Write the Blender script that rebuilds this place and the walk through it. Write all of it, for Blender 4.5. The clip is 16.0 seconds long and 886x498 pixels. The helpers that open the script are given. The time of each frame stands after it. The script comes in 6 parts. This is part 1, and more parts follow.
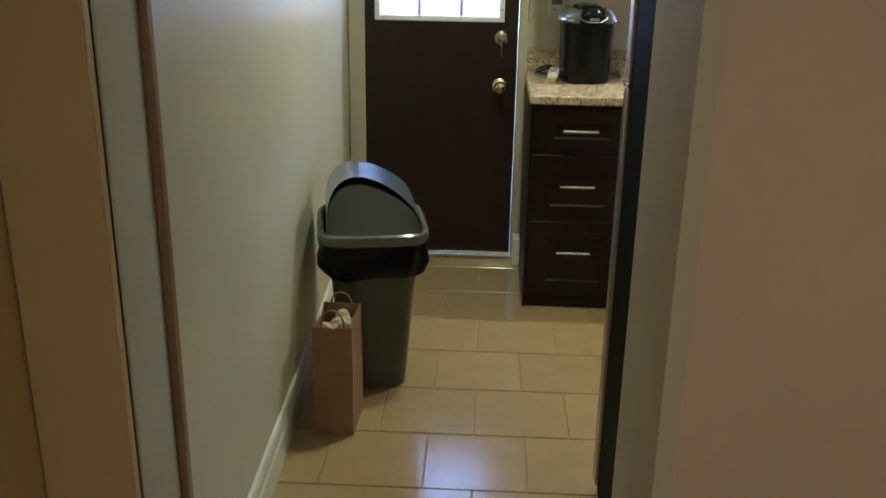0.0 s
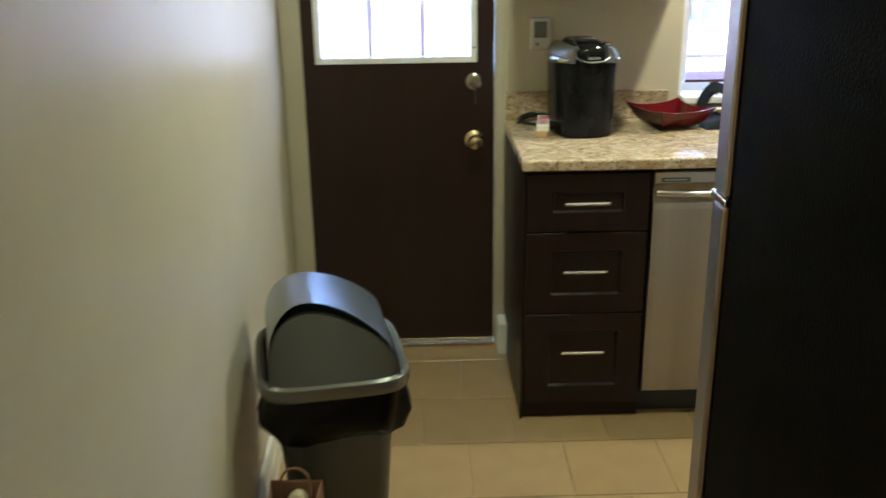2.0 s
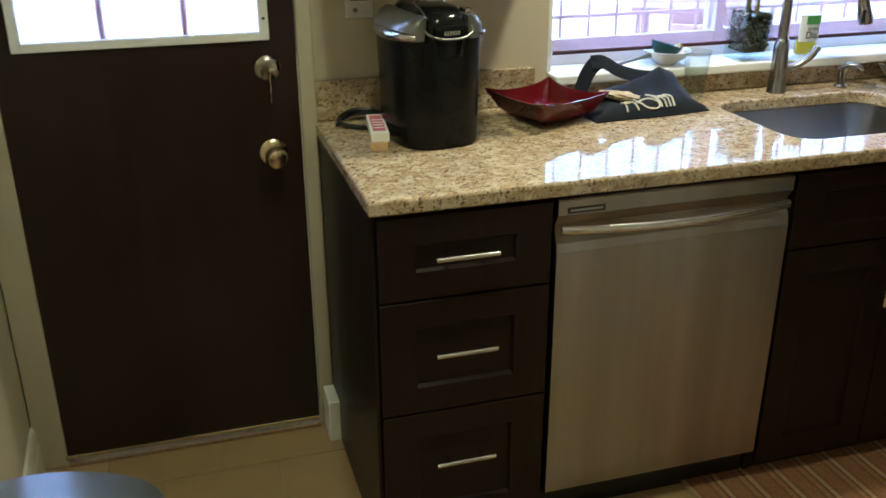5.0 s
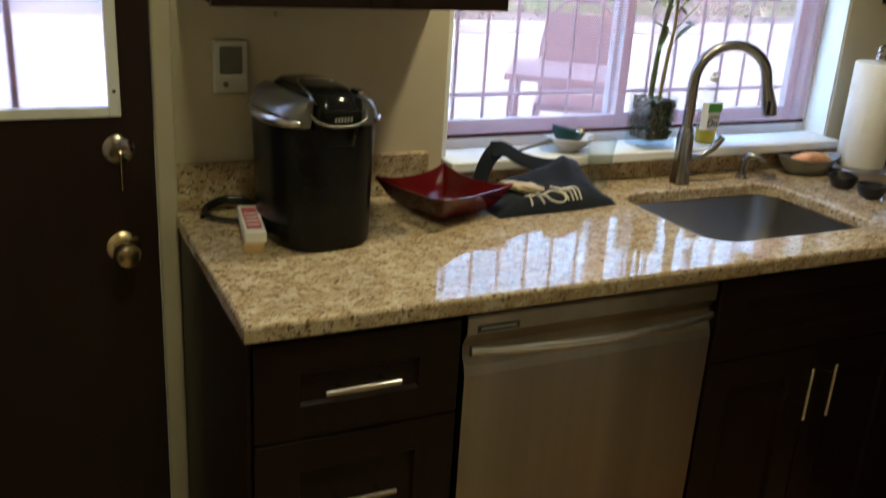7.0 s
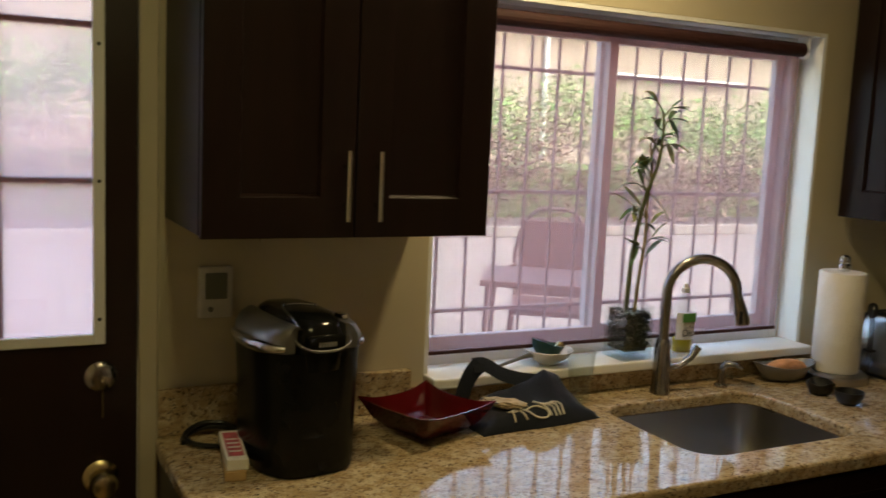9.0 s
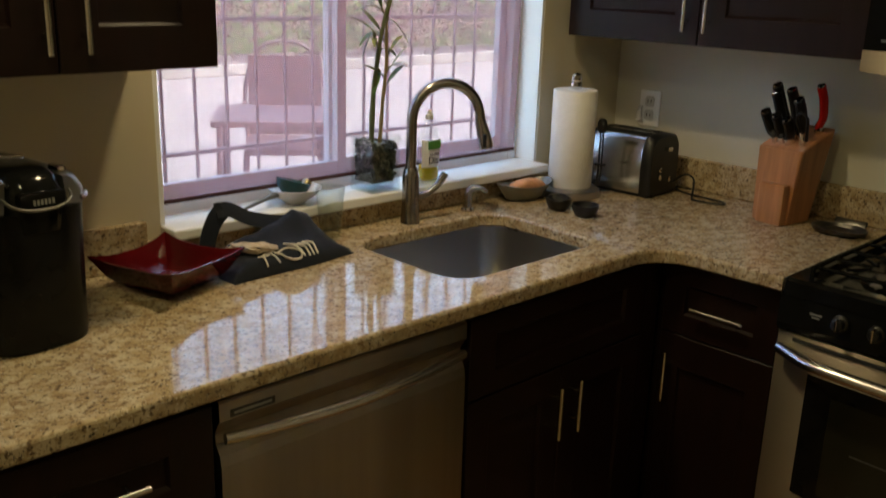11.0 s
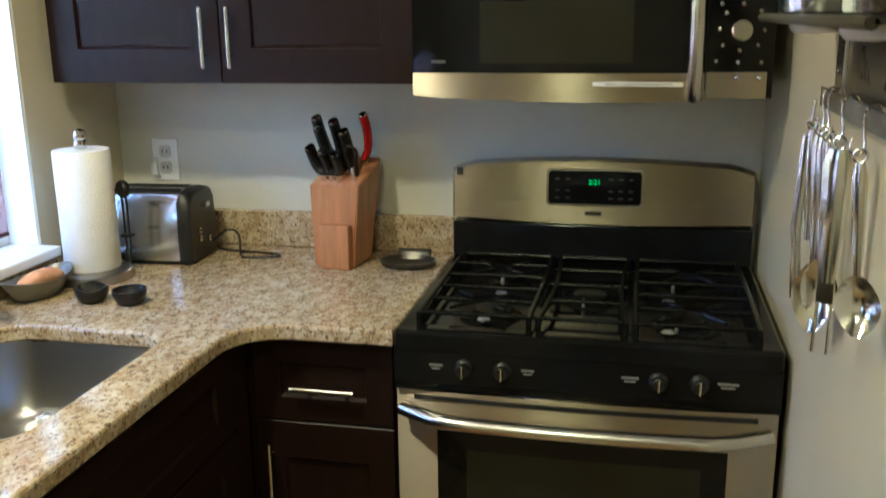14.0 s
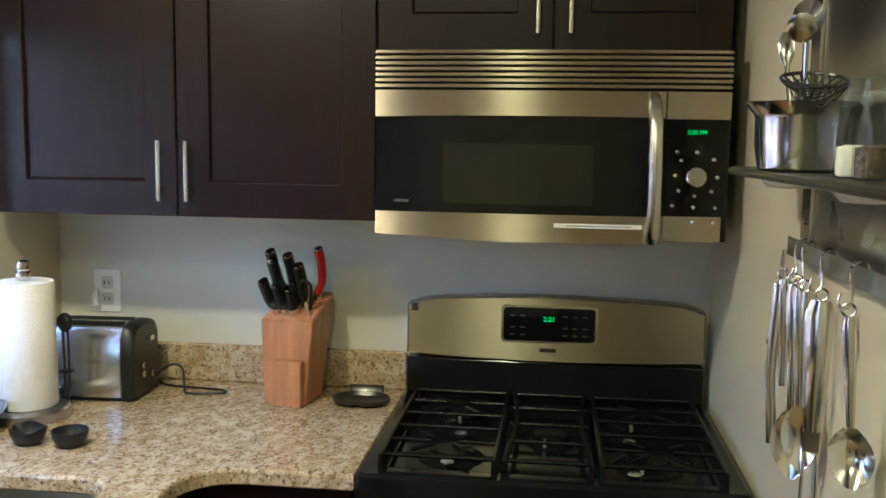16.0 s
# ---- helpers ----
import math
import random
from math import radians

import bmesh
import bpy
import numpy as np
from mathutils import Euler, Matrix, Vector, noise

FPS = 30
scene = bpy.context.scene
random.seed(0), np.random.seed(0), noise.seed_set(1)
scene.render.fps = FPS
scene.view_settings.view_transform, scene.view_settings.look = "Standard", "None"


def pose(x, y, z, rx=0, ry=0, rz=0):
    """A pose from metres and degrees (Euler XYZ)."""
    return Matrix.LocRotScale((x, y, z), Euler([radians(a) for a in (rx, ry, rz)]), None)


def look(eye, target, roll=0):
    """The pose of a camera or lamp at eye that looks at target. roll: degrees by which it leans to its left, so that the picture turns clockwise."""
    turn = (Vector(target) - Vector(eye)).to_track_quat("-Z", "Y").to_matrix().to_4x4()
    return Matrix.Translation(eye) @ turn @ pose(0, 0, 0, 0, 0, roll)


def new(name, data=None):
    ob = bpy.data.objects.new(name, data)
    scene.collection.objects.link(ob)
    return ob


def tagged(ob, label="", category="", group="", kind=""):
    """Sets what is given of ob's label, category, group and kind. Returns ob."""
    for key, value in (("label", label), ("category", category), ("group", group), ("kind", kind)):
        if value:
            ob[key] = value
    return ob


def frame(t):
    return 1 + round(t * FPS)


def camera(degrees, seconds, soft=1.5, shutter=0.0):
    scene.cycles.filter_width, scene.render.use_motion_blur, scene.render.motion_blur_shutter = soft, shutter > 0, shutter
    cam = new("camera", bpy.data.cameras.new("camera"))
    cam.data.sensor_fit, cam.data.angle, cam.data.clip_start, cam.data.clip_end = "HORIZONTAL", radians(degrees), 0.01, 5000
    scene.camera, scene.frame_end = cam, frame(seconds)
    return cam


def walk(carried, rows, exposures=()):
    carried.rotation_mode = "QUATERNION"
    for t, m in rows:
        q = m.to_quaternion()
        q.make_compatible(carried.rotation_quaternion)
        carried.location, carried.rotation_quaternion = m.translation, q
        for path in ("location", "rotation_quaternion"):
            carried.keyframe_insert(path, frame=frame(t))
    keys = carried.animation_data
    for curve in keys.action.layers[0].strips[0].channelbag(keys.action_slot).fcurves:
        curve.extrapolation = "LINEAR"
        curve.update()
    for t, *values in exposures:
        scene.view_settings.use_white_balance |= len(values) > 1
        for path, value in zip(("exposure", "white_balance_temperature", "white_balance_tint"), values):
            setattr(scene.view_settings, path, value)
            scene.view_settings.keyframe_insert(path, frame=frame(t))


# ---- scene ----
cam = camera(51.4, 16.0, shutter=0.5)
PATH = [
    (0, (0.822, -0.301, 1.55), (0.739, 1.583, 0.885), 1.0),
    (0.5, (0.814, -0.251, 1.521), (0.729, 1.619, 0.818), 1.0),
    (1, (0.822, -0.019, 1.527), (0.694, 1.866, 0.872), -0.1),
    (1.5, (0.775, 0.282, 1.591), (0.618, 2.158, 0.915), -0.2),
    (2, (0.688, 0.579, 1.606), (0.728, 2.466, 0.945), -0.8),
    (2.5, (0.625, 0.811, 1.604), (0.826, 2.669, 0.891), 0.0),
    (3, (0.653, 1.068, 1.536), (0.803, 2.952, 0.882), -1.2),
    (3.5, (0.674, 1.299, 1.542), (0.888, 3.114, 0.729), 0.6),
    (5.8, (0.633, 1.782, 1.555), (1.279, 3.528, 0.824), -0.2),
    (6, (0.653, 1.819, 1.564), (1.301, 3.575, 0.859), 1.0),
    (6.5, (0.675, 1.919, 1.55), (1.371, 3.636, 0.797), 4.3),
    (7, (0.679, 1.994, 1.563), (1.51, 3.683, 0.887), 3.6),
    (7.5, (0.671, 1.996, 1.594), (1.514, 3.736, 1.083), 3.2),
    (8, (0.67, 1.987, 1.604), (1.514, 3.753, 1.194), 2.6),
    (8.5, (0.66, 1.981, 1.608), (1.499, 3.769, 1.291), 2.6),
    (9, (0.659, 1.993, 1.609), (1.562, 3.76, 1.354), 2.6),
    (9.5, (0.674, 2.033, 1.607), (1.827, 3.642, 1.318), 2.3),
    (9.7, (0.683, 2.032, 1.613), (1.932, 3.565, 1.309), 2.0),
    (11.8, (0.722, 2.183, 1.521), (2.107, 3.4, 0.748), 1.1),
    (12, (0.735, 2.205, 1.504), (2.157, 3.344, 0.679), 0.0),
    (12.5, (0.813, 2.288, 1.485), (2.395, 3.121, 0.589), -0.7),
    (13, (0.882, 2.369, 1.491), (2.572, 3.005, 0.632), -1.4),
    (13.5, (0.936, 2.472, 1.533), (2.768, 2.928, 0.873), -1.8),
    (14, (0.953, 2.529, 1.557), (2.847, 2.941, 1.062), -0.7),
    (14.5, (0.952, 2.539, 1.573), (2.873, 2.927, 1.173), 0.0),
    (15, (0.945, 2.558, 1.583), (2.89, 2.896, 1.262), 0.5),
    (15.5, (0.94, 2.597, 1.587), (2.9, 2.917, 1.347), 0.8),
    (16, (0.954, 2.632, 1.584), (2.926, 2.873, 1.354), 0.8),
]
EXPOSURES = [(0.0, 5.6, 4200, -4), (1.0, 5.85, 4300, -4), (2.0, 5.75, 4300, -4), (3.0, 5.6, 4250, -4), (3.6, 5.45, 4300, -4), (6.0, 4.95, 4650, -4), (6.5, 4.55, 4800, -4), (7.0, 4.55, 5000, -4), (7.5, 4.05, 5400, -3), (8.0, 3.85, 5800, -2), (9.5, 3.65, 6250, -1), (11.8, 4.7, 5300, -2), (12.5, 5.6, 5000, -3), (13.0, 5.7, 4800, -4), (13.5, 5.62, 4650, -4), (14.0, 5.35, 4600, -4), (14.5, 5.38, 4600, -4), (16.0, 5.42, 4600, -4)]
walk(cam, [(t, look(eye, target, roll)) for t, eye, target, roll in PATH], EXPOSURES)

# ---- world and light ----
world = bpy.data.worlds.new("world")
scene.world = world
world.use_nodes = True
_nt = world.node_tree
_sky = _nt.nodes.new("ShaderNodeTexSky")
_sky.sky_type, _sky.sun_disc = "NISHITA", False
_sky.sun_elevation, _sky.sun_rotation = radians(48), radians(150)
_sky.air_density, _sky.dust_density = 1.0, 5.0
_nt.links.new(_sky.outputs["Color"], _nt.nodes["Background"].inputs["Color"])
_nt.nodes["Background"].inputs["Strength"].default_value = 0.15

sun = new("sun", bpy.data.lights.new("sun", "SUN"))
sun.data.energy, sun.data.angle, sun.data.color = 0.5, radians(12), (1.0, 0.95, 0.88)
sun.matrix_world = look((0, 0, 30), (Vector((0, 0, 30)) - Vector((math.sin(radians(150)) * math.cos(radians(48)), math.cos(radians(150)) * math.cos(radians(48)), math.sin(radians(48))))))

# Third lamp: unseen, position assumed, added to brighten the hall walls.
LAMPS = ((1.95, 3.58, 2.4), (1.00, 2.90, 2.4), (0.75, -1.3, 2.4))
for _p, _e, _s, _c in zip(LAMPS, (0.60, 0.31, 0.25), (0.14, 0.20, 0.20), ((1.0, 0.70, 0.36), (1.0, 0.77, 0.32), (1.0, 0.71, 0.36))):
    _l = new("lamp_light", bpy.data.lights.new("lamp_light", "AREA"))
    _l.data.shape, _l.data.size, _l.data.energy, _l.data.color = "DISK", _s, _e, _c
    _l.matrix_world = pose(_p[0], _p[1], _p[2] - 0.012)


# ---- materials ----
def material(name, colour, rough=0.5, metal=0.0, vary=0.0, scale=8.0, bump=0.0, bump_scale=60.0, stretch=(1, 1, 1), coat=0.0, aniso=0.0, rough_vary=0.0, dark=None, transmission=0.0, ior=1.45, emit=None, emit_strength=0.0, island=0.0, spec=0.5, sheen=0.0, turn=0.25):
    m = bpy.data.materials.new(name)
    m.use_nodes = True
    nt = m.node_tree
    b = nt.nodes["Principled BSDF"]
    b.inputs["Base Color"].default_value = (*colour, 1)
    b.inputs["Roughness"].default_value, b.inputs["Metallic"].default_value = rough, metal
    b.inputs["Coat Weight"].default_value, b.inputs["Anisotropic"].default_value = coat, aniso
    b.inputs["Coat Roughness"].default_value = 0.27
    b.inputs["Anisotropic Rotation"].default_value = turn if aniso else 0.0
    b.inputs["Transmission Weight"].default_value, b.inputs["IOR"].default_value = transmission, ior
    b.inputs["Specular IOR Level"].default_value, b.inputs["Sheen Weight"].default_value = spec, sheen
    if emit:
        b.inputs["Emission Color"].default_value, b.inputs["Emission Strength"].default_value = (*emit, 1), emit_strength
    if vary or bump or rough_vary:
        tc = nt.nodes.new("ShaderNodeTexCoord")
        mp = nt.nodes.new("ShaderNodeMapping")
        mp.inputs["Scale"].default_value = stretch
        nt.links.new(tc.outputs["Object"], mp.inputs["Vector"])
        n1 = nt.nodes.new("ShaderNodeTexNoise")
        n1.inputs["Scale"].default_value, n1.inputs["Detail"].default_value = scale, 6
        nt.links.new(mp.outputs["Vector"], n1.inputs["Vector"])
        if vary:
            mix = nt.nodes.new("ShaderNodeMix")
            mix.data_type = "RGBA"
            low = dark or tuple(c * (1 - vary) for c in colour)
            high = tuple(min(1, c * (1 + vary * 0.7)) for c in colour)
            mix.inputs["A"].default_value, mix.inputs["B"].default_value = (*low, 1), (*high, 1)
            ramp = nt.nodes.new("ShaderNodeMapRange")
            ramp.inputs["From Min"].default_value, ramp.inputs["From Max"].default_value = 0.32, 0.68
            nt.links.new(n1.outputs["Fac"], ramp.inputs["Value"])
            nt.links.new(ramp.outputs["Result"], mix.inputs["Factor"])
            out = mix.outputs["Result"]
            if island:
                info = nt.nodes.new("ShaderNodeObjectInfo")
                hsv = nt.nodes.new("ShaderNodeHueSaturation")
                rng = nt.nodes.new("ShaderNodeMapRange")
                rng.inputs["To Min"].default_value, rng.inputs["To Max"].default_value = 1 - island, 1 + island
                nt.links.new(info.outputs["Random"], rng.inputs["Value"])
                nt.links.new(rng.outputs["Result"], hsv.inputs["Value"])
                nt.links.new(out, hsv.inputs["Color"])
                out = hsv.outputs["Color"]
            nt.links.new(out, b.inputs["Base Color"])
        if rough_vary:
            rr = nt.nodes.new("ShaderNodeMapRange")
            rr.inputs["From Min"].default_value, rr.inputs["From Max"].default_value = 0.3, 0.7
            rr.inputs["To Min"].default_value, rr.inputs["To Max"].default_value = max(0.02, rough - rough_vary), rough + rough_vary
            n3 = nt.nodes.new("ShaderNodeTexNoise")
            n3.inputs["Scale"].default_value, n3.inputs["Detail"].default_value = scale * 0.6, 4
            nt.links.new(mp.outputs["Vector"], n3.inputs["Vector"])
            nt.links.new(n3.outputs["Fac"], rr.inputs["Value"])
            nt.links.new(rr.outputs["Result"], b.inputs["Roughness"])
        if bump:
            n2 = nt.nodes.new("ShaderNodeTexNoise")
            n2.inputs["Scale"].default_value, n2.inputs["Detail"].default_value = bump_scale, 3
            nt.links.new(mp.outputs["Vector"], n2.inputs["Vector"])
            bp = nt.nodes.new("ShaderNodeBump")
            bp.inputs["Strength"].default_value, bp.inputs["Distance"].default_value = bump, 0.004
            nt.links.new(n2.outputs["Fac"], bp.inputs["Height"])
            nt.links.new(bp.outputs["Normal"], b.inputs["Normal"])
    return m


WALL = material("wall_paint", (0.60, 0.54, 0.39), 0.36, vary=0.04, scale=3, bump=0.05, bump_scale=140)
# Lighter, cooler copy of the wall paint: window light put into the colour.
WALLWINDOW = material("window_lit_wall_paint", (0.64, 0.62, 0.53), 0.4, vary=0.04, scale=3, bump=0.05, bump_scale=140)
HALLWALL = material("hall_paint", (0.56, 0.43, 0.33), 0.55, vary=0.05, scale=3, bump=0.1, bump_scale=140)
HALLYELLOW = material("tan_hall_paint", (0.60, 0.45, 0.22), 0.5, vary=0.05, scale=3, bump=0.08, bump_scale=140)
HALLTRIM = material("hall_trim_paint", (0.50, 0.365, 0.19), 0.4, vary=0.06, scale=4, bump=0.06, bump_scale=60)
CEIL = material("ceiling_paint", (0.78, 0.76, 0.70), 0.8, vary=0.03, scale=3, bump=0.2, bump_scale=120)
TRIM = material("trim_paint", (0.74, 0.70, 0.60), 0.3, vary=0.05, scale=5, bump=0.05, bump_scale=40)
JAMB = material("jamb_paint", (0.48, 0.43, 0.32), 0.7, vary=0.05, scale=5, bump=0.05, bump_scale=40)
WHITE = material("white_paint", (0.88, 0.88, 0.86), 0.35, vary=0.04, scale=6, bump=0.05, bump_scale=50)
VINYL = material("white_vinyl", (0.78, 0.78, 0.78), 0.3, vary=0.03, scale=6)
STOP = material("wood_stop", (0.25, 0.155, 0.085), 0.45, vary=0.2, scale=8, stretch=(8, 8, 0.6))
DOOR = material("dark_door_paint", (0.017, 0.0075, 0.0065), 0.38, vary=0.25, scale=5, bump=0.1, bump_scale=50, stretch=(3, 3, 0.5), rough_vary=0.08)
ESPRESSO = material("espresso_wood", (0.0135, 0.0062, 0.0049), 0.36, vary=0.16, scale=7, bump=0.02, bump_scale=40, stretch=(6, 6, 0.5), spec=0.26)
# Near-black colour stands in for shade inside gaps, slots, vents and toe recesses.
DARKVOID = material("gap_shade", (0.012, 0.011, 0.010), 0.7, vary=0.2, scale=6)
STEEL = material("brushed_steel", (0.42, 0.37, 0.285), 0.35, 1.0, vary=0.02, scale=3, bump=0.004, bump_scale=30, stretch=(2, 1.0, 60), aniso=1.0, turn=0.25)
# Broad vertical tone bands in the colour imitate reflections on brushed steel.
STEELH = material("steel_reflection_bands", (0.34, 0.305, 0.26), 0.34, 1.0, vary=0.16, scale=1.6, bump=0.010, bump_scale=60, stretch=(7, 7, 0.25), aniso=0.8)
SINKM = material("satin_sink_steel", (0.42, 0.41, 0.40), 0.30, 1.0, vary=0.06, scale=6, rough_vary=0.06)
NICKEL = material("satin_nickel", (0.58, 0.56, 0.52), 0.24, 1.0, vary=0.05, scale=20)
GUNMETAL = material("brushed_nickel_faucet", (0.36, 0.34, 0.32), 0.22, 1.0, vary=0.06, scale=20)
CHROME = material("polished_steel", (0.66, 0.65, 0.62), 0.08, 1.0, vary=0.04, scale=20)
UTENSIL = material("utensil_steel", (0.62, 0.61, 0.58), 0.15, 1.0, vary=0.05, scale=20)
BRASS = material("worn_brass", (0.60, 0.50, 0.30), 0.25, 1.0, vary=0.15, scale=30)
BLACKG = material("gloss_black_enamel", (0.008, 0.008, 0.008), 0.11, spec=0.20, vary=0.3, scale=10, rough_vary=0.03)
BLACKGLASS = material("black_glass", (0.007, 0.007, 0.007), 0.05, vary=0.2, scale=4, spec=0.25)
OVENGLASS = material("tinted_oven_glass", (0.020, 0.019, 0.012), 0.06, vary=0.2, scale=4, spec=0.3)
BLACKP = material("black_plastic", (0.011, 0.011, 0.012), 0.38, vary=0.3, scale=12, bump=0.05, bump_scale=200)
BLACKS = material("satin_black_plastic", (0.006, 0.006, 0.0065), 0.25, vary=0.3, scale=12, spec=0.25)
BLACKIRON = material("black_cast_iron", (0.006, 0.006, 0.006), 0.26, spec=0.25, vary=0.3, scale=20, bump=0.08, bump_scale=200)
FRIDGEBLACK = material("textured_black_steel", (0.006, 0.0056, 0.0056), 0.6, vary=0.3, scale=10, bump=0.3, bump_scale=220, spec=0.03)
GREYP = material("dark_grey_plastic", (0.080, 0.080, 0.068), 0.36, vary=0.08, scale=6, bump=0.08, bump_scale=260)
LIDP = material("slate_lid_plastic", (0.080, 0.089, 0.106), 0.30, vary=0.06, scale=6, rough_vary=0.04, spec=0.9, coat=0.5)
RIMP = material("silver_grey_plastic", (0.17, 0.17, 0.155), 0.20, 0.35, vary=0.05, scale=8)
LINER = material("black_bin_liner", (0.004, 0.004, 0.0045), 0.33, vary=0.2, scale=10, bump=0.8, bump_scale=34, spec=0.22)
KRAFT = material("brown_kraft_paper", (0.27, 0.155, 0.085), 0.8, vary=0.12, scale=9, bump=0.15, bump_scale=80)
PAPER = material("white_paper", (0.82, 0.80, 0.76), 0.85, vary=0.04, scale=20, bump=0.25, bump_scale=240)
TISSUE = material("tan_tissue_paper", (0.50, 0.42, 0.29), 0.85, vary=0.15, scale=20, bump=0.4, bump_scale=120)
TOWEL = material("paper_towel_sheet", (0.86, 0.84, 0.80), 0.9, vary=0.03, scale=30, bump=0.5, bump_scale=170)
BAMBOO = material("oiled_block_wood", (0.42, 0.19, 0.075), 0.38, vary=0.22, scale=6, bump=0.06, bump_scale=40, stretch=(9, 9, 0.7))
REDL = material("red_lacquer", (0.075, 0.003, 0.004), 0.11, spec=0.4, vary=0.35, scale=5)
NAVY = material("navy_cloth", (0.009, 0.012, 0.022), 0.75, sheen=0.12, vary=0.25, scale=12, bump=0.4, bump_scale=320, spec=0.2)
CREAMT = material("cream_thread", (0.62, 0.58, 0.48), 0.8, vary=0.1, scale=20)
TAN = material("tan_paper", (0.42, 0.34, 0.22), 0.75, vary=0.3, scale=25)
CERAM = material("glazed_white_ceramic", (0.66, 0.65, 0.62), 0.18, vary=0.08, scale=14)
TEAL = material("teal_ceramic", (0.03, 0.09, 0.10), 0.2, vary=0.15, scale=14)
GREYC = material("grey_pewter_dish", (0.22, 0.22, 0.21), 0.3, 0.5, vary=0.1, scale=14)
SPONGE = material("tan_loofah", (0.68, 0.36, 0.19), 0.9, vary=0.25, scale=30, bump=0.8, bump_scale=120)
RED = material("red_handle_plastic", (0.50, 0.012, 0.010), 0.25, vary=0.1, scale=10)
PINKBOX = material("printed_pink_card", (0.55, 0.10, 0.14), 0.5, vary=0.35, scale=60)
GOLDBOX = material("tan_card", (0.50, 0.34, 0.16), 0.5, vary=0.15, scale=30)
LCD = material("lcd_grey_green", (0.17, 0.18, 0.15), 0.15, vary=0.05, scale=10)
GREENLED = material("green_led", (0.01, 0.05, 0.01), 0.4, emit=(0.05, 1.0, 0.15), emit_strength=0.022)
DIFFUSER = material("lamp_diffuser", (0.85, 0.80, 0.70), 0.5, emit=(1.0, 0.80, 0.46), emit_strength=2.0)
MARK = material("pale_print", (0.28, 0.28, 0.27), 0.5)
FAINTMARK = material("faint_grey_print", (0.10, 0.10, 0.10), 0.5)
DARKMARK = material("dark_print", (0.03, 0.025, 0.02), 0.5)
TOASTERM = material("satin_toaster_steel", (0.55, 0.55, 0.55), 0.20, 0.9, vary=0.06, scale=4, stretch=(1, 1, 30))
WHITEGLAZE = material("burner_ash", (0.26, 0.25, 0.22), 0.6, vary=0.3, scale=60)
PEBBLE = material("dark_pebbles", (0.055, 0.060, 0.045), 0.3, vary=0.5, scale=50)
STEM = material("bamboo_stem", (0.075, 0.085, 0.028), 0.45, vary=0.35, scale=25)
LEAF = material("bamboo_leaf", (0.075, 0.135, 0.035), 0.4, vary=0.35, scale=30)
YLEAF = material("pale_leaf", (0.24, 0.26, 0.07), 0.45, vary=0.3, scale=30)
SOAPY = material("yellow_liquid", (0.75, 0.62, 0.03), 0.15, vary=0.05, scale=10, transmission=0.35)
GREENLAB = material("green_label", (0.10, 0.28, 0.06), 0.4, vary=0.1, scale=20)
CUPB = material("black_silicone", (0.012, 0.012, 0.014), 0.45, vary=0.2, scale=10)
SALT = material("salt", (0.82, 0.78, 0.70), 0.9, vary=0.08, scale=120)
PEPPER = material("peppercorns", (0.10, 0.07, 0.05), 0.8, vary=0.7, scale=160)
DARKSHELF = material("dark_steel_shelf", (0.10, 0.095, 0.085), 0.3, 0.9, vary=0.15, scale=10)
GROUT = material("tan_grout", (0.30, 0.215, 0.112), 0.9, vary=0.2, scale=40)
TILE = material("beige_porcelain_tile", (0.36, 0.252, 0.118), 0.17, spec=1.0, vary=0.06, scale=9, bump=0.015, bump_scale=120, island=0.03)
CONC = material("pale_concrete", (0.145, 0.125, 0.12), 0.9, vary=0.1, scale=1.5, bump=0.2, bump_scale=30)
KERB = material("pale_kerb_stone", (0.15, 0.135, 0.128), 0.85, vary=0.12, scale=3)
DRYLEAF = material("dry_shrub_leaf", (0.13, 0.085, 0.062), 0.7, vary=0.4, scale=1.5)
DRYLEAF2 = material("pale_dry_leaf", (0.20, 0.15, 0.11), 0.7, vary=0.3, scale=1.5)
STUCCO = material("beige_stucco", (0.27, 0.225, 0.175), 0.9, vary=0.08, scale=1.2)
SHOULDER = material("dark_satin_silver", (0.20, 0.195, 0.185), 0.30, 0.7, vary=0.08, scale=12)
TANSTEM = material("tan_bamboo_stem", (0.20, 0.15, 0.06), 0.45, vary=0.3, scale=25)
HEDGE = material("hedge_leaf", (0.085, 0.22, 0.03), 0.6, vary=0.45, scale=2.0)
HEDGE2 = material("hedge_leaf_pale", (0.19, 0.36, 0.08), 0.6, vary=0.4, scale=2.0)
LAWN = material("lawn", (0.085, 0.14, 0.035), 0.9, vary=0.3, scale=3, bump=0.4, bump_scale=60)
PATIO = material("patio_metal", (0.050, 0.026, 0.025), 0.5, vary=0.2, scale=8)
WHITEMETAL = material("white_metal", (0.7, 0.7, 0.68), 0.5, vary=0.05, scale=8)
BARM = material("iron_bar_paint", (0.30, 0.23, 0.22), 0.5, vary=0.2, scale=20)
MAROON = material("maroon_fabric", (0.045, 0.015, 0.015), 0.7, vary=0.15, scale=30)


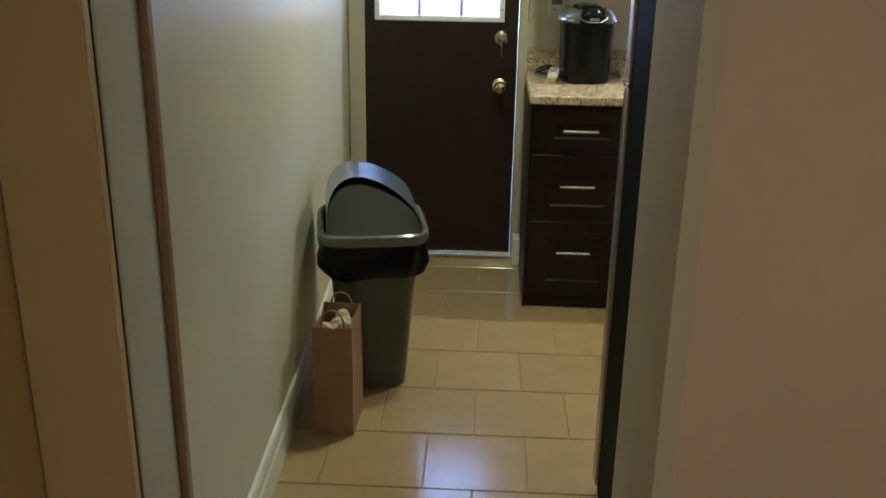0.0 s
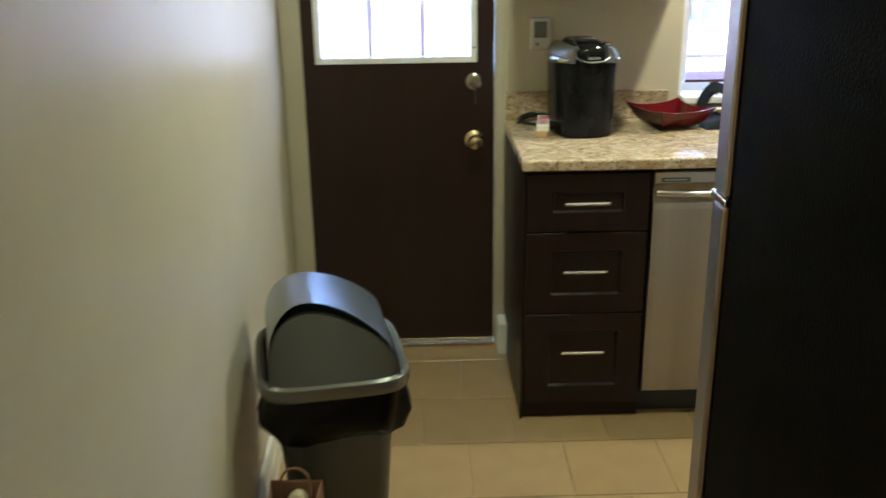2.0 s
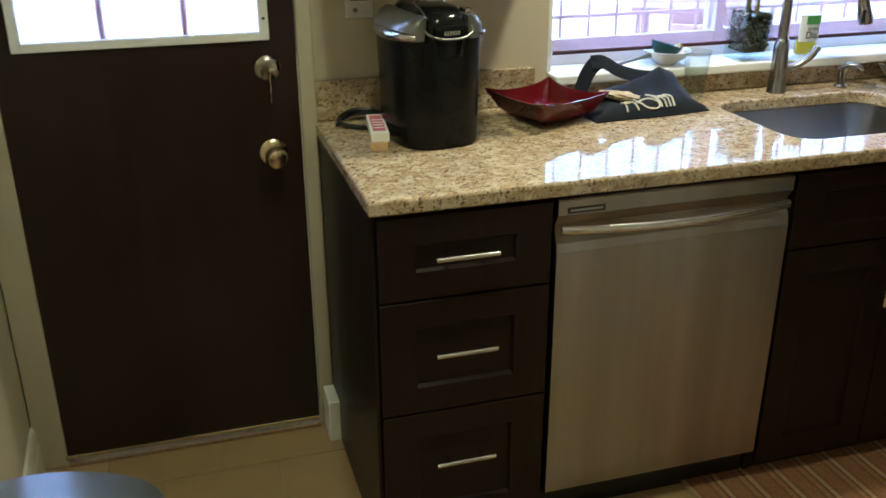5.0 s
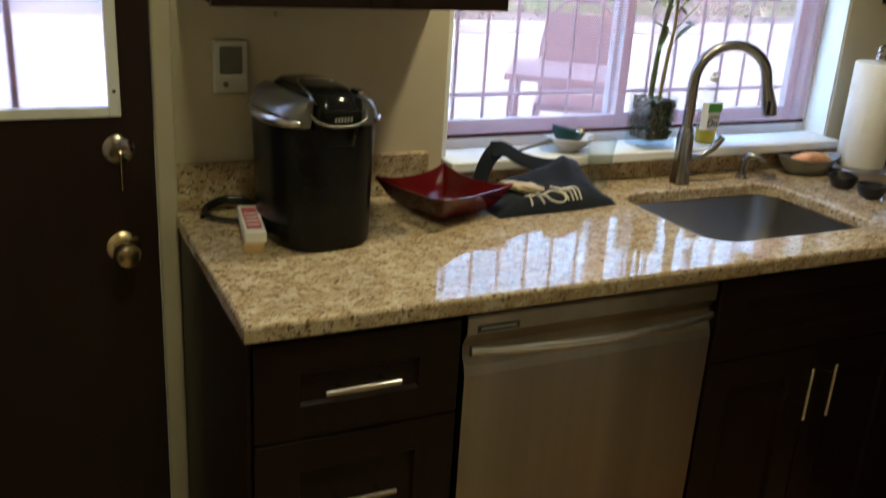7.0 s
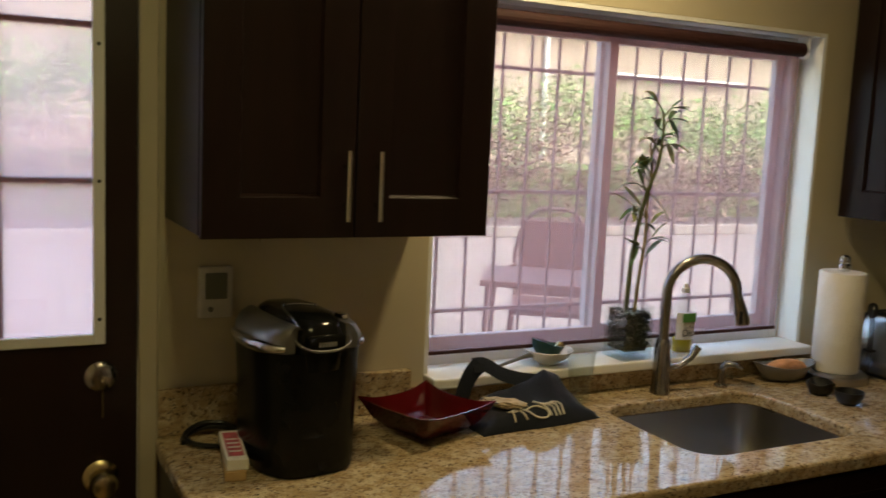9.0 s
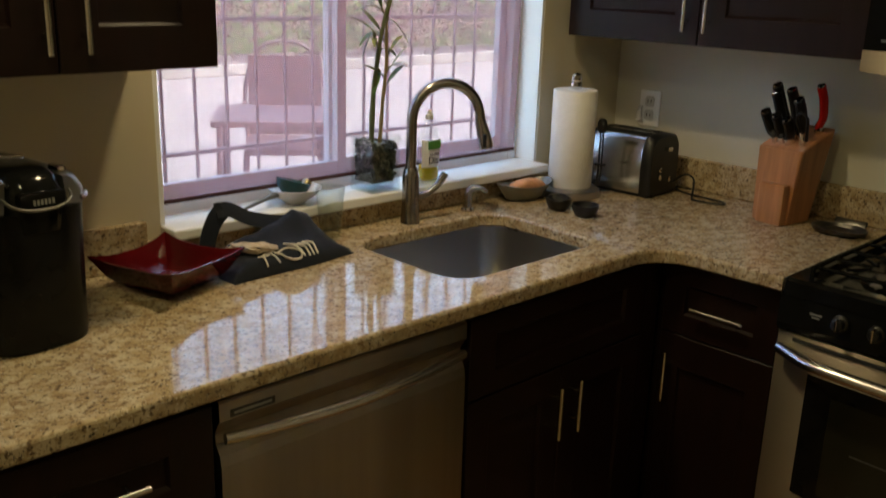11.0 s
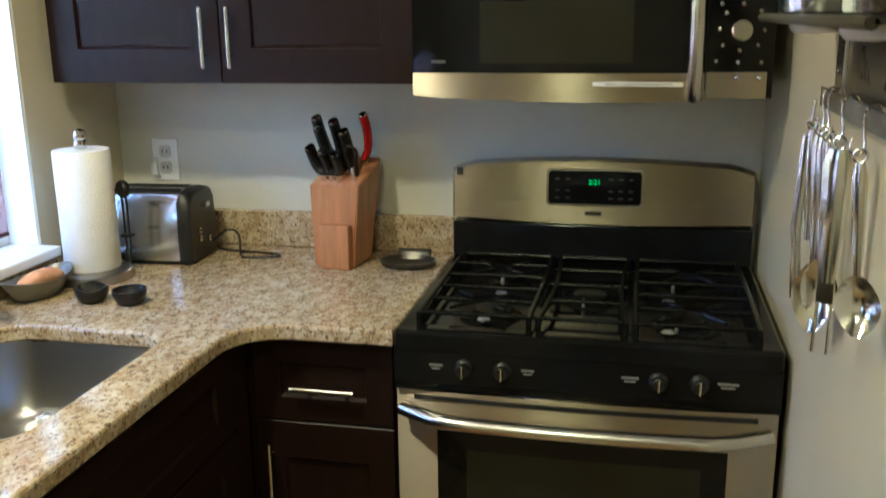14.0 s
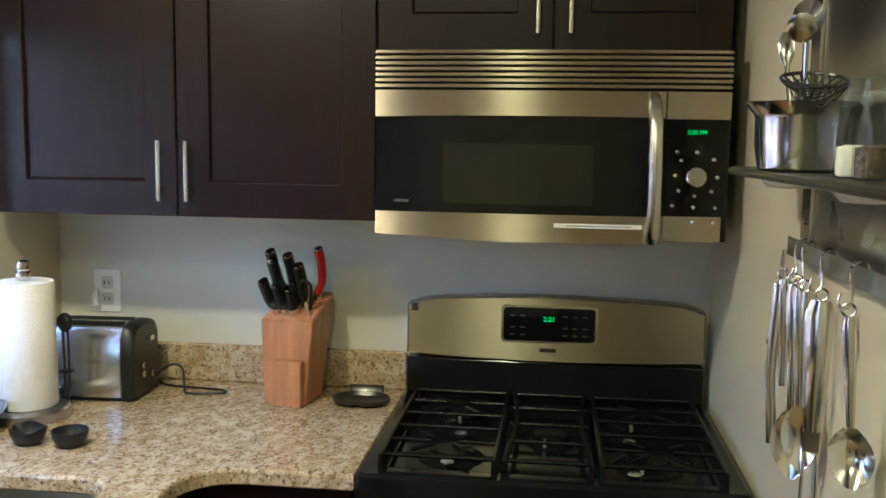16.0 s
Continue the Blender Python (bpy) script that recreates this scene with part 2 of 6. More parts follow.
def glass_material(name, tint, rough=0.0, clear=0.85):
    m = bpy.data.materials.new(name)
    m.use_nodes = True
    nt = m.node_tree
    nt.nodes.remove(nt.nodes["Principled BSDF"])
    out = nt.nodes["Material Output"]
    tr, gl, mx = nt.nodes.new("ShaderNodeBsdfTransparent"), nt.nodes.new("ShaderNodeBsdfGlossy"), nt.nodes.new("ShaderNodeMixShader")
    tr.inputs["Color"].default_value = (*tint, 1)
    gl.inputs["Roughness"].default_value = rough
    lw, pw = nt.nodes.new("ShaderNodeLayerWeight"), nt.nodes.new("ShaderNodeMath")
    lw.inputs["Blend"].default_value = 0.12
    pw.operation = "MULTIPLY_ADD"
    pw.inputs[1].default_value, pw.inputs[2].default_value = 0.45, 0.03
    nt.links.new(lw.outputs["Facing"], pw.inputs[0])
    nt.links.new(pw.outputs[0], mx.inputs["Fac"])
    nt.links.new(tr.outputs["BSDF"], mx.inputs[1])
    nt.links.new(gl.outputs["BSDF"], mx.inputs[2])
    nt.links.new(mx.outputs["Shader"], out.inputs["Surface"])
    return m


PANE = glass_material("window_glass", (0.97, 0.98, 0.97))
CLEAR = glass_material("clear_glass", (0.93, 0.95, 0.94), 0.02)


def shade_material(name, low, high, veil, through_share=0.6):
    m = bpy.data.materials.new(name)
    m.use_nodes = True
    nt = m.node_tree
    nt.nodes.remove(nt.nodes["Principled BSDF"])
    tr, df, tl = nt.nodes.new("ShaderNodeBsdfTransparent"), nt.nodes.new("ShaderNodeBsdfDiffuse"), nt.nodes.new("ShaderNodeBsdfTranslucent")
    tr.inputs["Color"].default_value = (1.0, 0.985, 0.98, 1)
    df.inputs["Color"].default_value = (0.24, 0.08, 0.085, 1)
    tl.inputs["Color"].default_value = (*veil, 1)
    a, b = nt.nodes.new("ShaderNodeMixShader"), nt.nodes.new("ShaderNodeMixShader")
    tc, nz, mr = nt.nodes.new("ShaderNodeTexCoord"), nt.nodes.new("ShaderNodeTexNoise"), nt.nodes.new("ShaderNodeMapRange")
    nz.inputs["Scale"].default_value = 6
    mr.inputs["To Min"].default_value, mr.inputs["To Max"].default_value = low, high
    nt.links.new(tc.outputs["Object"], nz.inputs["Vector"])
    nt.links.new(nz.outputs["Fac"], mr.inputs["Value"])
    a.inputs["Fac"].default_value = through_share
    nt.links.new(df.outputs["BSDF"], a.inputs[1])
    nt.links.new(tl.outputs["BSDF"], a.inputs[2])
    nt.links.new(mr.outputs["Result"], b.inputs["Fac"])
    nt.links.new(tr.outputs["BSDF"], b.inputs[1])
    nt.links.new(a.outputs["Shader"], b.inputs[2])
    nt.links.new(b.outputs["Shader"], nt.nodes["Material Output"].inputs["Surface"])
    return m


SCREEN = shade_material("maroon_screen_mesh", 0.37, 0.45, (0.50, 0.27, 0.275))
SHEER = shade_material("sheer_maroon_screen_mesh", 0.52, 0.62, (0.66, 0.44, 0.465), 0.8)


def granite_material():
    m = bpy.data.materials.new("speckled_granite")
    m.use_nodes = True
    nt = m.node_tree
    b = nt.nodes["Principled BSDF"]
    b.inputs["Roughness"].default_value, b.inputs["Coat Weight"].default_value, b.inputs["Coat Roughness"].default_value = 0.06, 0.0, 0.03
    tc = nt.nodes.new("ShaderNodeTexCoord")
    mp = nt.nodes.new("ShaderNodeMapping")
    mp.inputs["Rotation"].default_value = (0, 0, radians(35))
    mp.inputs["Scale"].default_value = (1.0, 1.25, 1.1)
    nt.links.new(tc.outputs["Object"], mp.inputs["Vector"])

    def noise_band(scale, detail, lo, hi, distort=0.4):
        n = nt.nodes.new("ShaderNodeTexNoise")
        n.inputs["Scale"].default_value, n.inputs["Detail"].default_value, n.inputs["Distortion"].default_value = scale, detail, distort
        nt.links.new(mp.outputs["Vector"], n.inputs["Vector"])
        r = nt.nodes.new("ShaderNodeMapRange")
        r.inputs["From Min"].default_value, r.inputs["From Max"].default_value = lo, hi
        nt.links.new(n.outputs["Fac"], r.inputs["Value"])
        return r.outputs["Result"]

    def over(under, colour, fac):
        x = nt.nodes.new("ShaderNodeMix")
        x.data_type = "RGBA"
        x.inputs["B"].default_value = (*colour, 1)
        if isinstance(under, tuple):
            x.inputs["A"].default_value = (*under, 1)
        else:
            nt.links.new(under, x.inputs["A"])
        nt.links.new(fac, x.inputs["Factor"])
        return x.outputs["Result"]

    c = over((0.42, 0.315, 0.175), (0.57, 0.47, 0.315), noise_band(27, 4, 0.42, 0.60))
    c = over(c, (0.31, 0.215, 0.115), noise_band(62, 3, 0.54, 0.65))
    c = over(c, (0.15, 0.105, 0.065), noise_band(112, 3, 0.57, 0.645))
    c = over(c, (0.042, 0.036, 0.032), noise_band(150, 2, 0.63, 0.68, 0.8))
    c = over(c, (0.70, 0.62, 0.49), noise_band(190, 2, 0.645, 0.70))
    nt.links.new(c, b.inputs["Base Color"])
    return m


GRANITE = granite_material()


def rug_material():
    m = bpy.data.materials.new("striped_woven_rug")
    m.use_nodes = True
    nt = m.node_tree
    b = nt.nodes["Principled BSDF"]
    b.inputs["Roughness"].default_value = 0.95
    tc, sep = nt.nodes.new("ShaderNodeTexCoord"), nt.nodes.new("ShaderNodeSeparateXYZ")
    nt.links.new(tc.outputs["Object"], sep.inputs["Vector"])
    mul, frac = nt.nodes.new("ShaderNodeMath"), nt.nodes.new("ShaderNodeMath")
    mul.operation, frac.operation = "MULTIPLY", "FRACT"
    mul.inputs[1].default_value = 1 / 0.088
    nt.links.new(sep.outputs["X"], mul.inputs[0])
    nt.links.new(mul.outputs[0], frac.inputs[0])
    ramp = nt.nodes.new("ShaderNodeValToRGB")
    ramp.color_ramp.interpolation = "CONSTANT"
    stops = ((0.0, (0.26, 0.125, 0.055)), (0.40, (0.20, 0.095, 0.042)), (0.50, (0.30, 0.155, 0.072)), (0.66, (0.16, 0.075, 0.034)), (0.74, (0.39, 0.26, 0.145)), (0.88, (0.22, 0.10, 0.046)))
    while len(ramp.color_ramp.elements) < len(stops):
        ramp.color_ramp.elements.new(0.5)
    for e, (p, col) in zip(ramp.color_ramp.elements, stops):
        e.position, e.color = p, (*col, 1)
    nt.links.new(frac.outputs[0], ramp.inputs["Fac"])
    n = nt.nodes.new("ShaderNodeTexNoise")
    n.inputs["Scale"].default_value, n.inputs["Detail"].default_value = 160, 3
    nt.links.new(tc.outputs["Object"], n.inputs["Vector"])
    mx = nt.nodes.new("ShaderNodeMix")
    mx.data_type, mx.blend_type = "RGBA", "OVERLAY"
    mx.inputs["Factor"].default_value = 0.45
    nt.links.new(ramp.outputs["Color"], mx.inputs["A"])
    nt.links.new(n.outputs["Fac"], mx.inputs["B"])
    nt.links.new(mx.outputs["Result"], b.inputs["Base Color"])
    bp = nt.nodes.new("ShaderNodeBump")
    bp.inputs["Strength"].default_value, bp.inputs["Distance"].default_value = 0.8, 0.003
    nt.links.new(n.outputs["Fac"], bp.inputs["Height"])
    nt.links.new(bp.outputs["Normal"], b.inputs["Normal"])
    return m


RUG = rug_material()

# ---- building helpers ----
PLACE = {}


def thing(name, x, y, z, label, category, group="", kind="", rz=0.0):
    ob = new(name)
    ob.empty_display_size = 0.05
    m = pose(x, y, z, 0, 0, rz)
    ob.matrix_world = m
    PLACE[ob.name] = m
    return tagged(ob, label, category, group, kind)


def part(name, bm, mat, parent=None, label="", smooth=False, local=False, kind=""):
    """One bmesh as one mesh object. Coordinates are the world's, or the parent's own if local."""
    if parent is not None and not local:
        bmesh.ops.transform(bm, matrix=PLACE[parent.name].inverted(), verts=bm.verts)
    if smooth:
        for f in bm.faces:
            f.smooth = True
    me = bpy.data.meshes.new(name)
    bm.to_mesh(me)
    bm.free()
    if smooth:
        me.set_sharp_from_angle(angle=radians(38))
    for mm in mat if isinstance(mat, (list, tuple)) else (mat,):
        me.materials.append(mm)
    ob = new(name, me)
    if parent is not None:
        ob.parent = parent
        PLACE[ob.name] = PLACE[parent.name]
    else:
        PLACE[ob.name] = Matrix()
    if label:
        ob["label"] = label
    if kind:
        ob["kind"] = kind
    return ob


def alone(name, bm, mat, x, y, z, label, category, group="", kind="", smooth=False):
    """A thing that is one mesh, with its origin at its base."""
    bmesh.ops.translate(bm, vec=(-x, -y, -z), verts=bm.verts)
    ob = part(name, bm, mat, None, "", smooth)
    ob.matrix_world = pose(x, y, z)
    PLACE[ob.name] = pose(x, y, z)
    return tagged(ob, label, category, group, kind)


def box(x0, x1, y0, y1, z0, z1, bevel=0.0, seg=2, bm=None):
    bm = bm or bmesh.new()
    got = bmesh.ops.create_cube(bm, size=1.0)
    vs = got["verts"]
    bmesh.ops.scale(bm, vec=(abs(x1 - x0), abs(y1 - y0), abs(z1 - z0)), verts=vs)
    bmesh.ops.translate(bm, vec=((x0 + x1) / 2, (y0 + y1) / 2, (z0 + z1) / 2), verts=vs)
    if bevel:
        es = list({e for v in vs for e in v.link_edges})
        bmesh.ops.bevel(bm, geom=es, offset=bevel, segments=seg, affect="EDGES", profile=0.5)
    return bm


def tube(points, r, n=10, bm=None, close=False, flat=1.0, radii=None):
    """A round rod along points; flat squeezes its second axis."""
    bm = bm or bmesh.new()
    pts = [Vector(p) for p in points]
    rings, side = [], None
    for i, p in enumerate(pts):
        a = pts[i - 1] if i else (pts[-1] if close else p)
        b = pts[i + 1] if i + 1 < len(pts) else (pts[0] if close else p)
        d = (b - a).normalized()
        if side is None:
            side = d.cross(Vector((0, 0, 1)) if abs(d.z) < 0.9 else Vector((1, 0, 0))).normalized()
        side = (side - d * side.dot(d)).normalized()
        up = side.cross(d)
        rr = radii[i] if radii else r
        rings.append([bm.verts.new(p + rr * (math.cos(2 * math.pi * k / n) * side + flat * math.sin(2 * math.pi * k / n) * up)) for k in range(n)])
    for i in range(len(rings) - (0 if close else 1)):
        A, B = rings[i], rings[(i + 1) % len(rings)]
        for k in range(n):
            bm.faces.new((A[k], A[(k + 1) % n], B[(k + 1) % n], B[k]))
    if not close:
        bm.faces.new(rings[0][::-1])
        bm.faces.new(rings[-1])
    bmesh.ops.recalc_face_normals(bm, faces=bm.faces)
    return bm


def lathe(profile, x=0, y=0, z=0, n=24, bm=None, sx=1.0, sy=1.0, cap=True):
    bm = bm or bmesh.new()
    rings = []
    for r, h in profile:
        rings.append([bm.verts.new((x + sx * r * math.cos(2 * math.pi * k / n), y + sy * r * math.sin(2 * math.pi * k / n), z + h)) for k in range(n)])
    for A, B in zip(rings, rings[1:]):
        for k in range(n):
            bm.faces.new((A[k], A[(k + 1) % n], B[(k + 1) % n], B[k]))
    if cap:
        bm.faces.new(rings[0][::-1])
        bm.faces.new(rings[-1])
    bmesh.ops.recalc_face_normals(bm, faces=bm.faces)
    return bm


def superellipse(hx, hy, power, n):
    out = []
    for k in range(n):
        a = 2 * math.pi * k / n
        c, s = math.cos(a), math.sin(a)
        out.append((hx * math.copysign(abs(c) ** (2 / power), c), hy * math.copysign(abs(s) ** (2 / power), s)))
    return out


def loft(rings, bm=None, cap=True):
    """Rings of 3D points with equal counts, joined."""
    bm = bm or bmesh.new()
    made = [[bm.verts.new(p) for p in ring] for ring in rings]
    n = len(made[0])
    for A, B in zip(made, made[1:]):
        for k in range(n):
            bm.faces.new((A[k], A[(k + 1) % n], B[(k + 1) % n], B[k]))
    if cap:
        bm.faces.new(made[0][::-1])
        bm.faces.new(made[-1])
    bmesh.ops.recalc_face_normals(bm, faces=bm.faces)
    return bm


def rounded(x0, x1, y0, y1, r, n=6):
    pts = []
    for cx, cy, a0 in ((x1 - r, y0 + r, -90), (x1 - r, y1 - r, 0), (x0 + r, y1 - r, 90), (x0 + r, y0 + r, 180)):
        for k in range(n + 1):
            a = radians(a0 + 90 * k / n)
            pts.append((cx + r * math.cos(a), cy + r * math.sin(a)))
    return pts


def offset_loop(pts, d):
    """Moves a counter-clockwise loop inwards by d."""
    out, n = [], len(pts)
    for i in range(n):
        a, p, b = Vector(pts[i - 1]), Vector(pts[i]), Vector(pts[(i + 1) % n])
        e1, e2 = (p - a).normalized(), (b - p).normalized()
        n1, n2 = Vector((-e1.y, e1.x)), Vector((-e2.y, e2.x))
        m = (n1 + n2).normalized()
        out.append(tuple(p + m * (d / max(0.35, m.dot(n1)))))
    return out


def slab(outer, holes, z0, z1, r=0.008):
    """A flat slab with rounded edges; outer runs counter-clockwise, holes clockwise."""
    bm = bmesh.new()
    steps = ((r, z1), (r * 0.3, z1 - r * 0.3), (0.0, z1 - r), (0.0, z0 + r * 0.6), (r * 0.6, z0))
    tops, bots = [], []
    for loop in [outer, *holes]:
        rings = [[bm.verts.new((*p, z)) for p in offset_loop(loop, d)] for d, z in steps]
        for A, B in zip(rings, rings[1:]):
            for k in range(len(A)):
                bm.faces.new((A[k], B[k], B[(k + 1) % len(A)], A[(k + 1) % len(A)]))
        tops.append(rings[0])
        bots.append(rings[-1])
    for level in (tops, bots):
        es = []
        for ring in level:
            for k in range(len(ring)):
                e = bm.edges.get((ring[k], ring[(k + 1) % len(ring)]))
                es.append(e)
        bmesh.ops.triangle_fill(bm, use_beauty=True, use_dissolve=False, edges=es)
    bmesh.ops.recalc_face_normals(bm, faces=bm.faces)
    return bm


def moved(bm, m):
    bmesh.ops.transform(bm, matrix=m, verts=bm.verts)
    return bm


def text_mesh(body, size, m, depth=0.0006):
    cu = bpy.data.curves.new("words", "FONT")
    cu.body, cu.size, cu.extrude, cu.align_x, cu.align_y = body, size, depth, "CENTER", "CENTER"
    ob = bpy.data.objects.new("words", cu)
    me = bpy.data.meshes.new_from_object(ob)
    bm = bmesh.new()
    bm.from_mesh(me)
    bpy.data.objects.remove(ob)
    bpy.data.curves.remove(cu)
    bpy.data.meshes.remove(me)
    return moved(bm, m)


FACE_Y = Matrix(((1, 0, 0, 0), (0, 0, -1, 0), (0, 1, 0, 0), (0, 0, 0, 1)))   # reads on a face that looks towards -y
FACE_X = Matrix(((0, 0, -1, 0), (-1, 0, 0, 0), (0, 1, 0, 0), (0, 0, 0, 1)))  # reads on a face that looks towards -x

# ---- structure ----
H = 2.40
BACK = 4.02     # inner face of the wall with the door and the window
RIGHT = 3.385   # inner face of the wall behind the range
STUB = 2.228    # face of the wall that carries the rack


def left_x(y):
    """The hall-side wall runs slightly askew."""
    return 0.222 - 0.026 * (y - 2.3)


def prism(pts, z0, z1, bm=None):
    bm = bm or bmesh.new()
    lo, hi = [bm.verts.new((*p, z0)) for p in pts], [bm.verts.new((*p, z1)) for p in pts]
    n = len(pts)
    for k in range(n):
        bm.faces.new((lo[k], lo[(k + 1) % n], hi[(k + 1) % n], hi[k]))
    bm.faces.new(lo[::-1])
    bm.faces.new(hi)
    bmesh.ops.recalc_face_normals(bm, faces=bm.faces)
    return bm


def structure(name, bm, mat, label, category="wall", smooth=False):
    ob = part(name, bm, mat, None, "", smooth)
    return tagged(ob, label, category, "", "structure")


DX0, DX1, DTOP = 0.225, 0.965, 2.05     # door opening
WX0, WX1, WZ0, WZ1 = 1.655, 2.972, 0.985, 1.952     # window opening

structure("wall_left", prism([(left_x(1.06), 1.06), (left_x(BACK), BACK), (left_x(BACK) - 0.30, BACK), (left_x(BACK) - 0.30, 1.06)], 0, H), WALL, "beige painted wall along the kitchen, satin sheen")
structure("wall_hall_left", box(-0.05, 0.10, -2.6, 1.06, 0, H), HALLYELLOW, "yellowish tan painted hall wall")
bm = box(-0.6, DX0, BACK, BACK + 0.15, 0, H)
box(DX0, DX1, BACK, BACK + 0.15, DTOP, H, bm=bm)
box(DX1, WX0, BACK, BACK + 0.15, 0, H, bm=bm)
box(WX0, WX1, BACK, BACK + 0.15, 0, WZ0 - 0.015, bm=bm)
box(WX0, WX1, BACK, BACK + 0.15, WZ1, H, bm=bm)
box(WX1, RIGHT + 0.15, BACK, BACK + 0.15, 0, H, bm=bm)
structure("wall_back", bm, WALL, "beige painted wall with a door and a wide window")
structure("wall_right", box(RIGHT, RIGHT + 0.15, STUB - 0.13, BACK, 0, H), WALLWINDOW, "beige painted wall behind the range, cool window light put into its tone")
structure("wall_stub", box(1.70, RIGHT, STUB - 0.12, STUB, 0, H), WALL, "beige painted wall stub with a steel rack")
structure("wall_alcove", box(1.99, 2.10, 1.14, STUB - 0.12, 0, H), WALL, "beige painted wall beside the refrigerator")
JN, JF = (1.003, 0.512), (1.072, 1.132)     # near and far edge of the right jamb
structure("wall_hall", prism([(JN[0] + 0.02, JN[1]), (2.10, JN[1]), (2.10, JF[1]), (JF[0] + 0.02, JF[1])], 0, H), HALLWALL, "pinkish beige wall beside the open doorway to the kitchen")
structure("wall_over_door", prism([(0.10, 1.06), (JN[0] + 0.02, 0.90), (JF[0] + 0.02, JF[1]), (0.25, 1.19)], 2.06, H), HALLWALL, "pinkish beige wall over the doorway")
structure("wall_hall_right", box(2.10, 2.22, -2.6, 1.13, 0, H), HALLWALL, "pinkish beige hall wall")
structure("wall_hall_back", box(-0.4, 2.22, -2.72, -2.6, 0, H), HALLWALL, "pinkish beige hall end wall")
structure("ceiling", box(-0.4, RIGHT + 0.15, -2.72, BACK + 0.15, H, H + 0.1), CEIL, "flat off-white painted ceiling", "ceiling")
structure("jamb_right", prism([(JN[0], JN[1] - 0.004), (JN[0] + 0.0195, JN[1] - 0.004), (JF[0] + 0.0195, JF[1] + 0.004), (JF[0], JF[1] + 0.004)], 0, 2.058), JAMB, "greige painted door jamb", "door jamb")
structure("jamb_left", box(left_x(1.1) + 0.002, 0.260, 1.020, 1.192, 0, 2.058, 0.003), JAMB, "greige painted door jamb", "door jamb")
structure("trim_stop", box(left_x(1.2) + 0.002, 0.273, 1.195, 1.222, 0, 2.08, 0.004), STOP, "worn bare wood door edging strip", "trim")
structure("trim_casing", box(0.103, 0.256, 0.990, 1.0175, 0, 2.12, 0.004), HALLTRIM, "brown painted door casing", "trim")
# back door casing and baseboards
structure("trim_door_left", box(left_x(4.0) + 0.004, DX0 + 0.033, BACK - 0.038, BACK - 0.002, 0, DTOP + 0.06, 0.004), JAMB, "greige painted door casing", "trim")
structure("trim_door_right", box(DX1 - 0.004, 1.004, BACK - 0.03, BACK - 0.002, 0, DTOP + 0.06, 0.006), JAMB, "greige painted door casing", "trim")
structure("trim_door_head", box(DX0 + 0.034, DX1 - 0.005, BACK - 0.022, BACK - 0.002, DTOP, DTOP + 0.06, 0.004), JAMB, "greige painted door casing", "trim")


def skirting(name, pts, depth, mat=TRIM):
    """A moulded skirting board along a straight run; depth is to its left."""
    a, b = Vector(pts[0]), Vector(pts[1])
    d = (b - a).normalized()
    nrm = Vector((-d.y, d.x)) * depth
    prof = ((1.0, 0.0), (1.0, 0.085), (0.75, 0.095), (0.7, 0.12), (0.45, 0.135), (0.0, 0.142))
    rings = [[(*(p + nrm * k), z) for k, z in prof] + [(*p, 0.0)] for p in (a, b)]
    return structure(name, loft(rings), mat, "cream painted moulded skirting board", "baseboard")


skirting("baseboard_left", [(left_x(3.99), 3.99), (left_x(1.23), 1.23)], 0.017)
skirting("baseboard_right", [(2.68, STUB), (1.70, STUB)], -0.014)
structure("baseboard_corner", box(0.972, 1.006, 3.885, 3.985, 0.0, 0.13, 0.004), WHITE, "white painted skirting block beside the cabinet", "baseboard")

# ---- back door ----
door = thing("door_1", 0.6, 3.99, 0.012, "dark brown painted back door with a barred glass light, closed", "door", kind="structure")
DY0, DY1 = 3.985, 4.025
LX0, LX1, LZ0, LZ1 = 0.318, 0.880, 1.150, 1.93
bm = box(0.2525, LX0, DY0, DY1, 0.02, 2.04)
box(LX1, 0.958, DY0, DY1, 0.02, 2.04, bm=bm)
box(LX0, LX1, DY0, DY1, 0.02, LZ0, bm=bm)
box(LX0, LX1, DY0, DY1, LZ1, 2.04, bm=bm)
part("leaf", bm, DOOR, door)
bm = box(LX0 - 0.014, LX0 + 0.010, DY0 - 0.010, DY0 + 0.004, LZ0 - 0.014, LZ1 + 0.014, 0.003)
box(LX1 - 0.010, LX1 + 0.014, DY0 - 0.010, DY0 + 0.004, LZ0 - 0.014, LZ1 + 0.014, 0.003, bm=bm)
box(LX0 + 0.010, LX1 - 0.010, DY0 - 0.010, DY0 + 0.004, LZ0 - 0.014, LZ0 + 0.008, 0.003, bm=bm)
box(LX0 + 0.010, LX1 - 0.010, DY0 - 0.010, DY0 + 0.004, LZ1 - 0.008, LZ1 + 0.014, 0.003, bm=bm)
fr = part("light_frame", bm, VINYL, door, "white plastic glazing frame")
for zz in (1.19, 1.476, 1.75):
    part("screw", moved(lathe([(0.004, 0), (0.004, 0.0015), (0.001, 0.002)], n=8), Matrix.Translation((LX1 + 0.002, DY0 - 0.0105, zz)) @ Matrix.Rotation(radians(90), 4, "X")), BLACKP, fr)
for a in (0.505, 0.697):
    part("muntin", box(a - 0.007, a + 0.007, 4.0185, 4.0300, LZ0, LZ1, 0.002), VINYL, door, "white glazing bar")
for z in (1.474, 1.79):
    part("muntin", box(LX0, LX1, 4.0180, 4.0305, z - 0.007, z + 0.007, 0.002), VINYL, door, "white glazing bar")
p = part("pane", box(LX0, LX1, 4.003, 4.007, LZ0, LZ1), PANE, door)
p.visible_shadow = False
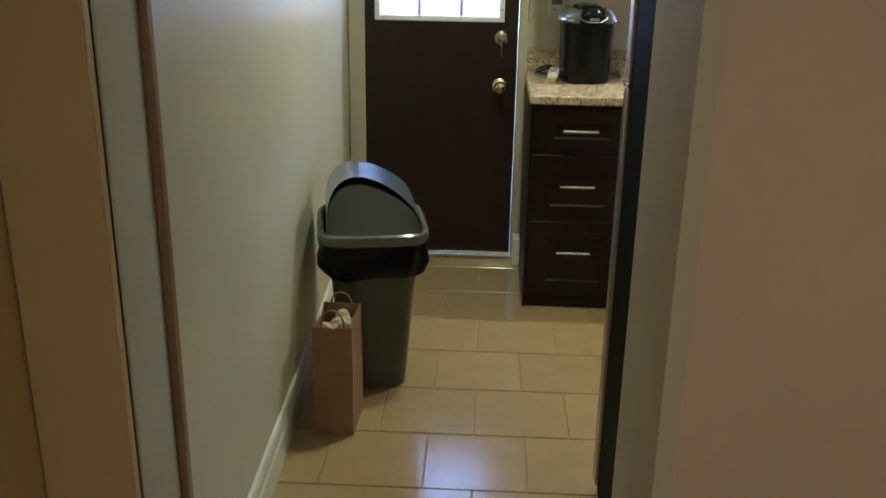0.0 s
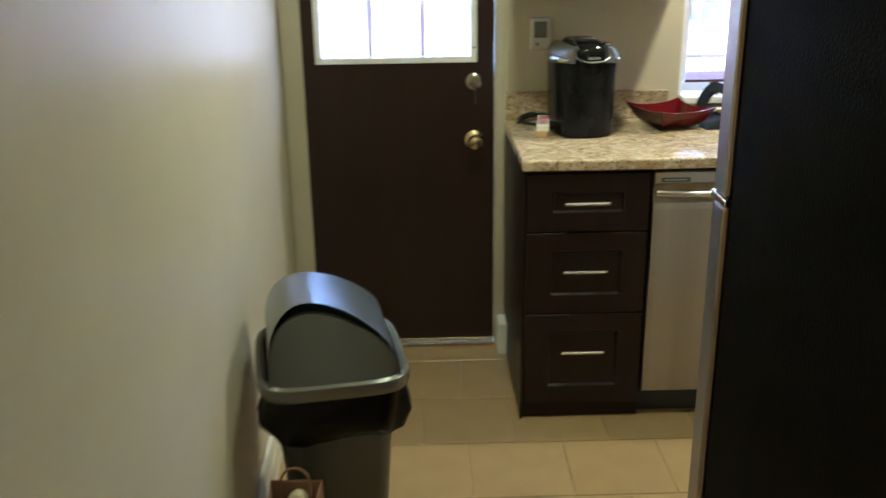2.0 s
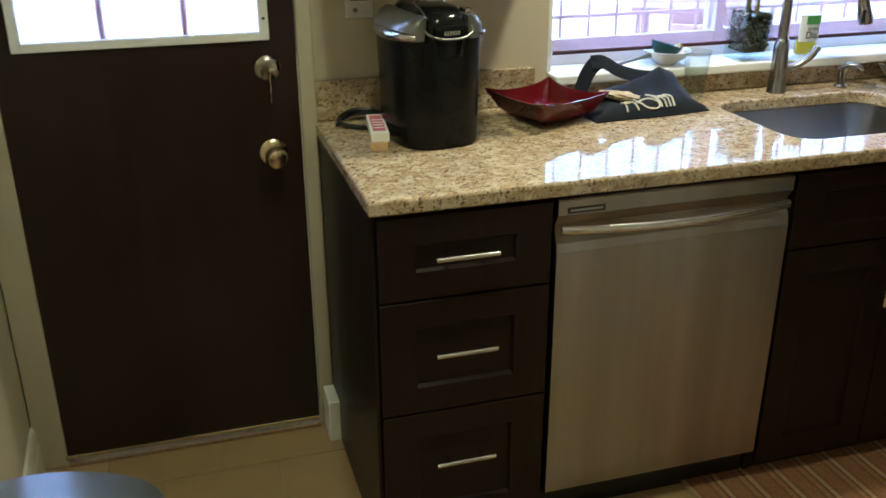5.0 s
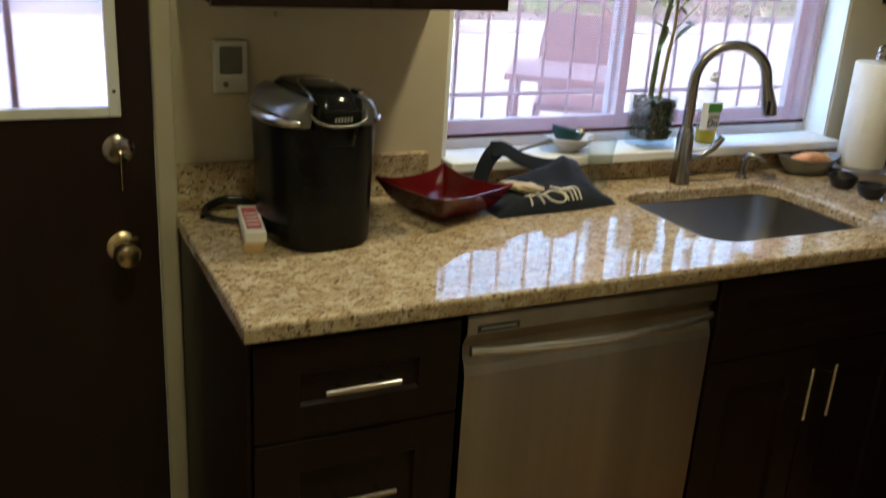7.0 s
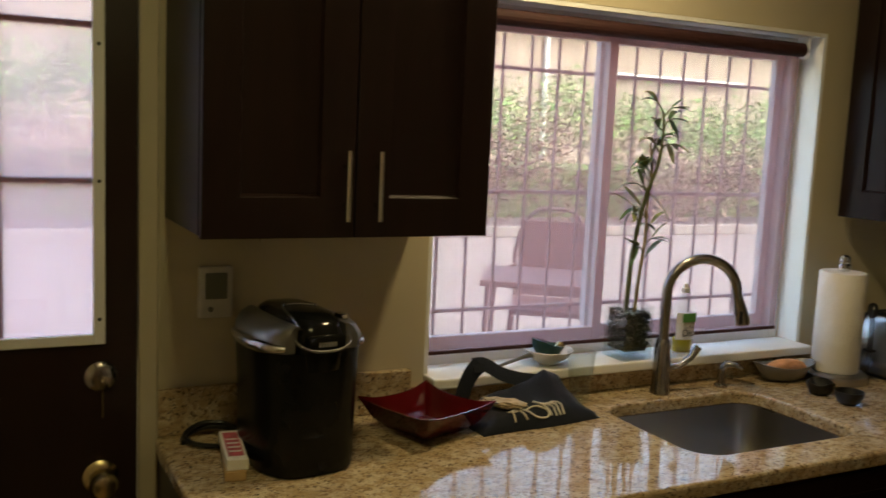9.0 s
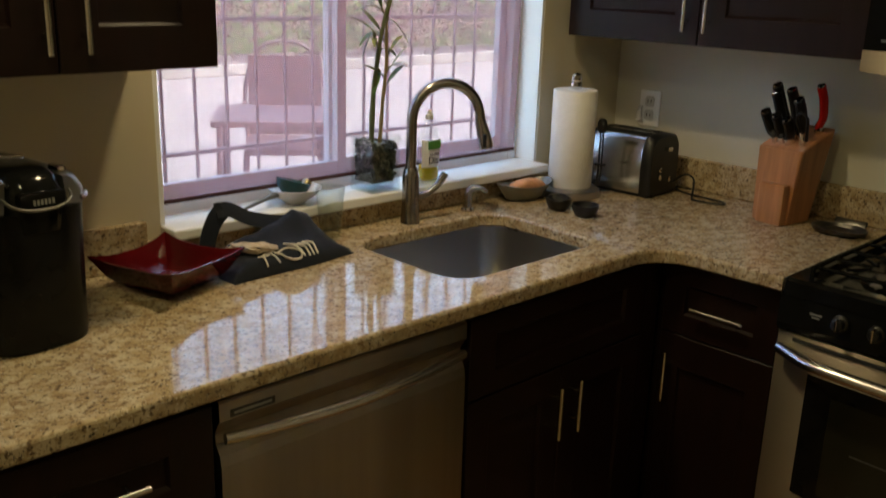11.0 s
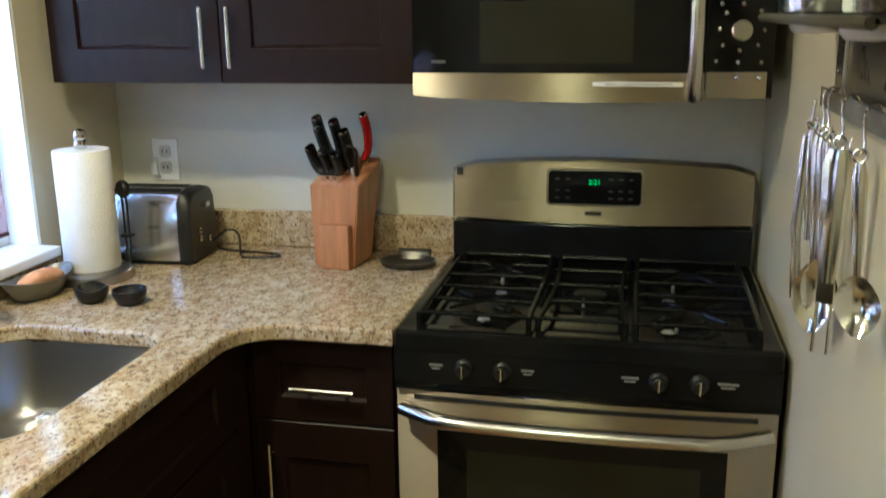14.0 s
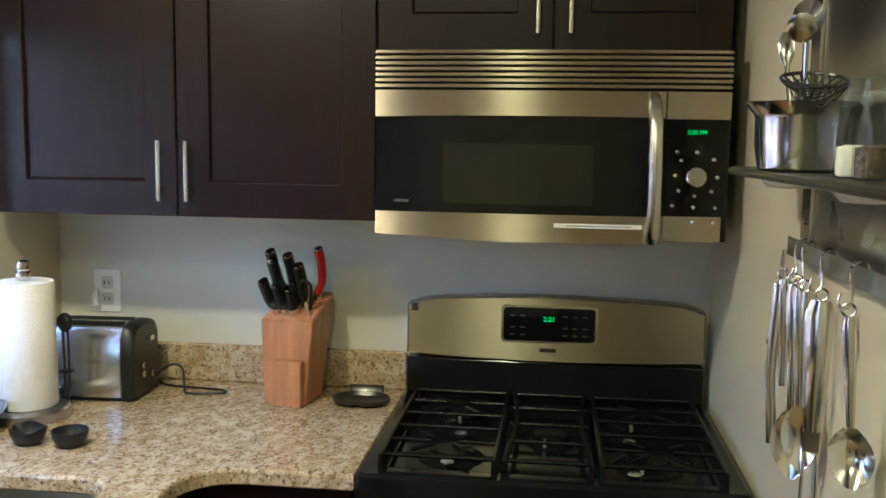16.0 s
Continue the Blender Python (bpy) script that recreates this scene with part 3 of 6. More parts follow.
part("screen", box(LX0, LX1, 4.0155, 4.0165, LZ0, LZ1), SHEER, door, "maroon see-through screen")
part("screen_roll", tube([(LX0 + 0.004, 4.001, LZ1 - 0.03), (LX1 - 0.004, 4.001, LZ1 - 0.03)], 0.016), MAROON, door, "rolled maroon fabric")


def rose(name, parent, x, z, r, mat):
    return part(name, moved(lathe([(r, 0), (r, 0.004), (r * 0.82, 0.010), (r * 0.5, 0.013)], n=28), Matrix.Translation((x, DY0, z)) @ Matrix.Rotation(radians(90), 4, "X")), mat, parent, smooth=True)


bolt = rose("deadbolt", door, 0.885, 1.066, 0.033, GUNMETAL)
part("key", box(0.8845, 0.8865, DY0 - 0.032, DY0 - 0.012, 0.985, 1.062, 0.0008), BRASS, bolt, "brass key left in the lock")
part("key_bow", moved(lathe([(0.011, -0.001), (0.011, 0.001)], n=16), Matrix.Translation((0.8855, DY0 - 0.024, 1.060)) @ Matrix.Rotation(radians(90), 4, "Y")), BRASS, bolt)
kn = rose("knob_plate", door, 0.884, 0.848, 0.036, BRASS)
part("knob", moved(lathe([(0.012, 0), (0.012, 0.022), (0.020, 0.030), (0.028, 0.042), (0.029, 0.052), (0.022, 0.064), (0.010, 0.068)], n=28), Matrix.Translation((0.884, DY0 - 0.010, 0.848)) @ Matrix.Rotation(radians(90), 4, "X")), BRASS, kn, "worn brass door knob", smooth=True)
part("sweep", box(0.252, 0.958, DY0 - 0.006, DY0 - 0.001, 0.022, 0.034, 0.002), BRASS, door, "metal door sweep")
structure("threshold", box(0.26, 0.96, 3.972, 4.14, 0.0, 0.012, 0.003), STOP, "worn brown wooden door threshold", "threshold")
# White strip stands in for the daylight leak beside the door leaf.
structure("trim_weatherstrip_daylight", box(0.9595, 0.9645, 3.996, 4.03, 0.02, 1.10), WHITE, "weather strip, white to stand in for daylight leaking at the door edge", "trim")

# ---- window ----
win = thing("window_1", 2.30, 4.1, WZ0, "white vinyl sliding window behind a maroon screen shade", "window", kind="structure")
bm = box(WX0, WX0 + 0.018, 4.105, 4.165, WZ0, WZ1, 0.003)
box(WX1 - 0.046, WX1, 4.105, 4.165, WZ0, WZ1, 0.003, bm=bm)
box(WX0 + 0.018, WX1 - 0.046, 4.105, 4.165, WZ1 - 0.04, WZ1, 0.003, bm=bm)
box(WX0 + 0.018, WX1 - 0.046, 4.105, 4.165, WZ0, WZ0 + 0.045, 0.003, bm=bm)
part("window_frame", bm, VINYL, win)


def sash(x0, x1, y):
    b = box(x0, x0 + 0.030, y, y + 0.025, WZ0 + 0.048, WZ1 - 0.043, 0.003)
    box(x1 - 0.030, x1, y, y + 0.025, WZ0 + 0.048, WZ1 - 0.043, 0.003, bm=b)
    box(x0 + 0.030, x1 - 0.030, y, y + 0.025, WZ0 + 0.048, WZ0 + 0.085, 0.003, bm=b)
    box(x0 + 0.030, x1 - 0.030, y, y + 0.025, WZ1 - 0.08, WZ1 - 0.043, 0.003, bm=b)
    s = part("sash", b, VINYL, win)
    g = part("pane", box(x0 + 0.028, x1 - 0.028, y + 0.010, y + 0.014, WZ0 + 0.08, WZ1 - 0.075), PANE, s)
    g.visible_shadow = False


sash(WX0 + 0.020, 2.262, 4.108)
sash(2.222, WX1 - 0.047, 4.136)
part("window_sill", box(WX0 + 0.002, WX1 - 0.002, 3.962, 4.104, WZ0 - 0.014, WZ0 + 0.013, 0.005), WHITE, win, "white painted wooden sill")
bm = box(WX0, WX0 + 0.012, BACK + 0.001, 4.104, WZ0 + 0.014, WZ1)
box(WX1 - 0.012, WX1, BACK + 0.001, 4.104, WZ0 + 0.014, WZ1, bm=bm)
box(WX0 + 0.012, WX1 - 0.012, BACK + 0.001, 4.104, WZ1 - 0.012, WZ1, bm=bm)
part("reveal", bm, WHITE, win, "white painted window reveal")
shade = thing("roller_shade", 2.28, 4.05, WZ0 + 0.05, "maroon see-through roller shade pulled down over the window", "window shade")
part("fabric", box(1.685, 2.898, 4.0545, 4.0555, 1.045, 1.885), SCREEN, shade)
part("tube", tube([(1.675, 4.052, 1.90), (2.906, 4.052, 1.90)], 0.021, 16), MAROON, shade, "rolled maroon fabric")
part("hem_bar", box(1.685, 2.898, 4.051, 4.059, 1.037, 1.047, 0.002), MAROON, shade)
for xx in (1.671, 2.910):
    part("bracket", box(xx - 0.002, xx + 0.002, 4.03, 4.075, 1.875, 1.938), VINYL, shade)
bars = thing("window_grille", 2.30, 4.26, 1.0, "dark iron security bars outside the window", "window bars")
x = 1.70
while x < 2.96:
    part("bar", box(x - 0.0035, x + 0.0035, 4.25, 4.257, 0.97, 1.97), BARM, bars)
    x += 0.0925
for z in (1.108, 1.444, 1.792):
    part("rail", box(1.62, 3.00, 4.246, 4.264, z - 0.005, z + 0.005), BARM, bars)
for xx in (1.63, 2.99):
    part("standoff", box(xx - 0.006, xx + 0.006, 4.17, 4.264, 1.436, 1.452), BARM, bars)

# ---- cabinets ----


def along_y(yf):
    return Matrix.Translation((0, yf, 0))


def along_x(xf):
    return Matrix(((0, 1, 0, xf), (1, 0, 0, 0), (0, 0, 1, 0), (0, 0, 0, 1)))


def shaker(u0, u1, z0, z1, m, stile=0.078, rail=None):
    """A framed front with a recessed panel; its face lies at depth 0."""
    rail = rail or stile

    def ring(du, dz, v):
        return [(u0 + du, v, z0 + dz), (u1 - du, v, z0 + dz), (u1 - du, v, z1 - dz), (u0 + du, v, z1 - dz)]

    b = loft([ring(0, 0, 0.020), ring(0, 0, 0.0015), ring(0.0015, 0.0015, 0.0), ring(stile - 0.001, rail - 0.001, 0.0), ring(stile, rail, 0.0005), ring(stile + 0.0025, rail + 0.005, 0.0075), ring(stile + 0.003, rail + 0.006, 0.010)])
    moved(b, m)
    bmesh.ops.recalc_face_normals(b, faces=b.faces)
    return b


def bar_handle(parent, u0, z0, u1, z1, m, proud=0.032):
    """A slim bar on two posts."""
    a, c = Vector((u0, -proud, z0)), Vector((u1, -proud, z1))
    d = (c - a).normalized()
    b = tube([a, c], 0.006, 12)
    for s in (a + d * 0.03, c - d * 0.03):
        tube([s, s + Vector((0, proud + 0.001, 0))], 0.0045, 8, bm=b)
    moved(b, m)
    bmesh.ops.recalc_face_normals(b, faces=b.faces)
    return part("handle", b, NICKEL, parent, "brushed nickel bar handle", smooth=True)


FY, FX = 3.372, 2.748      # faces of the fronts
MY, MX = along_y(FY), along_x(FX)

cab = thing("drawer_cabinet", 1.21, 3.70, 0, "espresso stained base cabinet with three drawers", "base cabinet")
bm = box(1.012, 1.410, FY + 0.021, BACK - 0.005, 0.10, 0.875, 0.001, 1)
box(1.012, 1.410, FY + 0.06, BACK - 0.005, 0.0, 0.10, bm=bm)
part("body", bm, ESPRESSO, cab)
part("side_panel", box(1.004, 1.0118, FY + 0.004, BACK - 0.005, 0.0, 0.876, 0.001, 1), ESPRESSO, cab)
part("plinth", box(1.012, 1.410, FY + 0.022, FY + 0.0595, 0.0, 0.055), ESPRESSO, cab)
for z0, z1, hz in ((0.677, 0.868, 0.777), (0.394, 0.672, 0.548), (0.060, 0.389, 0.262)):
    d = part("drawer", shaker(1.016, 1.406, z0, z1, MY, 0.082, 0.064), ESPRESSO, cab)
    bar_handle(d, 1.134, hz, 1.275, hz, MY, 0.030)

dw = thing("dishwasher", 1.715, 3.70, 0, "stainless steel dishwasher with a bowed handle", "dishwasher")
part("body", box(1.416, 2.016, FY + 0.03, 3.95, 0.095, 0.872), DARKVOID, dw)
part("toe_kick", box(1.416, 2.016, FY + 0.05, 3.95, 0.0, 0.092), BLACKP, dw)
# door with a scooped band behind the handle
rows_ = []
for z, dy in ((0.097, 0.004), (0.10, 0.0), (0.45, -0.002), (0.745, 0.0), (0.765, 0.004), (0.785, 0.016), (0.805, 0.018), (0.825, 0.006), (0.832, 0.0), (0.866, 0.0), (0.870, 0.004)):
    rows_.append([(1.419, FY + dy, z), (2.013, FY + dy, z), (2.013, FY + 0.034, z), (1.419, FY + 0.034, z)])
part("front", loft(rows_), STEELH, dw, "brushed stainless steel front")
pts = [(1.425 + 0.575 * k / 16, FY - 0.006 - 0.028 * math.sin(math.pi * k / 16), 0.802 - 0.004 * math.sin(math.pi * k / 16)) for k in range(17)]
part("handle", tube(pts, 0.0092, 12, flat=1.2), NICKEL, dw, "bowed steel bar handle", smooth=True)
part("badge", box(1.440, 1.530, FY - 0.0012, FY, 0.836, 0.850), DARKMARK, dw)
part("badge_print", box(1.447, 1.523, FY - 0.002, FY - 0.0012, 0.841, 0.8455), MARK, dw)

sk = thing("sink_cabinet", 2.38, 3.70, 0, "espresso stained sink base cabinet with two doors", "base cabinet")
part("body", box(2.022, 2.742, FY + 0.021, FY + 0.045, 0.09, 0.875), ESPRESSO, sk)
part("side", box(2.022, 2.040, FY + 0.045, BACK - 0.005, 0.0, 0.875), ESPRESSO, sk)
part("plinth", box(2.022, 2.742, FY + 0.05, FY + 0.07, 0.0, 0.09), DARKVOID, sk)
part("false_front", shaker(2.026, 2.676, 0.677, 0.868, MY, 0.082, 0.05), ESPRESSO, sk)
part("filler", box(2.679, 2.746, FY + 0.002, FY + 0.0208, 0.06, 0.875), ESPRESSO, sk)
for u0, u1, hu in ((2.026, 2.349, 2.314), (2.353, 2.676, 2.388)):
    d = part("door", shaker(u0, u1, 0.060, 0.672, MY, 0.070), ESPRESSO, sk)
    bar_handle(d, hu, 0.499, hu, 0.636, MY, 0.032)

cc = thing("corner_cabinet", 3.05, 3.20, 0, "espresso stained base cabinet with one drawer and a door", "base cabinet")
part("body", box(FX + 0.021, RIGHT - 0.005, 3.030, FY + 0.02, 0.09, 0.875), ESPRESSO, cc)
part("plinth", box(FX + 0.045, FX + 0.065, 3.030, FY + 0.02, 0.0, 0.0895), DARKVOID, cc)
d = part("drawer", shaker(3.034, 3.356, 0.677, 0.868, MX, 0.062, 0.055), ESPRESSO, cc)
bar_handle(d, 3.117, 0.760, 3.264, 0.760, MX, 0.024)
d = part("door", shaker(3.034, 3.356, 0.060, 0.672, MX, 0.062, 0.09), ESPRESSO, cc)
bar_handle(d, 3.322, 0.483, 3.322, 0.623, MX, 0.024)

# worktop
inner = [(2.60 + 0.11 * math.sin(radians(a)), 3.25 + 0.11 * math.cos(radians(a))) for a in range(0, 91, 10)]
outer = [(0.998, 3.360)] + [(2.45, 3.360)] + inner + [(2.710, 3.022), (RIGHT - 0.003, 3.022), (RIGHT - 0.003, BACK - 0.003), (0.998, BACK - 0.003)]
SINK = (2.092, 2.612, 3.478, 3.868)
top = thing("worktop", 1.8, 3.7, 0.878, "polished beige speckled granite worktop with an undermount sink cut-out", "countertop")
part("slab", slab(outer, [rounded(*SINK, 0.075)[::-1]], 0.880, 0.915, 0.007), GRANITE, top)
bm = box(1.003, 1.612, BACK - 0.024, BACK - 0.002, 0.9155, 1.020, 0.004)
part("backsplash", bm, GRANITE, top)
part("backsplash", box(1.616, RIGHT - 0.026, BACK - 0.022, BACK - 0.002, 0.9155, 0.9695, 0.003), GRANITE, top)
part("backsplash", box(RIGHT - 0.024, RIGHT - 0.002, 3.022, BACK - 0.024, 0.9155, 1.018, 0.004), GRANITE, top)

sink = thing("sink", 2.35, 3.67, 0.70, "undermounted stainless steel sink bowl", "sink")
rings = []
for d, z in ((-0.022, 0.879), (-0.004, 0.879), (-0.004, 0.872), (0.004, 0.80), (0.012, 0.735), (0.03, 0.712), (0.07, 0.703), (0.17, 0.699)):
    rings.append([(px, py, z) for px, py in rounded(SINK[0] + d, SINK[1] - d, SINK[2] + d, SINK[3] - d, max(0.02, 0.077 - d * 0.3))])
bm = loft(rings, cap=False)
bm.faces.new([v for v in bm.verts][-len(rings[0]):])
bmesh.ops.recalc_face_normals(bm, faces=bm.faces)
part("bowl", bm, SINKM, sink, smooth=True)
part("drain", lathe([(0.045, 0), (0.045, 0.002), (0.036, 0.003), (0.034, -0.002), (0.006, -0.002), (0.004, 0.004)], 2.352, 3.68, 0.700), CHROME, sink, smooth=True)

# wall cabinets
uc = thing("wall_cabinet", 1.32, 3.85, 1.395, "espresso stained wall cabinet with two framed doors", "wall cabinet", "wall cabinets")
part("body", box(1.020, 1.618, 3.691, BACK - 0.003, 1.397, 2.16, 0.0015, 1), ESPRESSO, uc)
MU = along_y(3.670)
for u0, u1, hu in ((1.022, 1.317, 1.296), (1.321, 1.617, 1.362)):
    d = part("door", shaker(u0, u1, 1.393, 2.158, MU, 0.070, 0.078), ESPRESSO, uc)
    bar_handle(d, hu, 1.427, hu, 1.563, MU, 0.026)
uc = thing("wall_cabinet", 3.22, 3.52, 1.40, "reddish espresso wall cabinet with two framed doors", "wall cabinet", "wall cabinets")
part("body", box(3.077, RIGHT - 0.003, 3.046, 3.992, 1.402, 2.16, 0.0015, 1), ESPRESSO, uc)
MR = along_x(3.056)
for u0, u1, hu in ((3.050, 3.527, 3.496), (3.531, 3.990, 3.564)):
    d = part("door", shaker(u0, u1, 1.400, 2.158, MR, 0.078, 0.082), ESPRESSO, uc)
    bar_handle(d, hu, 1.437, hu, 1.579, MR, 0.027)
uc = thing("wall_cabinet", 3.22, 2.65, 1.79, "espresso cabinet with two doors above the microwave", "wall cabinet", "wall cabinets")
part("body", box(3.077, RIGHT - 0.003, 2.262, 3.044, 1.792, 2.16, 0.0015, 1), ESPRESSO, uc)
for u0, u1, hu in ((2.262, 2.645, 2.610), (2.649, 3.044, 2.682)):
    d = part("door", shaker(u0, u1, 1.790, 2.158, MR, 0.078, 0.082), ESPRESSO, uc)
    bar_handle(d, hu, 1.825, hu, 1.965, MR, 0.027)

# ---- refrigerator ----
fridge = thing("refrigerator", 1.55, 1.62, 0, "refrigerator with black textured sides and stainless doors", "refrigerator")
part("body", box(1.172, 1.945, 1.20, 1.962, 0.03, 1.74, 0.006), FRIDGEBLACK, fridge, "black textured side")
part("base", box(1.19, 1.93, 1.22, 1.94, 0.0, 0.029), BLACKP, fridge)
part("gasket", box(1.178, 1.94, 1.9625, 1.972, 0.05, 1.735), BLACKP, fridge)
for z0, z1 in ((0.045, 1.178), (1.192, 1.740)):
    d = part("door", box(1.166, 1.948, 1.9725, 2.034, z0, z1, 0.007), STEELH, fridge, "stainless steel door")
bm = box(1.164, 1.20, 1.966, 2.040, 1.1785, 1.1915, 0.002)
part("hinge", bm, NICKEL, fridge, "metal centre hinge")
bm = tube([(1.90, 2.036, 0.60), (1.90, 2.075, 0.62), (1.90, 2.08, 0.85), (1.90, 2.075, 1.10), (1.90, 2.036, 1.12)], 0.011, 10)
part("handle", bm, STEEL, fridge, smooth=True)
bm = tube([(1.90, 2.036, 1.24), (1.90, 2.075, 1.26), (1.90, 2.08, 1.42), (1.90, 2.075, 1.60), (1.90, 2.036, 1.62)], 0.011, 10)
part("handle", bm, STEEL, fridge, smooth=True)

# ---- range ----
RY0, RY1 = 2.243, 3.016
RC = (RY0 + RY1) / 2
rng_ = thing("gas_range", 3.03, RC, 0, "black and stainless gas range with oven, cast iron grates", "range")
part("body", box(2.735, 3.35, RY0 + 0.004, RY1 - 0.004, 0.012, 0.885, 0.003), BLACKG, rng_)
for yy in (RY0 + 0.05, RY1 - 0.05):
    for xx in (2.77, 3.30):
        part("foot", lathe([(0.016, 0), (0.016, 0.011)], xx, yy, 0.0005, 12), BLACKP, rng_)
# cooktop pan with a raised rim
outer_ = rounded(2.692, 3.352, RY0 - 0.002, RY1 + 0.002, 0.022)
ins_ = rounded(2.745, 3.30, RY0 + 0.035, RY1 - 0.035, 0.03)
rings = [[(a, b, 0.884) for a, b in outer_], [(a, b, 0.918) for a, b in offset_loop(outer_, 0.001)], [(a, b, 0.925) for a, b in offset_loop(outer_, 0.009)], [(a, b, 0.923) for a, b in ins_], [(a, b, 0.908) for a, b in offset_loop(ins_, 0.012)]]
part("cooktop", loft(rings), BLACKG, rng_, "gloss black enamel cooktop", smooth=True)
# sloped control panel
rows_ = [[(2.735, y, 0.798), (2.697, y, 0.798), (2.692, y, 0.815), (2.694, y, 0.883), (2.735, y, 0.883)] for y in (RY0 + 0.001, RY1 - 0.001)]
panel = part("control_panel", loft(rows_), BLACKG, rng_, "gloss black control panel")
for y in (2.867, 2.787, 2.477, 2.399):
    k = part("knob", moved(lathe([(0.019, 0), (0.019, 0.006), (0.014, 0.010), (0.013, 0.024), (0.011, 0.026)], n=20), Matrix.Translation((2.692, y, 0.852)) @ Matrix.Rotation(radians(-90), 4, "Y")), BLACKP, rng_, "black knob with a steel grip", smooth=True)
    part("grip", box(2.662, 2.678, y - 0.003, y + 0.003, 0.838, 0.867, 0.002), CHROME, k)
for y, w in ((2.925, 0.028), (2.735, 0.026), (2.532, 0.034), (2.345, 0.040)):
    part("print", box(2.6905, 2.6915, y - w / 2, y + w / 2, 0.853, 0.857), MARK, panel)
    part("print", box(2.6905, 2.6915, y - w / 3, y + w / 3, 0.846, 0.849), MARK, panel)
# oven door: bowed front, window with a curved lower edge


def bow(y):
    return -0.016 * (1 - ((y - RC) / (RY1 - RC)) ** 2)


def front_patch(y0, y1, zlo, zhi, x, depth, n=14, m=4, lift=0.0, arch=0.0):
    """A bowed panel whose lower edge may sag by arch in the middle."""
    bm = bmesh.new()
    grid = []
    for i in range(n + 1):
        y = y0 + (y1 - y0) * i / n
        s = 1 - (2 * i / n - 1) ** 2
        col = []
        for j in range(m + 1):
            z = (zlo - arch * s) + (zhi - zlo + arch * s) * j / m
            col.append((x + bow(y) - lift, y, z))
        grid.append(col)
    F = [[bm.verts.new(p) for p in col] for col in grid]
    B = [[bm.verts.new((p[0] + depth, p[1], p[2])) for p in col] for col in grid]
    for i in range(n):
        for j in range(m):
            bm.faces.new((F[i][j], F[i + 1][j], F[i + 1][j + 1], F[i][j + 1]))
            bm.faces.new((B[i][j], B[i][j + 1], B[i + 1][j + 1], B[i + 1][j]))
    for i in range(n):
        bm.faces.new((F[i][0], B[i][0], B[i + 1][0], F[i + 1][0]))
        bm.faces.new((F[i][m], F[i + 1][m], B[i + 1][m], B[i][m]))
    for j in range(m):
        bm.faces.new((F[0][j], F[0][j + 1], B[0][j + 1], B[0][j]))
        bm.faces.new((F[n][j], B[n][j], B[n][j + 1], F[n][j + 1]))
    bmesh.ops.recalc_face_normals(bm, faces=bm.faces)
    return bm


od = part("oven_door", front_patch(RY0 + 0.002, RY1 - 0.002, 0.228, 0.792, 2.708, 0.026), STEEL, rng_, "bowed stainless oven door", smooth=True)
part("window_surround", front_patch(2.336, 2.926, 0.398, 0.706, 2.708, 0.004, lift=0.0025, arch=0.014), BLACKGLASS, od, smooth=True)
part("window_glass", front_patch(2.386, 2.862, 0.418, 0.668, 2.708, 0.002, lift=0.0040), OVENGLASS, od, smooth=True)
part("rack_line", front_patch(2.41, 2.80, 0.5465, 0.5495, 2.708, 0.001, lift=0.0046), FAINTMARK, od, "oven rack edge behind the glass")
pts = []
for k in range(21):
    y = RY0 + 0.018 + (RY1 - RY0 - 0.036) * k / 20
    s = 1 - (k / 10 - 1) ** 2
    pts.append((2.694 - 0.046 * min(1, s * 2.2) - 0.010 * s, y, 0.752 - 0.004 * s))
part("handle", tube(pts, 0.0175, 14, flat=0.85), NICKEL, od, "bowed steel oven handle", smooth=True)
part("handle_vent", front_patch(RY0 + 0.04, RY1 - 0.04, 0.772, 0.782, 2.708, 0.002, lift=0.0022), BLACKP, od)
dr = part("drawer", front_patch(RY0 + 0.002, RY1 - 0.002, 0.016, 0.214, 2.708, 0.026), STEEL, rng_, "stainless storage drawer", smooth=True)
pts = []
for k in range(21):
    y = RY0 + 0.022 + (RY1 - RY0 - 0.044) * k / 20
    s = 1 - (k / 10 - 1) ** 2
    pts.append((2.700 - 0.030 * min(1, s * 2.0) - 0.008 * s, y, 0.190 - 0.010 * s))
part("drawer_pull", tube(pts, 0.013, 12, flat=1.5), STEEL, dr, "steel drawer pull with black underside", smooth=True)
part("pull_recess", front_patch(RY0 + 0.03, RY1 - 0.03, 0.165, 0.196, 2.708, 0.002, lift=0.002, arch=0.012), BLACKG, dr, smooth=True)
# Dark strip drawn as the shade between oven door and drawer.
part("gap", box(2.72, 2.734, RY0 + 0.006, RY1 - 0.006, 0.2145, 0.2275), DARKVOID, rng_)
# backguard
part("back_riser", box(3.308, 3.36, RY0 + 0.004, RY1 - 0.004, 0.9255, 1.021, 0.004), BLACKG, rng_, "gloss black riser")
rings = []
for xo, ins in ((3.300, 0.004), (3.304, 0.0), (3.352, 0.0)):
    ring = []
    for k in range(25):
        y = RY0 + 0.006 + ins + (RY1 - RY0 - 0.012 - 2 * ins) * k / 24
        s = 1 - (k / 12 - 1) ** 2
        e = min(1, min(k, 24 - k) / 1.5)
        ring.append((xo, y, 1.174 + 0.019 * s ** 0.8 - 0.010 * (1 - e) - ins))
    for k in range(24, -1, -1):
        y = RY0 + 0.006 + ins + (RY1 - RY0 - 0.012 - 2 * ins) * k / 24
        s = 1 - (k / 12 - 1) ** 2
        ring.append((xo - 0.004, y, 1.036 - 0.012 * s + ins * 0.5))
    rings.append(ring)
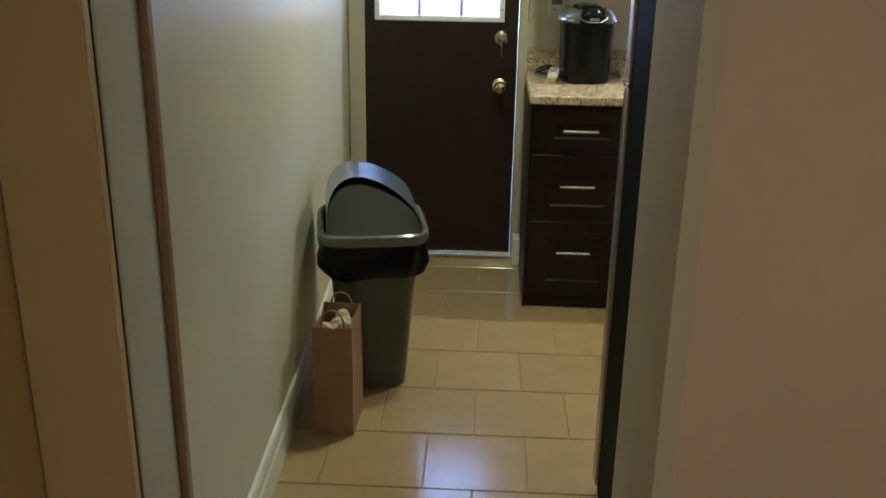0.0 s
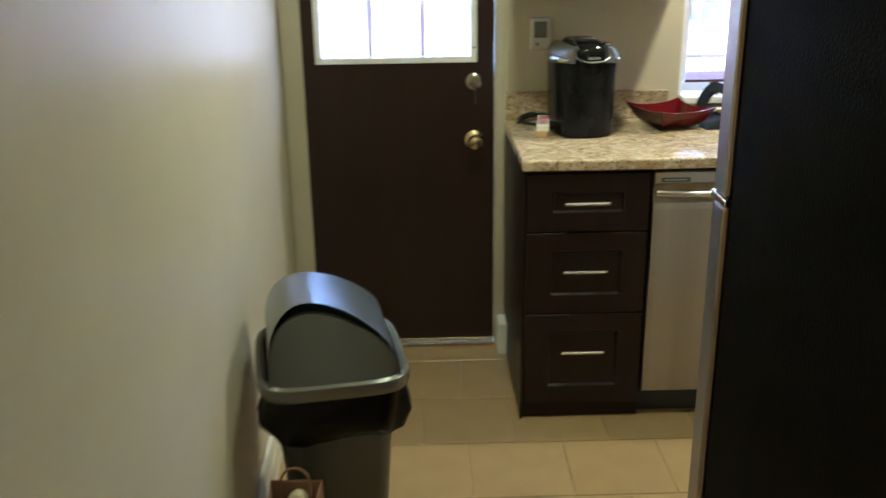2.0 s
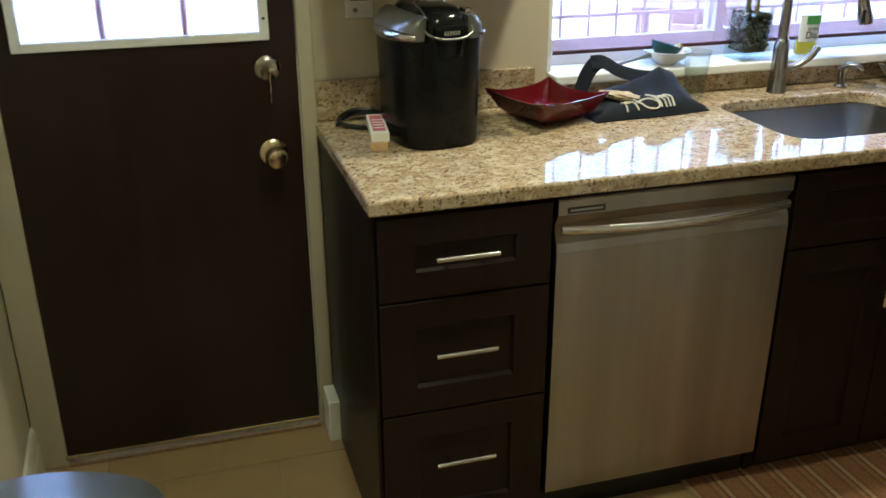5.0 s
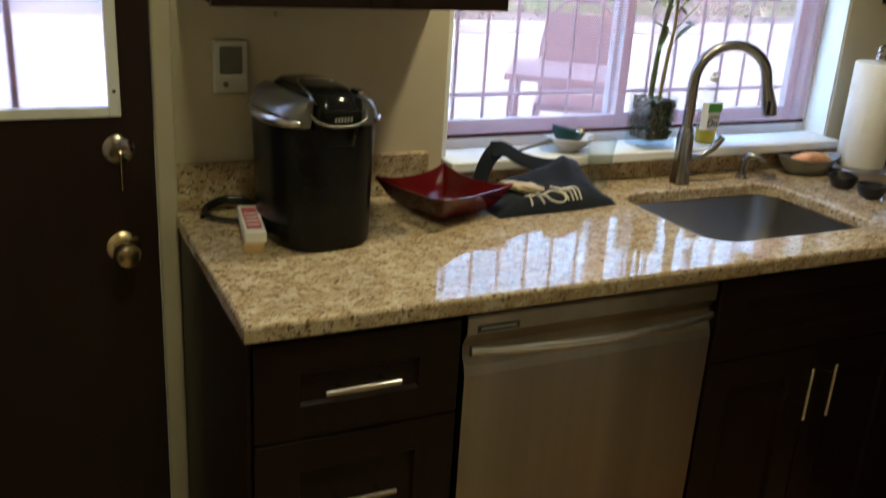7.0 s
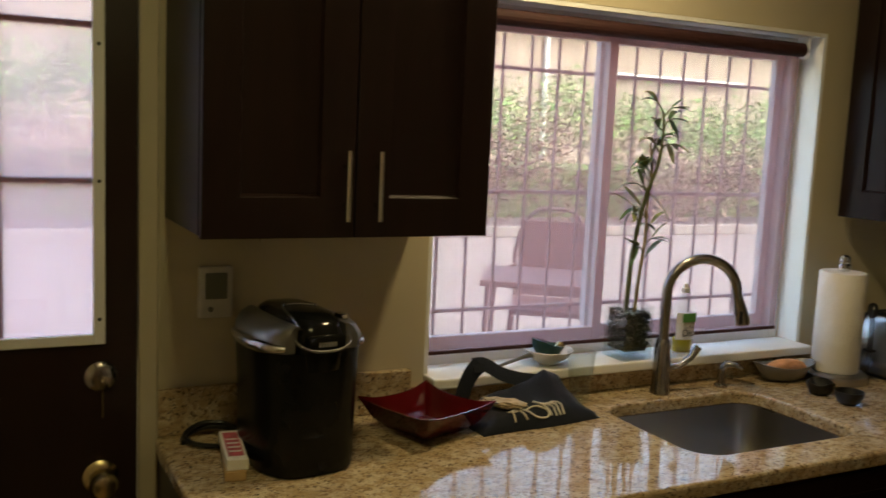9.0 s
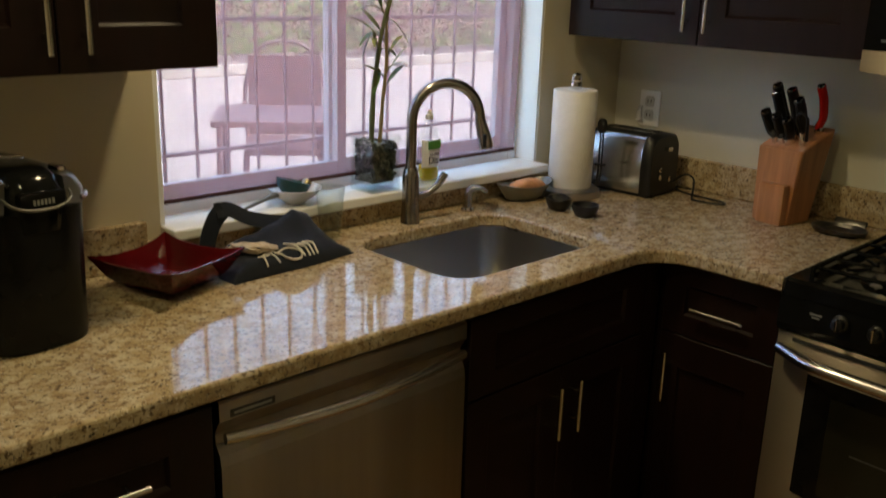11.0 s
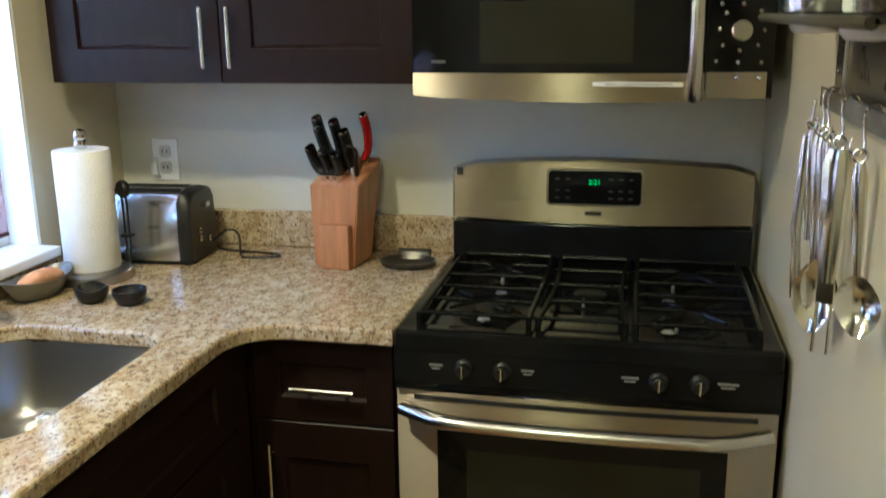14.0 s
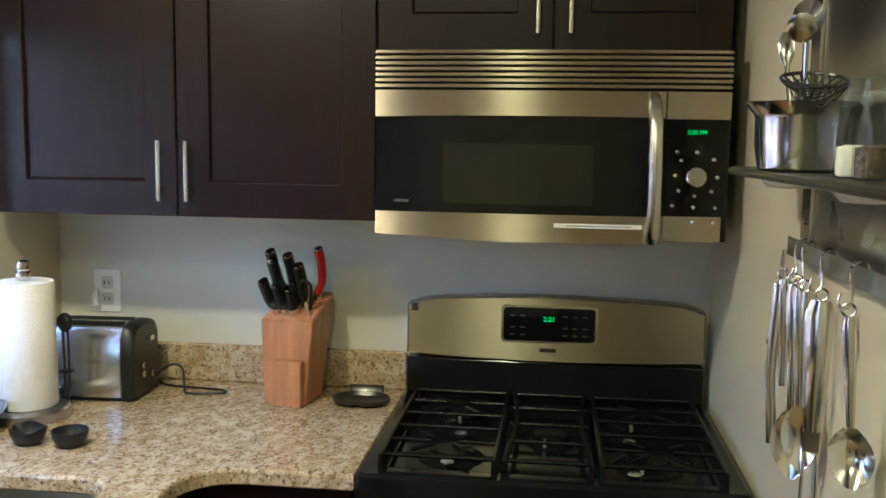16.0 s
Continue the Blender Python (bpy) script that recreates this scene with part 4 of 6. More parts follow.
bg = part("backguard", loft(rings), STEEL, rng_, "arched stainless backguard")


def yz_plate(name, y0, y1, z0, z1, r, x, mat, parent, thick=0.003, label=""):
    lo = rounded(y0, y1, z0, z1, r, 5)
    b = loft([[(x, a, c) for a, c in lo], [(x - thick, a, c) for a, c in lo]])
    return part(name, b, mat, parent, label)


yz_plate("display_bezel", 2.518, 2.764, 1.074, 1.172, 0.012, 3.2985, NICKEL, bg, 0.004)
yz_plate("display", 2.524, 2.758, 1.080, 1.166, 0.010, 3.2945, BLACKGLASS, bg, 0.003, "black glass control display")
part("digits", text_mesh("2:21", 0.018, Matrix.Translation((3.2912, 2.641, 1.137)) @ FACE_X), GREENLED, bg, "green clock digits")
for yy in (2.735, 2.708, 2.575, 2.550, 2.600):
    for zz in (1.145, 1.115, 1.096):
        part("key_print", box(3.2908, 3.2914, yy - 0.006, yy + 0.006, zz - 0.0015, zz + 0.0015), FAINTMARK, bg)
part("badge", box(3.2955, 3.297, 2.622, 2.664, 1.050, 1.060), DARKMARK, bg)
part("sticker", box(3.294, 3.2955, 2.982, 2.998, 1.148, 1.168), DARKMARK, bg)
# burners and grates
for yy, xx, rr in ((2.835, 2.87, 0.045), (2.835, 3.15, 0.038), (2.43, 2.87, 0.045), (2.43, 3.15, 0.038), (2.63, 3.01, 0.042)):
    b_ = part("burner", lathe([(rr * 1.5, 0), (rr * 1.4, 0.004), (rr, 0.007), (rr, 0.016), (rr * 0.9, 0.020)], xx, yy, 0.908, 28), BLACKIRON, rng_, "round black burner", smooth=True)
    part("igniter", lathe([(0.004, 0), (0.004, 0.014), (0.002, 0.017)], xx - rr - 0.014, yy + 0.012, 0.913, 10), WHITEGLAZE, b_, "white ceramic igniter")
for yy, xx in ((2.833, 2.986), (2.842, 2.792), (2.455, 2.985), (2.460, 2.777)):
    part("spill", moved(lathe([(0.010, 0), (0.008, 0.004), (0.003, 0.006)], n=12, sy=1.5), Matrix.Translation((xx, yy, 0.9245))), WHITEGLAZE, rng_, "pale burnt residue")


def grate(y0, y1, centre):
    b = bmesh.new()
    x0, x1, z = 2.757, 3.285, 0.943
    for yy in (y0, y1):
        side = 1 if yy == y0 else -1
        sag = 0.014 if centre else -0.002
        pts = [(x0 + (x1 - x0) * k / 12, yy + side * sag * math.sin(math.pi * k / 12), z) for k in range(13)]
        tube([(x0, yy, z - 0.028)] + pts + [(x1, yy, z - 0.028)], 0.0062, 8, bm=b)
    n = 6 if not centre else 5
    for i in range(n):
        xx = x0 + 0.012 + (x1 - x0 - 0.024) * i / (n - 1)
        w = 0.0 if i in (0, n - 1) or centre else 0.06
        if w and i != 2 and i != 3:
            for a, c in ((y0, (y0 + y1) / 2 - w / 2), ((y0 + y1) / 2 + w / 2, y1)):
                tube([(xx, a, z), (xx, c, z + 0.001)], 0.005, 8, bm=b)
        else:
            tube([(xx, y0, z), (xx, y1, z)], 0.0052, 8, bm=b)
    if not centre:
        for cx in (2.87, 3.15):
            cy = (y0 + y1) / 2
            for a in range(45, 360, 90):
                ca, sa = math.cos(radians(a)), math.sin(radians(a))
                tube([(cx + 0.030 * ca, cy + 0.030 * sa, z), (cx + 0.085 * ca, cy + 0.085 * sa, z - 0.002)], 0.0045, 8, bm=b)
    return part("grate", b, BLACKIRON, rng_, "black cast iron grate", smooth=True)


grate(2.742, 2.975, False)
grate(2.545, 2.722, True)
grate(2.284, 2.525, False)

# ---- microwave ----
MY0, MY1 = 2.268, 3.036
mw = thing("microwave", 3.18, 2.65, 1.377, "stainless over-the-range microwave with a black glass door", "microwave")
part("body", box(3.003, RIGHT - 0.003, MY0 + 0.004, MY1 - 0.002, 1.392, 1.7885, 0.002), BLACKP, mw)


def mw_strip(y0, y1, z0, z1, mat, name, parent, lift=0.0, sag=0.0, label="", n=18):
    """A panel on the gently bowed front, its lower edge sagging by sag."""
    bm = bmesh.new()
    rows = []
    for i in range(n + 1):
        y = y0 + (y1 - y0) * i / n
        t = (y - MY0) / (MY1 - MY0)
        s = 1 - (2 * t - 1) ** 2
        x = 2.990 - 0.016 * s - lift
        zl = z0 - sag * s
        rows.append([(x, y, zl), (x, y, z1), (3.004, y, z1), (3.004, y, zl)])
    return part(name, loft(rows, bm), mat, parent, label, smooth=True)


for i in range(7):
    z = 1.7045 + i * 0.0122
    mw_strip(MY0, MY1, z, z + 0.0065, STEEL, "louvre", mw, 0.004, label="steel vent louvre")
mw_strip(MY0 + 0.004, MY1 - 0.002, 1.700, 1.788, DARKVOID, "vent_backing", mw, -0.010)
md = mw_strip(2.405, MY1, 1.380, 1.698, BLACKGLASS, "door", mw, 0.0, 0.012, "black glass door with steel bands")
mw_strip(2.405, MY1, 1.640, 1.698, STEEL, "top_band", md, 0.003, -0.004, "brushed steel band")
mw_strip(2.405, MY1, 1.380, 1.430, STEEL, "bottom_band", md, 0.003, 0.012, "brushed steel band")
mw_strip(2.554, 2.882, 1.451, 1.583, OVENGLASS, "view_window", md, 0.0015)
part("badge", box(2.972, 2.974, 2.958, 2.990, 1.452, 1.458), FAINTMARK, md)
st = part("instruction_strip", box(2.9655, 2.967, 2.448, 2.636, 1.403, 1.4125), PAPER, md, "white instruction sticker")
part("print", box(2.9648, 2.9655, 2.470, 2.610, 1.4066, 1.4090), MARK, st)
cp = mw_strip(MY0, 2.402, 1.378, 1.698, BLACKGLASS, "control_panel", mw, 0.0, 0.002, "black control panel")
mw_strip(MY0, 2.402, 1.640, 1.698, STEEL, "panel_top", cp, 0.002, label="brushed steel corner")
mw_strip(MY0 + 0.012, 2.402, 1.378, 1.432, STEEL, "panel_bottom", cp, 0.002, label="brushed steel corner")
part("dial", moved(lathe([(0.021, 0), (0.021, 0.010), (0.018, 0.013)], n=28), Matrix.Translation((2.985, 2.336, 1.517)) @ Matrix.Rotation(radians(-90), 4, "Y")), NICKEL, cp, "round steel dial", smooth=True)
for yy, zz in ((2.378, 1.570), (2.368, 1.552), (2.336, 1.570), (2.300, 1.555), (2.380, 1.520), (2.292, 1.517), (2.372, 1.487), (2.338, 1.477), (2.303, 1.487), (2.384, 1.455), (2.340, 1.452), (2.294, 1.452), (2.384, 1.420), (2.340, 1.420), (2.296, 1.420)):
    part("button", moved(lathe([(0.0042, 0), (0.0042, 0.006), (0.002, 0.008)], n=12), Matrix.Translation((2.988, yy, zz)) @ Matrix.Rotation(radians(-90), 4, "Y")), CHROME, cp, "small steel button")
part("digits", text_mesh("2:20 PM", 0.0125, Matrix.Translation((2.9810, 2.337, 1.612)) @ FACE_X), GREENLED, cp, "green clock digits")
pts = [(2.978, 2.426, 1.383), (2.950, 2.426, 1.395), (2.930, 2.427, 1.44), (2.925, 2.428, 1.53), (2.930, 2.429, 1.62), (2.950, 2.430, 1.668), (2.978, 2.430, 1.682)]
part("handle", tube(pts, 0.0155, 16), NICKEL, md, "curved steel handle", smooth=True)

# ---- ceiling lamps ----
# Fixtures for all three; the hall one is unseen and added.
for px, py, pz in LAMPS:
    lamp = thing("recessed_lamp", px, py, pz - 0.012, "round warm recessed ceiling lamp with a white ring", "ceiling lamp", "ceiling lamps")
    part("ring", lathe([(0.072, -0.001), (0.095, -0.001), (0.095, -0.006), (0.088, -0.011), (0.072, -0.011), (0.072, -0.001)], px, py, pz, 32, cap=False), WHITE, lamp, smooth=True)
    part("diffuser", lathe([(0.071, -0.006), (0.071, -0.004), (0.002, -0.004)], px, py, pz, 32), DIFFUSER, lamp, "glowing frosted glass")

# ---- faucet and sink things ----
fc = thing("faucet", 2.340, 3.925, 0.915, "brushed nickel pull-down kitchen faucet", "faucet")
FXc, FYc = 2.340, 3.925
part("base", lathe([(0.028, 0.0), (0.028, 0.004), (0.026, 0.010), (0.0235, 0.05), (0.023, 0.13), (0.019, 0.150), (0.0165, 0.155)], FXc, FYc, 0.915, 24), GUNMETAL, fc, smooth=True)
dxy = Vector((0.93, -0.37, 0)).normalized()
pts = [Vector((FXc, FYc, 1.065)), Vector((FXc, FYc, 1.15)), Vector((FXc, FYc, 1.19))]
for a in range(170, -1, -10):
    pts.append(Vector((FXc, FYc, 1.195)) + dxy * (0.099 + 0.099 * math.cos(radians(a))) + Vector((0, 0, 0.099 * math.sin(radians(a)))))
part("spout", tube(pts, 0.0145, 16), GUNMETAL, fc, "arched brushed nickel spout", smooth=True)
tip = Vector((FXc, FYc, 1.195)) + dxy * 0.198
part("spray_head", tube([tip, tip + dxy * 0.010 + Vector((0, 0, -0.03)), tip + dxy * 0.020 + Vector((0, 0, -0.066)), tip + dxy * 0.023 + Vector((0, 0, -0.080))], 0.017, 16, radii=[0.0150, 0.0175, 0.0215, 0.0205]), GUNMETAL, fc, "pull-down spray head", smooth=True)
part("button", box(tip.x - 0.004, tip.x + 0.004, tip.y - 0.026, tip.y - 0.018, 1.12, 1.155, 0.002), BLACKP, fc)
part("lever", tube([(FXc + 0.02, FYc, 0.985), (FXc + 0.055, FYc - 0.01, 0.990), (FXc + 0.085, FYc - 0.02, 1.015), (FXc + 0.105, FYc - 0.025, 1.045)], 0.008, 12, radii=[0.011, 0.009, 0.010, 0.011]), GUNMETAL, fc, "side lever", smooth=True)

sd = thing("soap_dispenser", 2.565, 3.925, 0.915, "brushed nickel soap dispenser beside the sink", "soap dispenser")
part("base", lathe([(0.020, 0), (0.020, 0.004), (0.013, 0.010), (0.011, 0.045), (0.012, 0.052)], 2.565, 3.925, 0.915, 18), GUNMETAL, sd, smooth=True)
part("nozzle", tube([(2.565, 3.925, 0.967), (2.572, 3.915, 0.982), (2.588, 3.895, 0.982), (2.60, 3.88, 0.972)], 0.006, 10, radii=[0.013, 0.011, 0.007, 0.005]), GUNMETAL, sd, smooth=True)

dish = thing("sponge_dish", 2.80, 3.915, 0.915, "grey boat-shaped dish holding a tan loofah", "soap dish")
rings = []
for sc, z in ((0.45, 0.0), (0.62, 0.008), (0.9, 0.034), (1.0, 0.046), (0.95, 0.046), (0.85, 0.034), (0.5, 0.012)):
    ring = []
    for k in range(32):
        a = 2 * math.pi * k / 32
        c, s = math.cos(a), math.sin(a)
        up = 0.014 * c * c * (sc > 0.8)
        ring.append((2.80 + 0.105 * sc * c, 3.915 + 0.052 * sc * s - 0.01 * c, 0.9155 + z + up))
    rings.append(ring)
part("dish", loft(rings), GREYC, dish, smooth=True)
loof = tube([(2.735 + 0.14 * k / 10, 3.918 - 0.016 * k / 10, 0.952 + 0.010 * math.sin(math.pi * k / 10)) for k in range(11)], 0.025, 14, flat=0.75, radii=[0.010, 0.019, 0.023, 0.025, 0.027, 0.026, 0.027, 0.025, 0.023, 0.018, 0.008])
for v in loof.verts:
    v.co += noise.noise_vector(v.co * 40) * 0.003
alone("loofah", loof, SPONGE, 2.80, 3.91, 0.93, "tan fibrous loofah sponge resting in a grey dish", "sponge", smooth=True)
alone("glass_chip", moved(lathe([(0.014, 0), (0.010, 0.012), (0.002, 0.016)], n=6), Matrix.Translation((2.845, 3.80, 0.9155))), CLEAR, 2.845, 3.80, 0.9155, "small clear plastic cap on the worktop", "cap")

# ---- paper towels, cups, toaster ----
TX, TY = 2.972, 3.878
pt = thing("paper_towel_holder", TX, TY, 0.915, "steel paper towel holder with a full white roll", "paper towel holder")
part("base", lathe([(0.095, 0), (0.097, 0.004), (0.095, 0.022), (0.088, 0.027), (0.01, 0.029)], TX, TY, 0.9155, 36), SINKM, pt, "round weighted steel base", smooth=True)
part("pole", lathe([(0.007, 0.028), (0.007, 0.331), (0.017, 0.332), (0.018, 0.350), (0.0145, 0.354), (0.017, 0.360), (0.015, 0.376), (0.006, 0.380)], TX, TY, 0.9155, 20), CHROME, pt, smooth=True)
arm = tube([(TX + 0.066, TY - 0.052, 0.94), (TX + 0.070, TY - 0.056, 0.99), (TX + 0.070, TY - 0.056, 1.10), (TX + 0.068, TY - 0.054, 1.125)], 0.0028, 8)
tube([(TX + 0.056, TY - 0.070, 0.94), (TX + 0.060, TY - 0.074, 0.99), (TX + 0.060, TY - 0.074, 1.10), (TX + 0.058, TY - 0.072, 1.125)], 0.0028, 8, bm=arm)
tension = part("tension_arm", arm, BLACKP, pt, "thin wire tension arm", smooth=True)
part("arm_pad", moved(lathe([(0.021, -0.008), (0.024, -0.003), (0.024, 0.003), (0.021, 0.008)], n=20), Matrix.Translation((TX + 0.064, TY - 0.064, 1.135)) @ Matrix.Rotation(radians(90), 4, "Y") @ Matrix.Rotation(radians(30), 4, "X")), BLACKP, tension, smooth=True)
part("arm_clip", box(TX + 0.053, TX + 0.077, TY - 0.080, TY - 0.050, 1.010, 1.018, 0.003), BLACKP, tension)
roll = lathe([(0.020, 0.000), (0.066, 0.000), (0.0685, 0.004), (0.0685, 0.296), (0.066, 0.300), (0.020, 0.300)], TX, TY, 0.9445, 40)
part("roll", roll, TOWEL, pt, "white quilted paper roll", smooth=True)

for cx, cy, lip in ((2.785, 3.765, True), (2.785, 3.668, False)):
    c = thing("measuring_cup", cx, cy, 0.915, "small black silicone pinch bowl on the worktop", "bowl", "pinch bowls")
    b = lathe([(0.018, 0.0), (0.029, 0.006), (0.038, 0.024), (0.0395, 0.037), (0.037, 0.037), (0.035, 0.024), (0.025, 0.009), (0.004, 0.006)], cx, cy, 0.9155, 28)
    if lip:
        for v in b.verts:
            if v.co.z > 0.944:
                a = math.atan2(v.co.y - cy, v.co.x - cx)
                v.co.z += 0.004 * math.sin(3 * a)
                if abs(a - 1.2) < 0.3:
                    v.co.x += 0.006
                    v.co.y += 0.010
    part("bowl", b, CUPB, c, smooth=True)

ts = thing("toaster", 3.20, 3.80, 0.915, "brushed steel two-slot toaster with black ends", "toaster", rz=3)


prof = []
for y, hw in ((-0.080, 1.0), (0.105, 1.0)):
    ring = [(-0.086 * hw, 0.012), (-0.088 * hw, 0.09), (-0.082 * hw, 0.165), (-0.066 * hw, 0.188), (-0.03 * hw, 0.194), (0.03 * hw, 0.194), (0.066 * hw, 0.188), (0.082 * hw, 0.165), (0.088 * hw, 0.09), (0.086 * hw, 0.012)]
    prof.append([(a, y, c) for a, c in ring])
part("shell", loft(prof), TOASTERM, ts, "brushed steel shell", smooth=True, local=True)
for y0, y1 in ((-0.115, -0.0805), (0.1055, 0.130)):
    pr = []
    for y, sc in ((y0, 0.90), (y0 + 0.008, 0.97), (y1 - 0.002, 1.0), (y1, 1.0)) if y0 < 0 else ((y0, 1.0), (y0 + 0.002, 1.0), (y1 - 0.008, 0.97), (y1, 0.9)):
        pr.append([(a * sc, y, 0.008 + (c - 0.008) * (0.5 + 0.5 * sc)) for a, c in [(-0.088, 0.008), (-0.090, 0.09), (-0.084, 0.168), (-0.066, 0.192), (-0.03, 0.198), (0.03, 0.198), (0.066, 0.192), (0.084, 0.168), (0.090, 0.09), (0.088, 0.008)]])
    part("end_cap", loft(pr), BLACKP, ts, "black plastic end", smooth=True, local=True)
# Dark plates on top of the shell imitate the shaded slots.
for xx in (-0.032, 0.032):
    part("slot", box(xx - 0.013, xx + 0.013, -0.07, 0.095, 0.1945, 0.1965, 0.0008), DARKVOID, ts, "dark plate standing in for the shaded bread slot", local=True)
part("base", box(-0.08, 0.08, -0.105, 0.122, 0.0005, 0.012, 0.003), BLACKP, ts, local=True)
part("lever", box(-0.012, 0.012, -0.133, -0.113, 0.145, 0.158, 0.003), CHROME, ts, "push lever", local=True)
for xx, zz in ((-0.03, 0.085), (-0.03, 0.062), (0.03, 0.05)):
    part("button", moved(lathe([(0.009, 0), (0.009, 0.008), (0.006, 0.010)], n=14), Matrix.Translation((xx, -0.111, zz)) @ Matrix.Rotation(radians(90), 4, "X")), CHROME, ts, "chrome button", local=True)
cord = [(3.262, 3.690, 0.95), (3.255, 3.64, 0.985), (3.270, 3.615, 0.97), (3.245, 3.60, 0.921), (3.215, 3.57, 0.920), (3.235, 3.49, 0.920), (3.262, 3.50, 0.920), (3.270, 3.56, 0.920), (3.285, 3.66, 0.920), (3.33, 3.72, 0.921)]


def smooth_path(pts, n=6):
    """A rounded path through points (Catmull-Rom)."""
    P = [Vector(p) for p in pts]
    P = [2 * P[0] - P[1]] + P + [2 * P[-1] - P[-2]]
    out = []
    for i in range(1, len(P) - 2):
        for k in range(n):
            t = k / n
            out.append(0.5 * ((2 * P[i]) + (P[i + 1] - P[i - 1]) * t + (2 * P[i - 1] - 5 * P[i] + 4 * P[i + 1] - P[i + 2]) * t * t + (3 * P[i] - P[i - 1] - 3 * P[i + 1] + P[i + 2]) * t ** 3))
    return out + [P[-2]]


part("cord", tube(smooth_path(cord), 0.0032, 8), BLACKP, ts, "black power cord", smooth=True)

# ---- wall plates ----
ot = thing("wall_outlet", RIGHT - 0.004, 3.877, 1.157, "white double wall outlet with a plug-in night light", "outlet")
yz_plate("plate", 3.838, 3.916, 1.098, 1.217, 0.005, RIGHT - 0.001, WHITE, ot, 0.006)
for zz in (1.180, 1.134):
    f = yz_plate("socket", 3.860, 3.894, zz - 0.017, zz + 0.017, 0.008, RIGHT - 0.007, CERAM, ot, 0.0025)
    for yy in (3.871, 3.884):
        part("slot", box(RIGHT - 0.0105, RIGHT - 0.0095, yy - 0.0013, yy + 0.0013, zz - 0.004, zz + 0.006), DARKMARK, f)
part("night_light", tube([(RIGHT - 0.012, 3.902, 1.106), (RIGHT - 0.024, 3.904, 1.118), (RIGHT - 0.026, 3.905, 1.145), (RIGHT - 0.018, 3.903, 1.164)], 0.012, 14, flat=0.5, radii=[0.008, 0.013, 0.012, 0.006]), CERAM, ot, "white plug", smooth=True)
th = thing("thermostat", 1.128, BACK - 0.002, 1.23, "white wall thermostat with a grey screen", "thermostat")
part("case", box(1.090, 1.166, BACK - 0.020, BACK - 0.001, 1.174, 1.290, 0.005), CERAM, th)
part("screen", box(1.104, 1.152, BACK - 0.0215, BACK - 0.0198, 1.218, 1.276, 0.002), LCD, th, "grey display")
part("button", moved(lathe([(0.006, 0), (0.006, 0.003)], n=14), Matrix.Translation((1.116, BACK - 0.020, 1.195)) @ Matrix.Rotation(radians(90), 4, "X")), GREYC, th)
hook = alone("wall_hook", moved(lathe([(0.007, 0), (0.007, 0.004), (0.004, 0.008), (0.005, 0.012)], n=12), Matrix.Translation((1.235, BACK - 0.001, 1.345)) @ Matrix.Rotation(radians(90), 4, "X")), WALL, 1.235, BACK - 0.001, 1.34, "small beige painted hook on the wall", "hook")

# ---- coffee maker ----
cm = thing("coffee_maker", 1.245, 3.785, 0.915, "black single-serve coffee maker with silver shoulders", "coffee maker", rz=7)
cm.scale = (0.88, 0.92, 0.965)
sec = ((0.000, 0.110, 0.130), (0.006, 0.115, 0.136), (0.05, 0.117, 0.138), (0.16, 0.120, 0.140), (0.235, 0.124, 0.140), (0.262, 0.126, 0.140))
part("body", loft([[(a, b, z + 0.0005) for a, b in superellipse(hx, hy, 3.1, 48)] for z, hx, hy in sec]), BLACKS, cm, smooth=True, local=True)
for sx in (-1, 1):
    rings = []
    for z, o, i in ((0.263, 0.128, 0.064), (0.272, 0.131, 0.063), (0.292, 0.126, 0.060), (0.311, 0.108, 0.058), (0.317, 0.088, 0.056)):
        ring = []
        for k in range(20):
            a = -1.35 + 2.7 * k / 19
            ring.append((sx * (0.045 + (o - 0.045) * max(0.12, math.cos(a)) ** 0.5), 0.128 * math.sin(a) / math.sin(1.35), z + 0.001))
        ring += [(sx * i, 0.125, z + 0.001), (sx * i, -0.125, z + 0.001)]
        rings.append(ring)
    part("shoulder", loft(rings), SHOULDER, cm, "dark satin silver shoulder", smooth=True, local=True)
    edge = [(sx * (0.045 + 0.086 * max(0.12, math.cos(a)) ** 0.5), 0.129 * math.sin(a) / math.sin(1.35), 0.274) for a in [-1.3 + 2.1 * k / 17 for k in range(18)]]
    part("silver_band", tube(edge, 0.010, 10, flat=1.0, radii=[0.003 + (0.011 if sx < 0 else 0.006) * math.sin(math.pi * (0.10 + 0.82 * k / 17)) for k in range(18)]), NICKEL, cm, "bright silver crescent band", smooth=True, local=True)
lid = loft([[(a, b + 0.0, z) for a, b in superellipse(hx, hy, 3.6, 32)] for z, hx, hy in ((0.225, 0.062, 0.146), (0.262, 0.068, 0.150), (0.298, 0.066, 0.146), (0.322, 0.061, 0.128), (0.333, 0.052, 0.104), (0.337, 0.03, 0.07))])
lidp = part("lid", lid, BLACKG, cm, "gloss black lid", smooth=True, local=True)
arc = [(-0.054, -0.130, 0.312), (-0.053, -0.085, 0.328), (-0.047, -0.030, 0.334), (-0.030, 0.010, 0.337), (0.020, 0.012, 0.337), (0.042, -0.01, 0.336)]
part("lid_handle", tube(smooth_path(arc, 5), 0.0030, 10), NICKEL, lidp, "chrome lid handle", smooth=True, local=True)
part("front_bezel", moved(box(-0.046, 0.046, -0.156, -0.130, 0.268, 0.300, 0.006), Matrix()), BLACKG, cm, smooth=True, local=True)
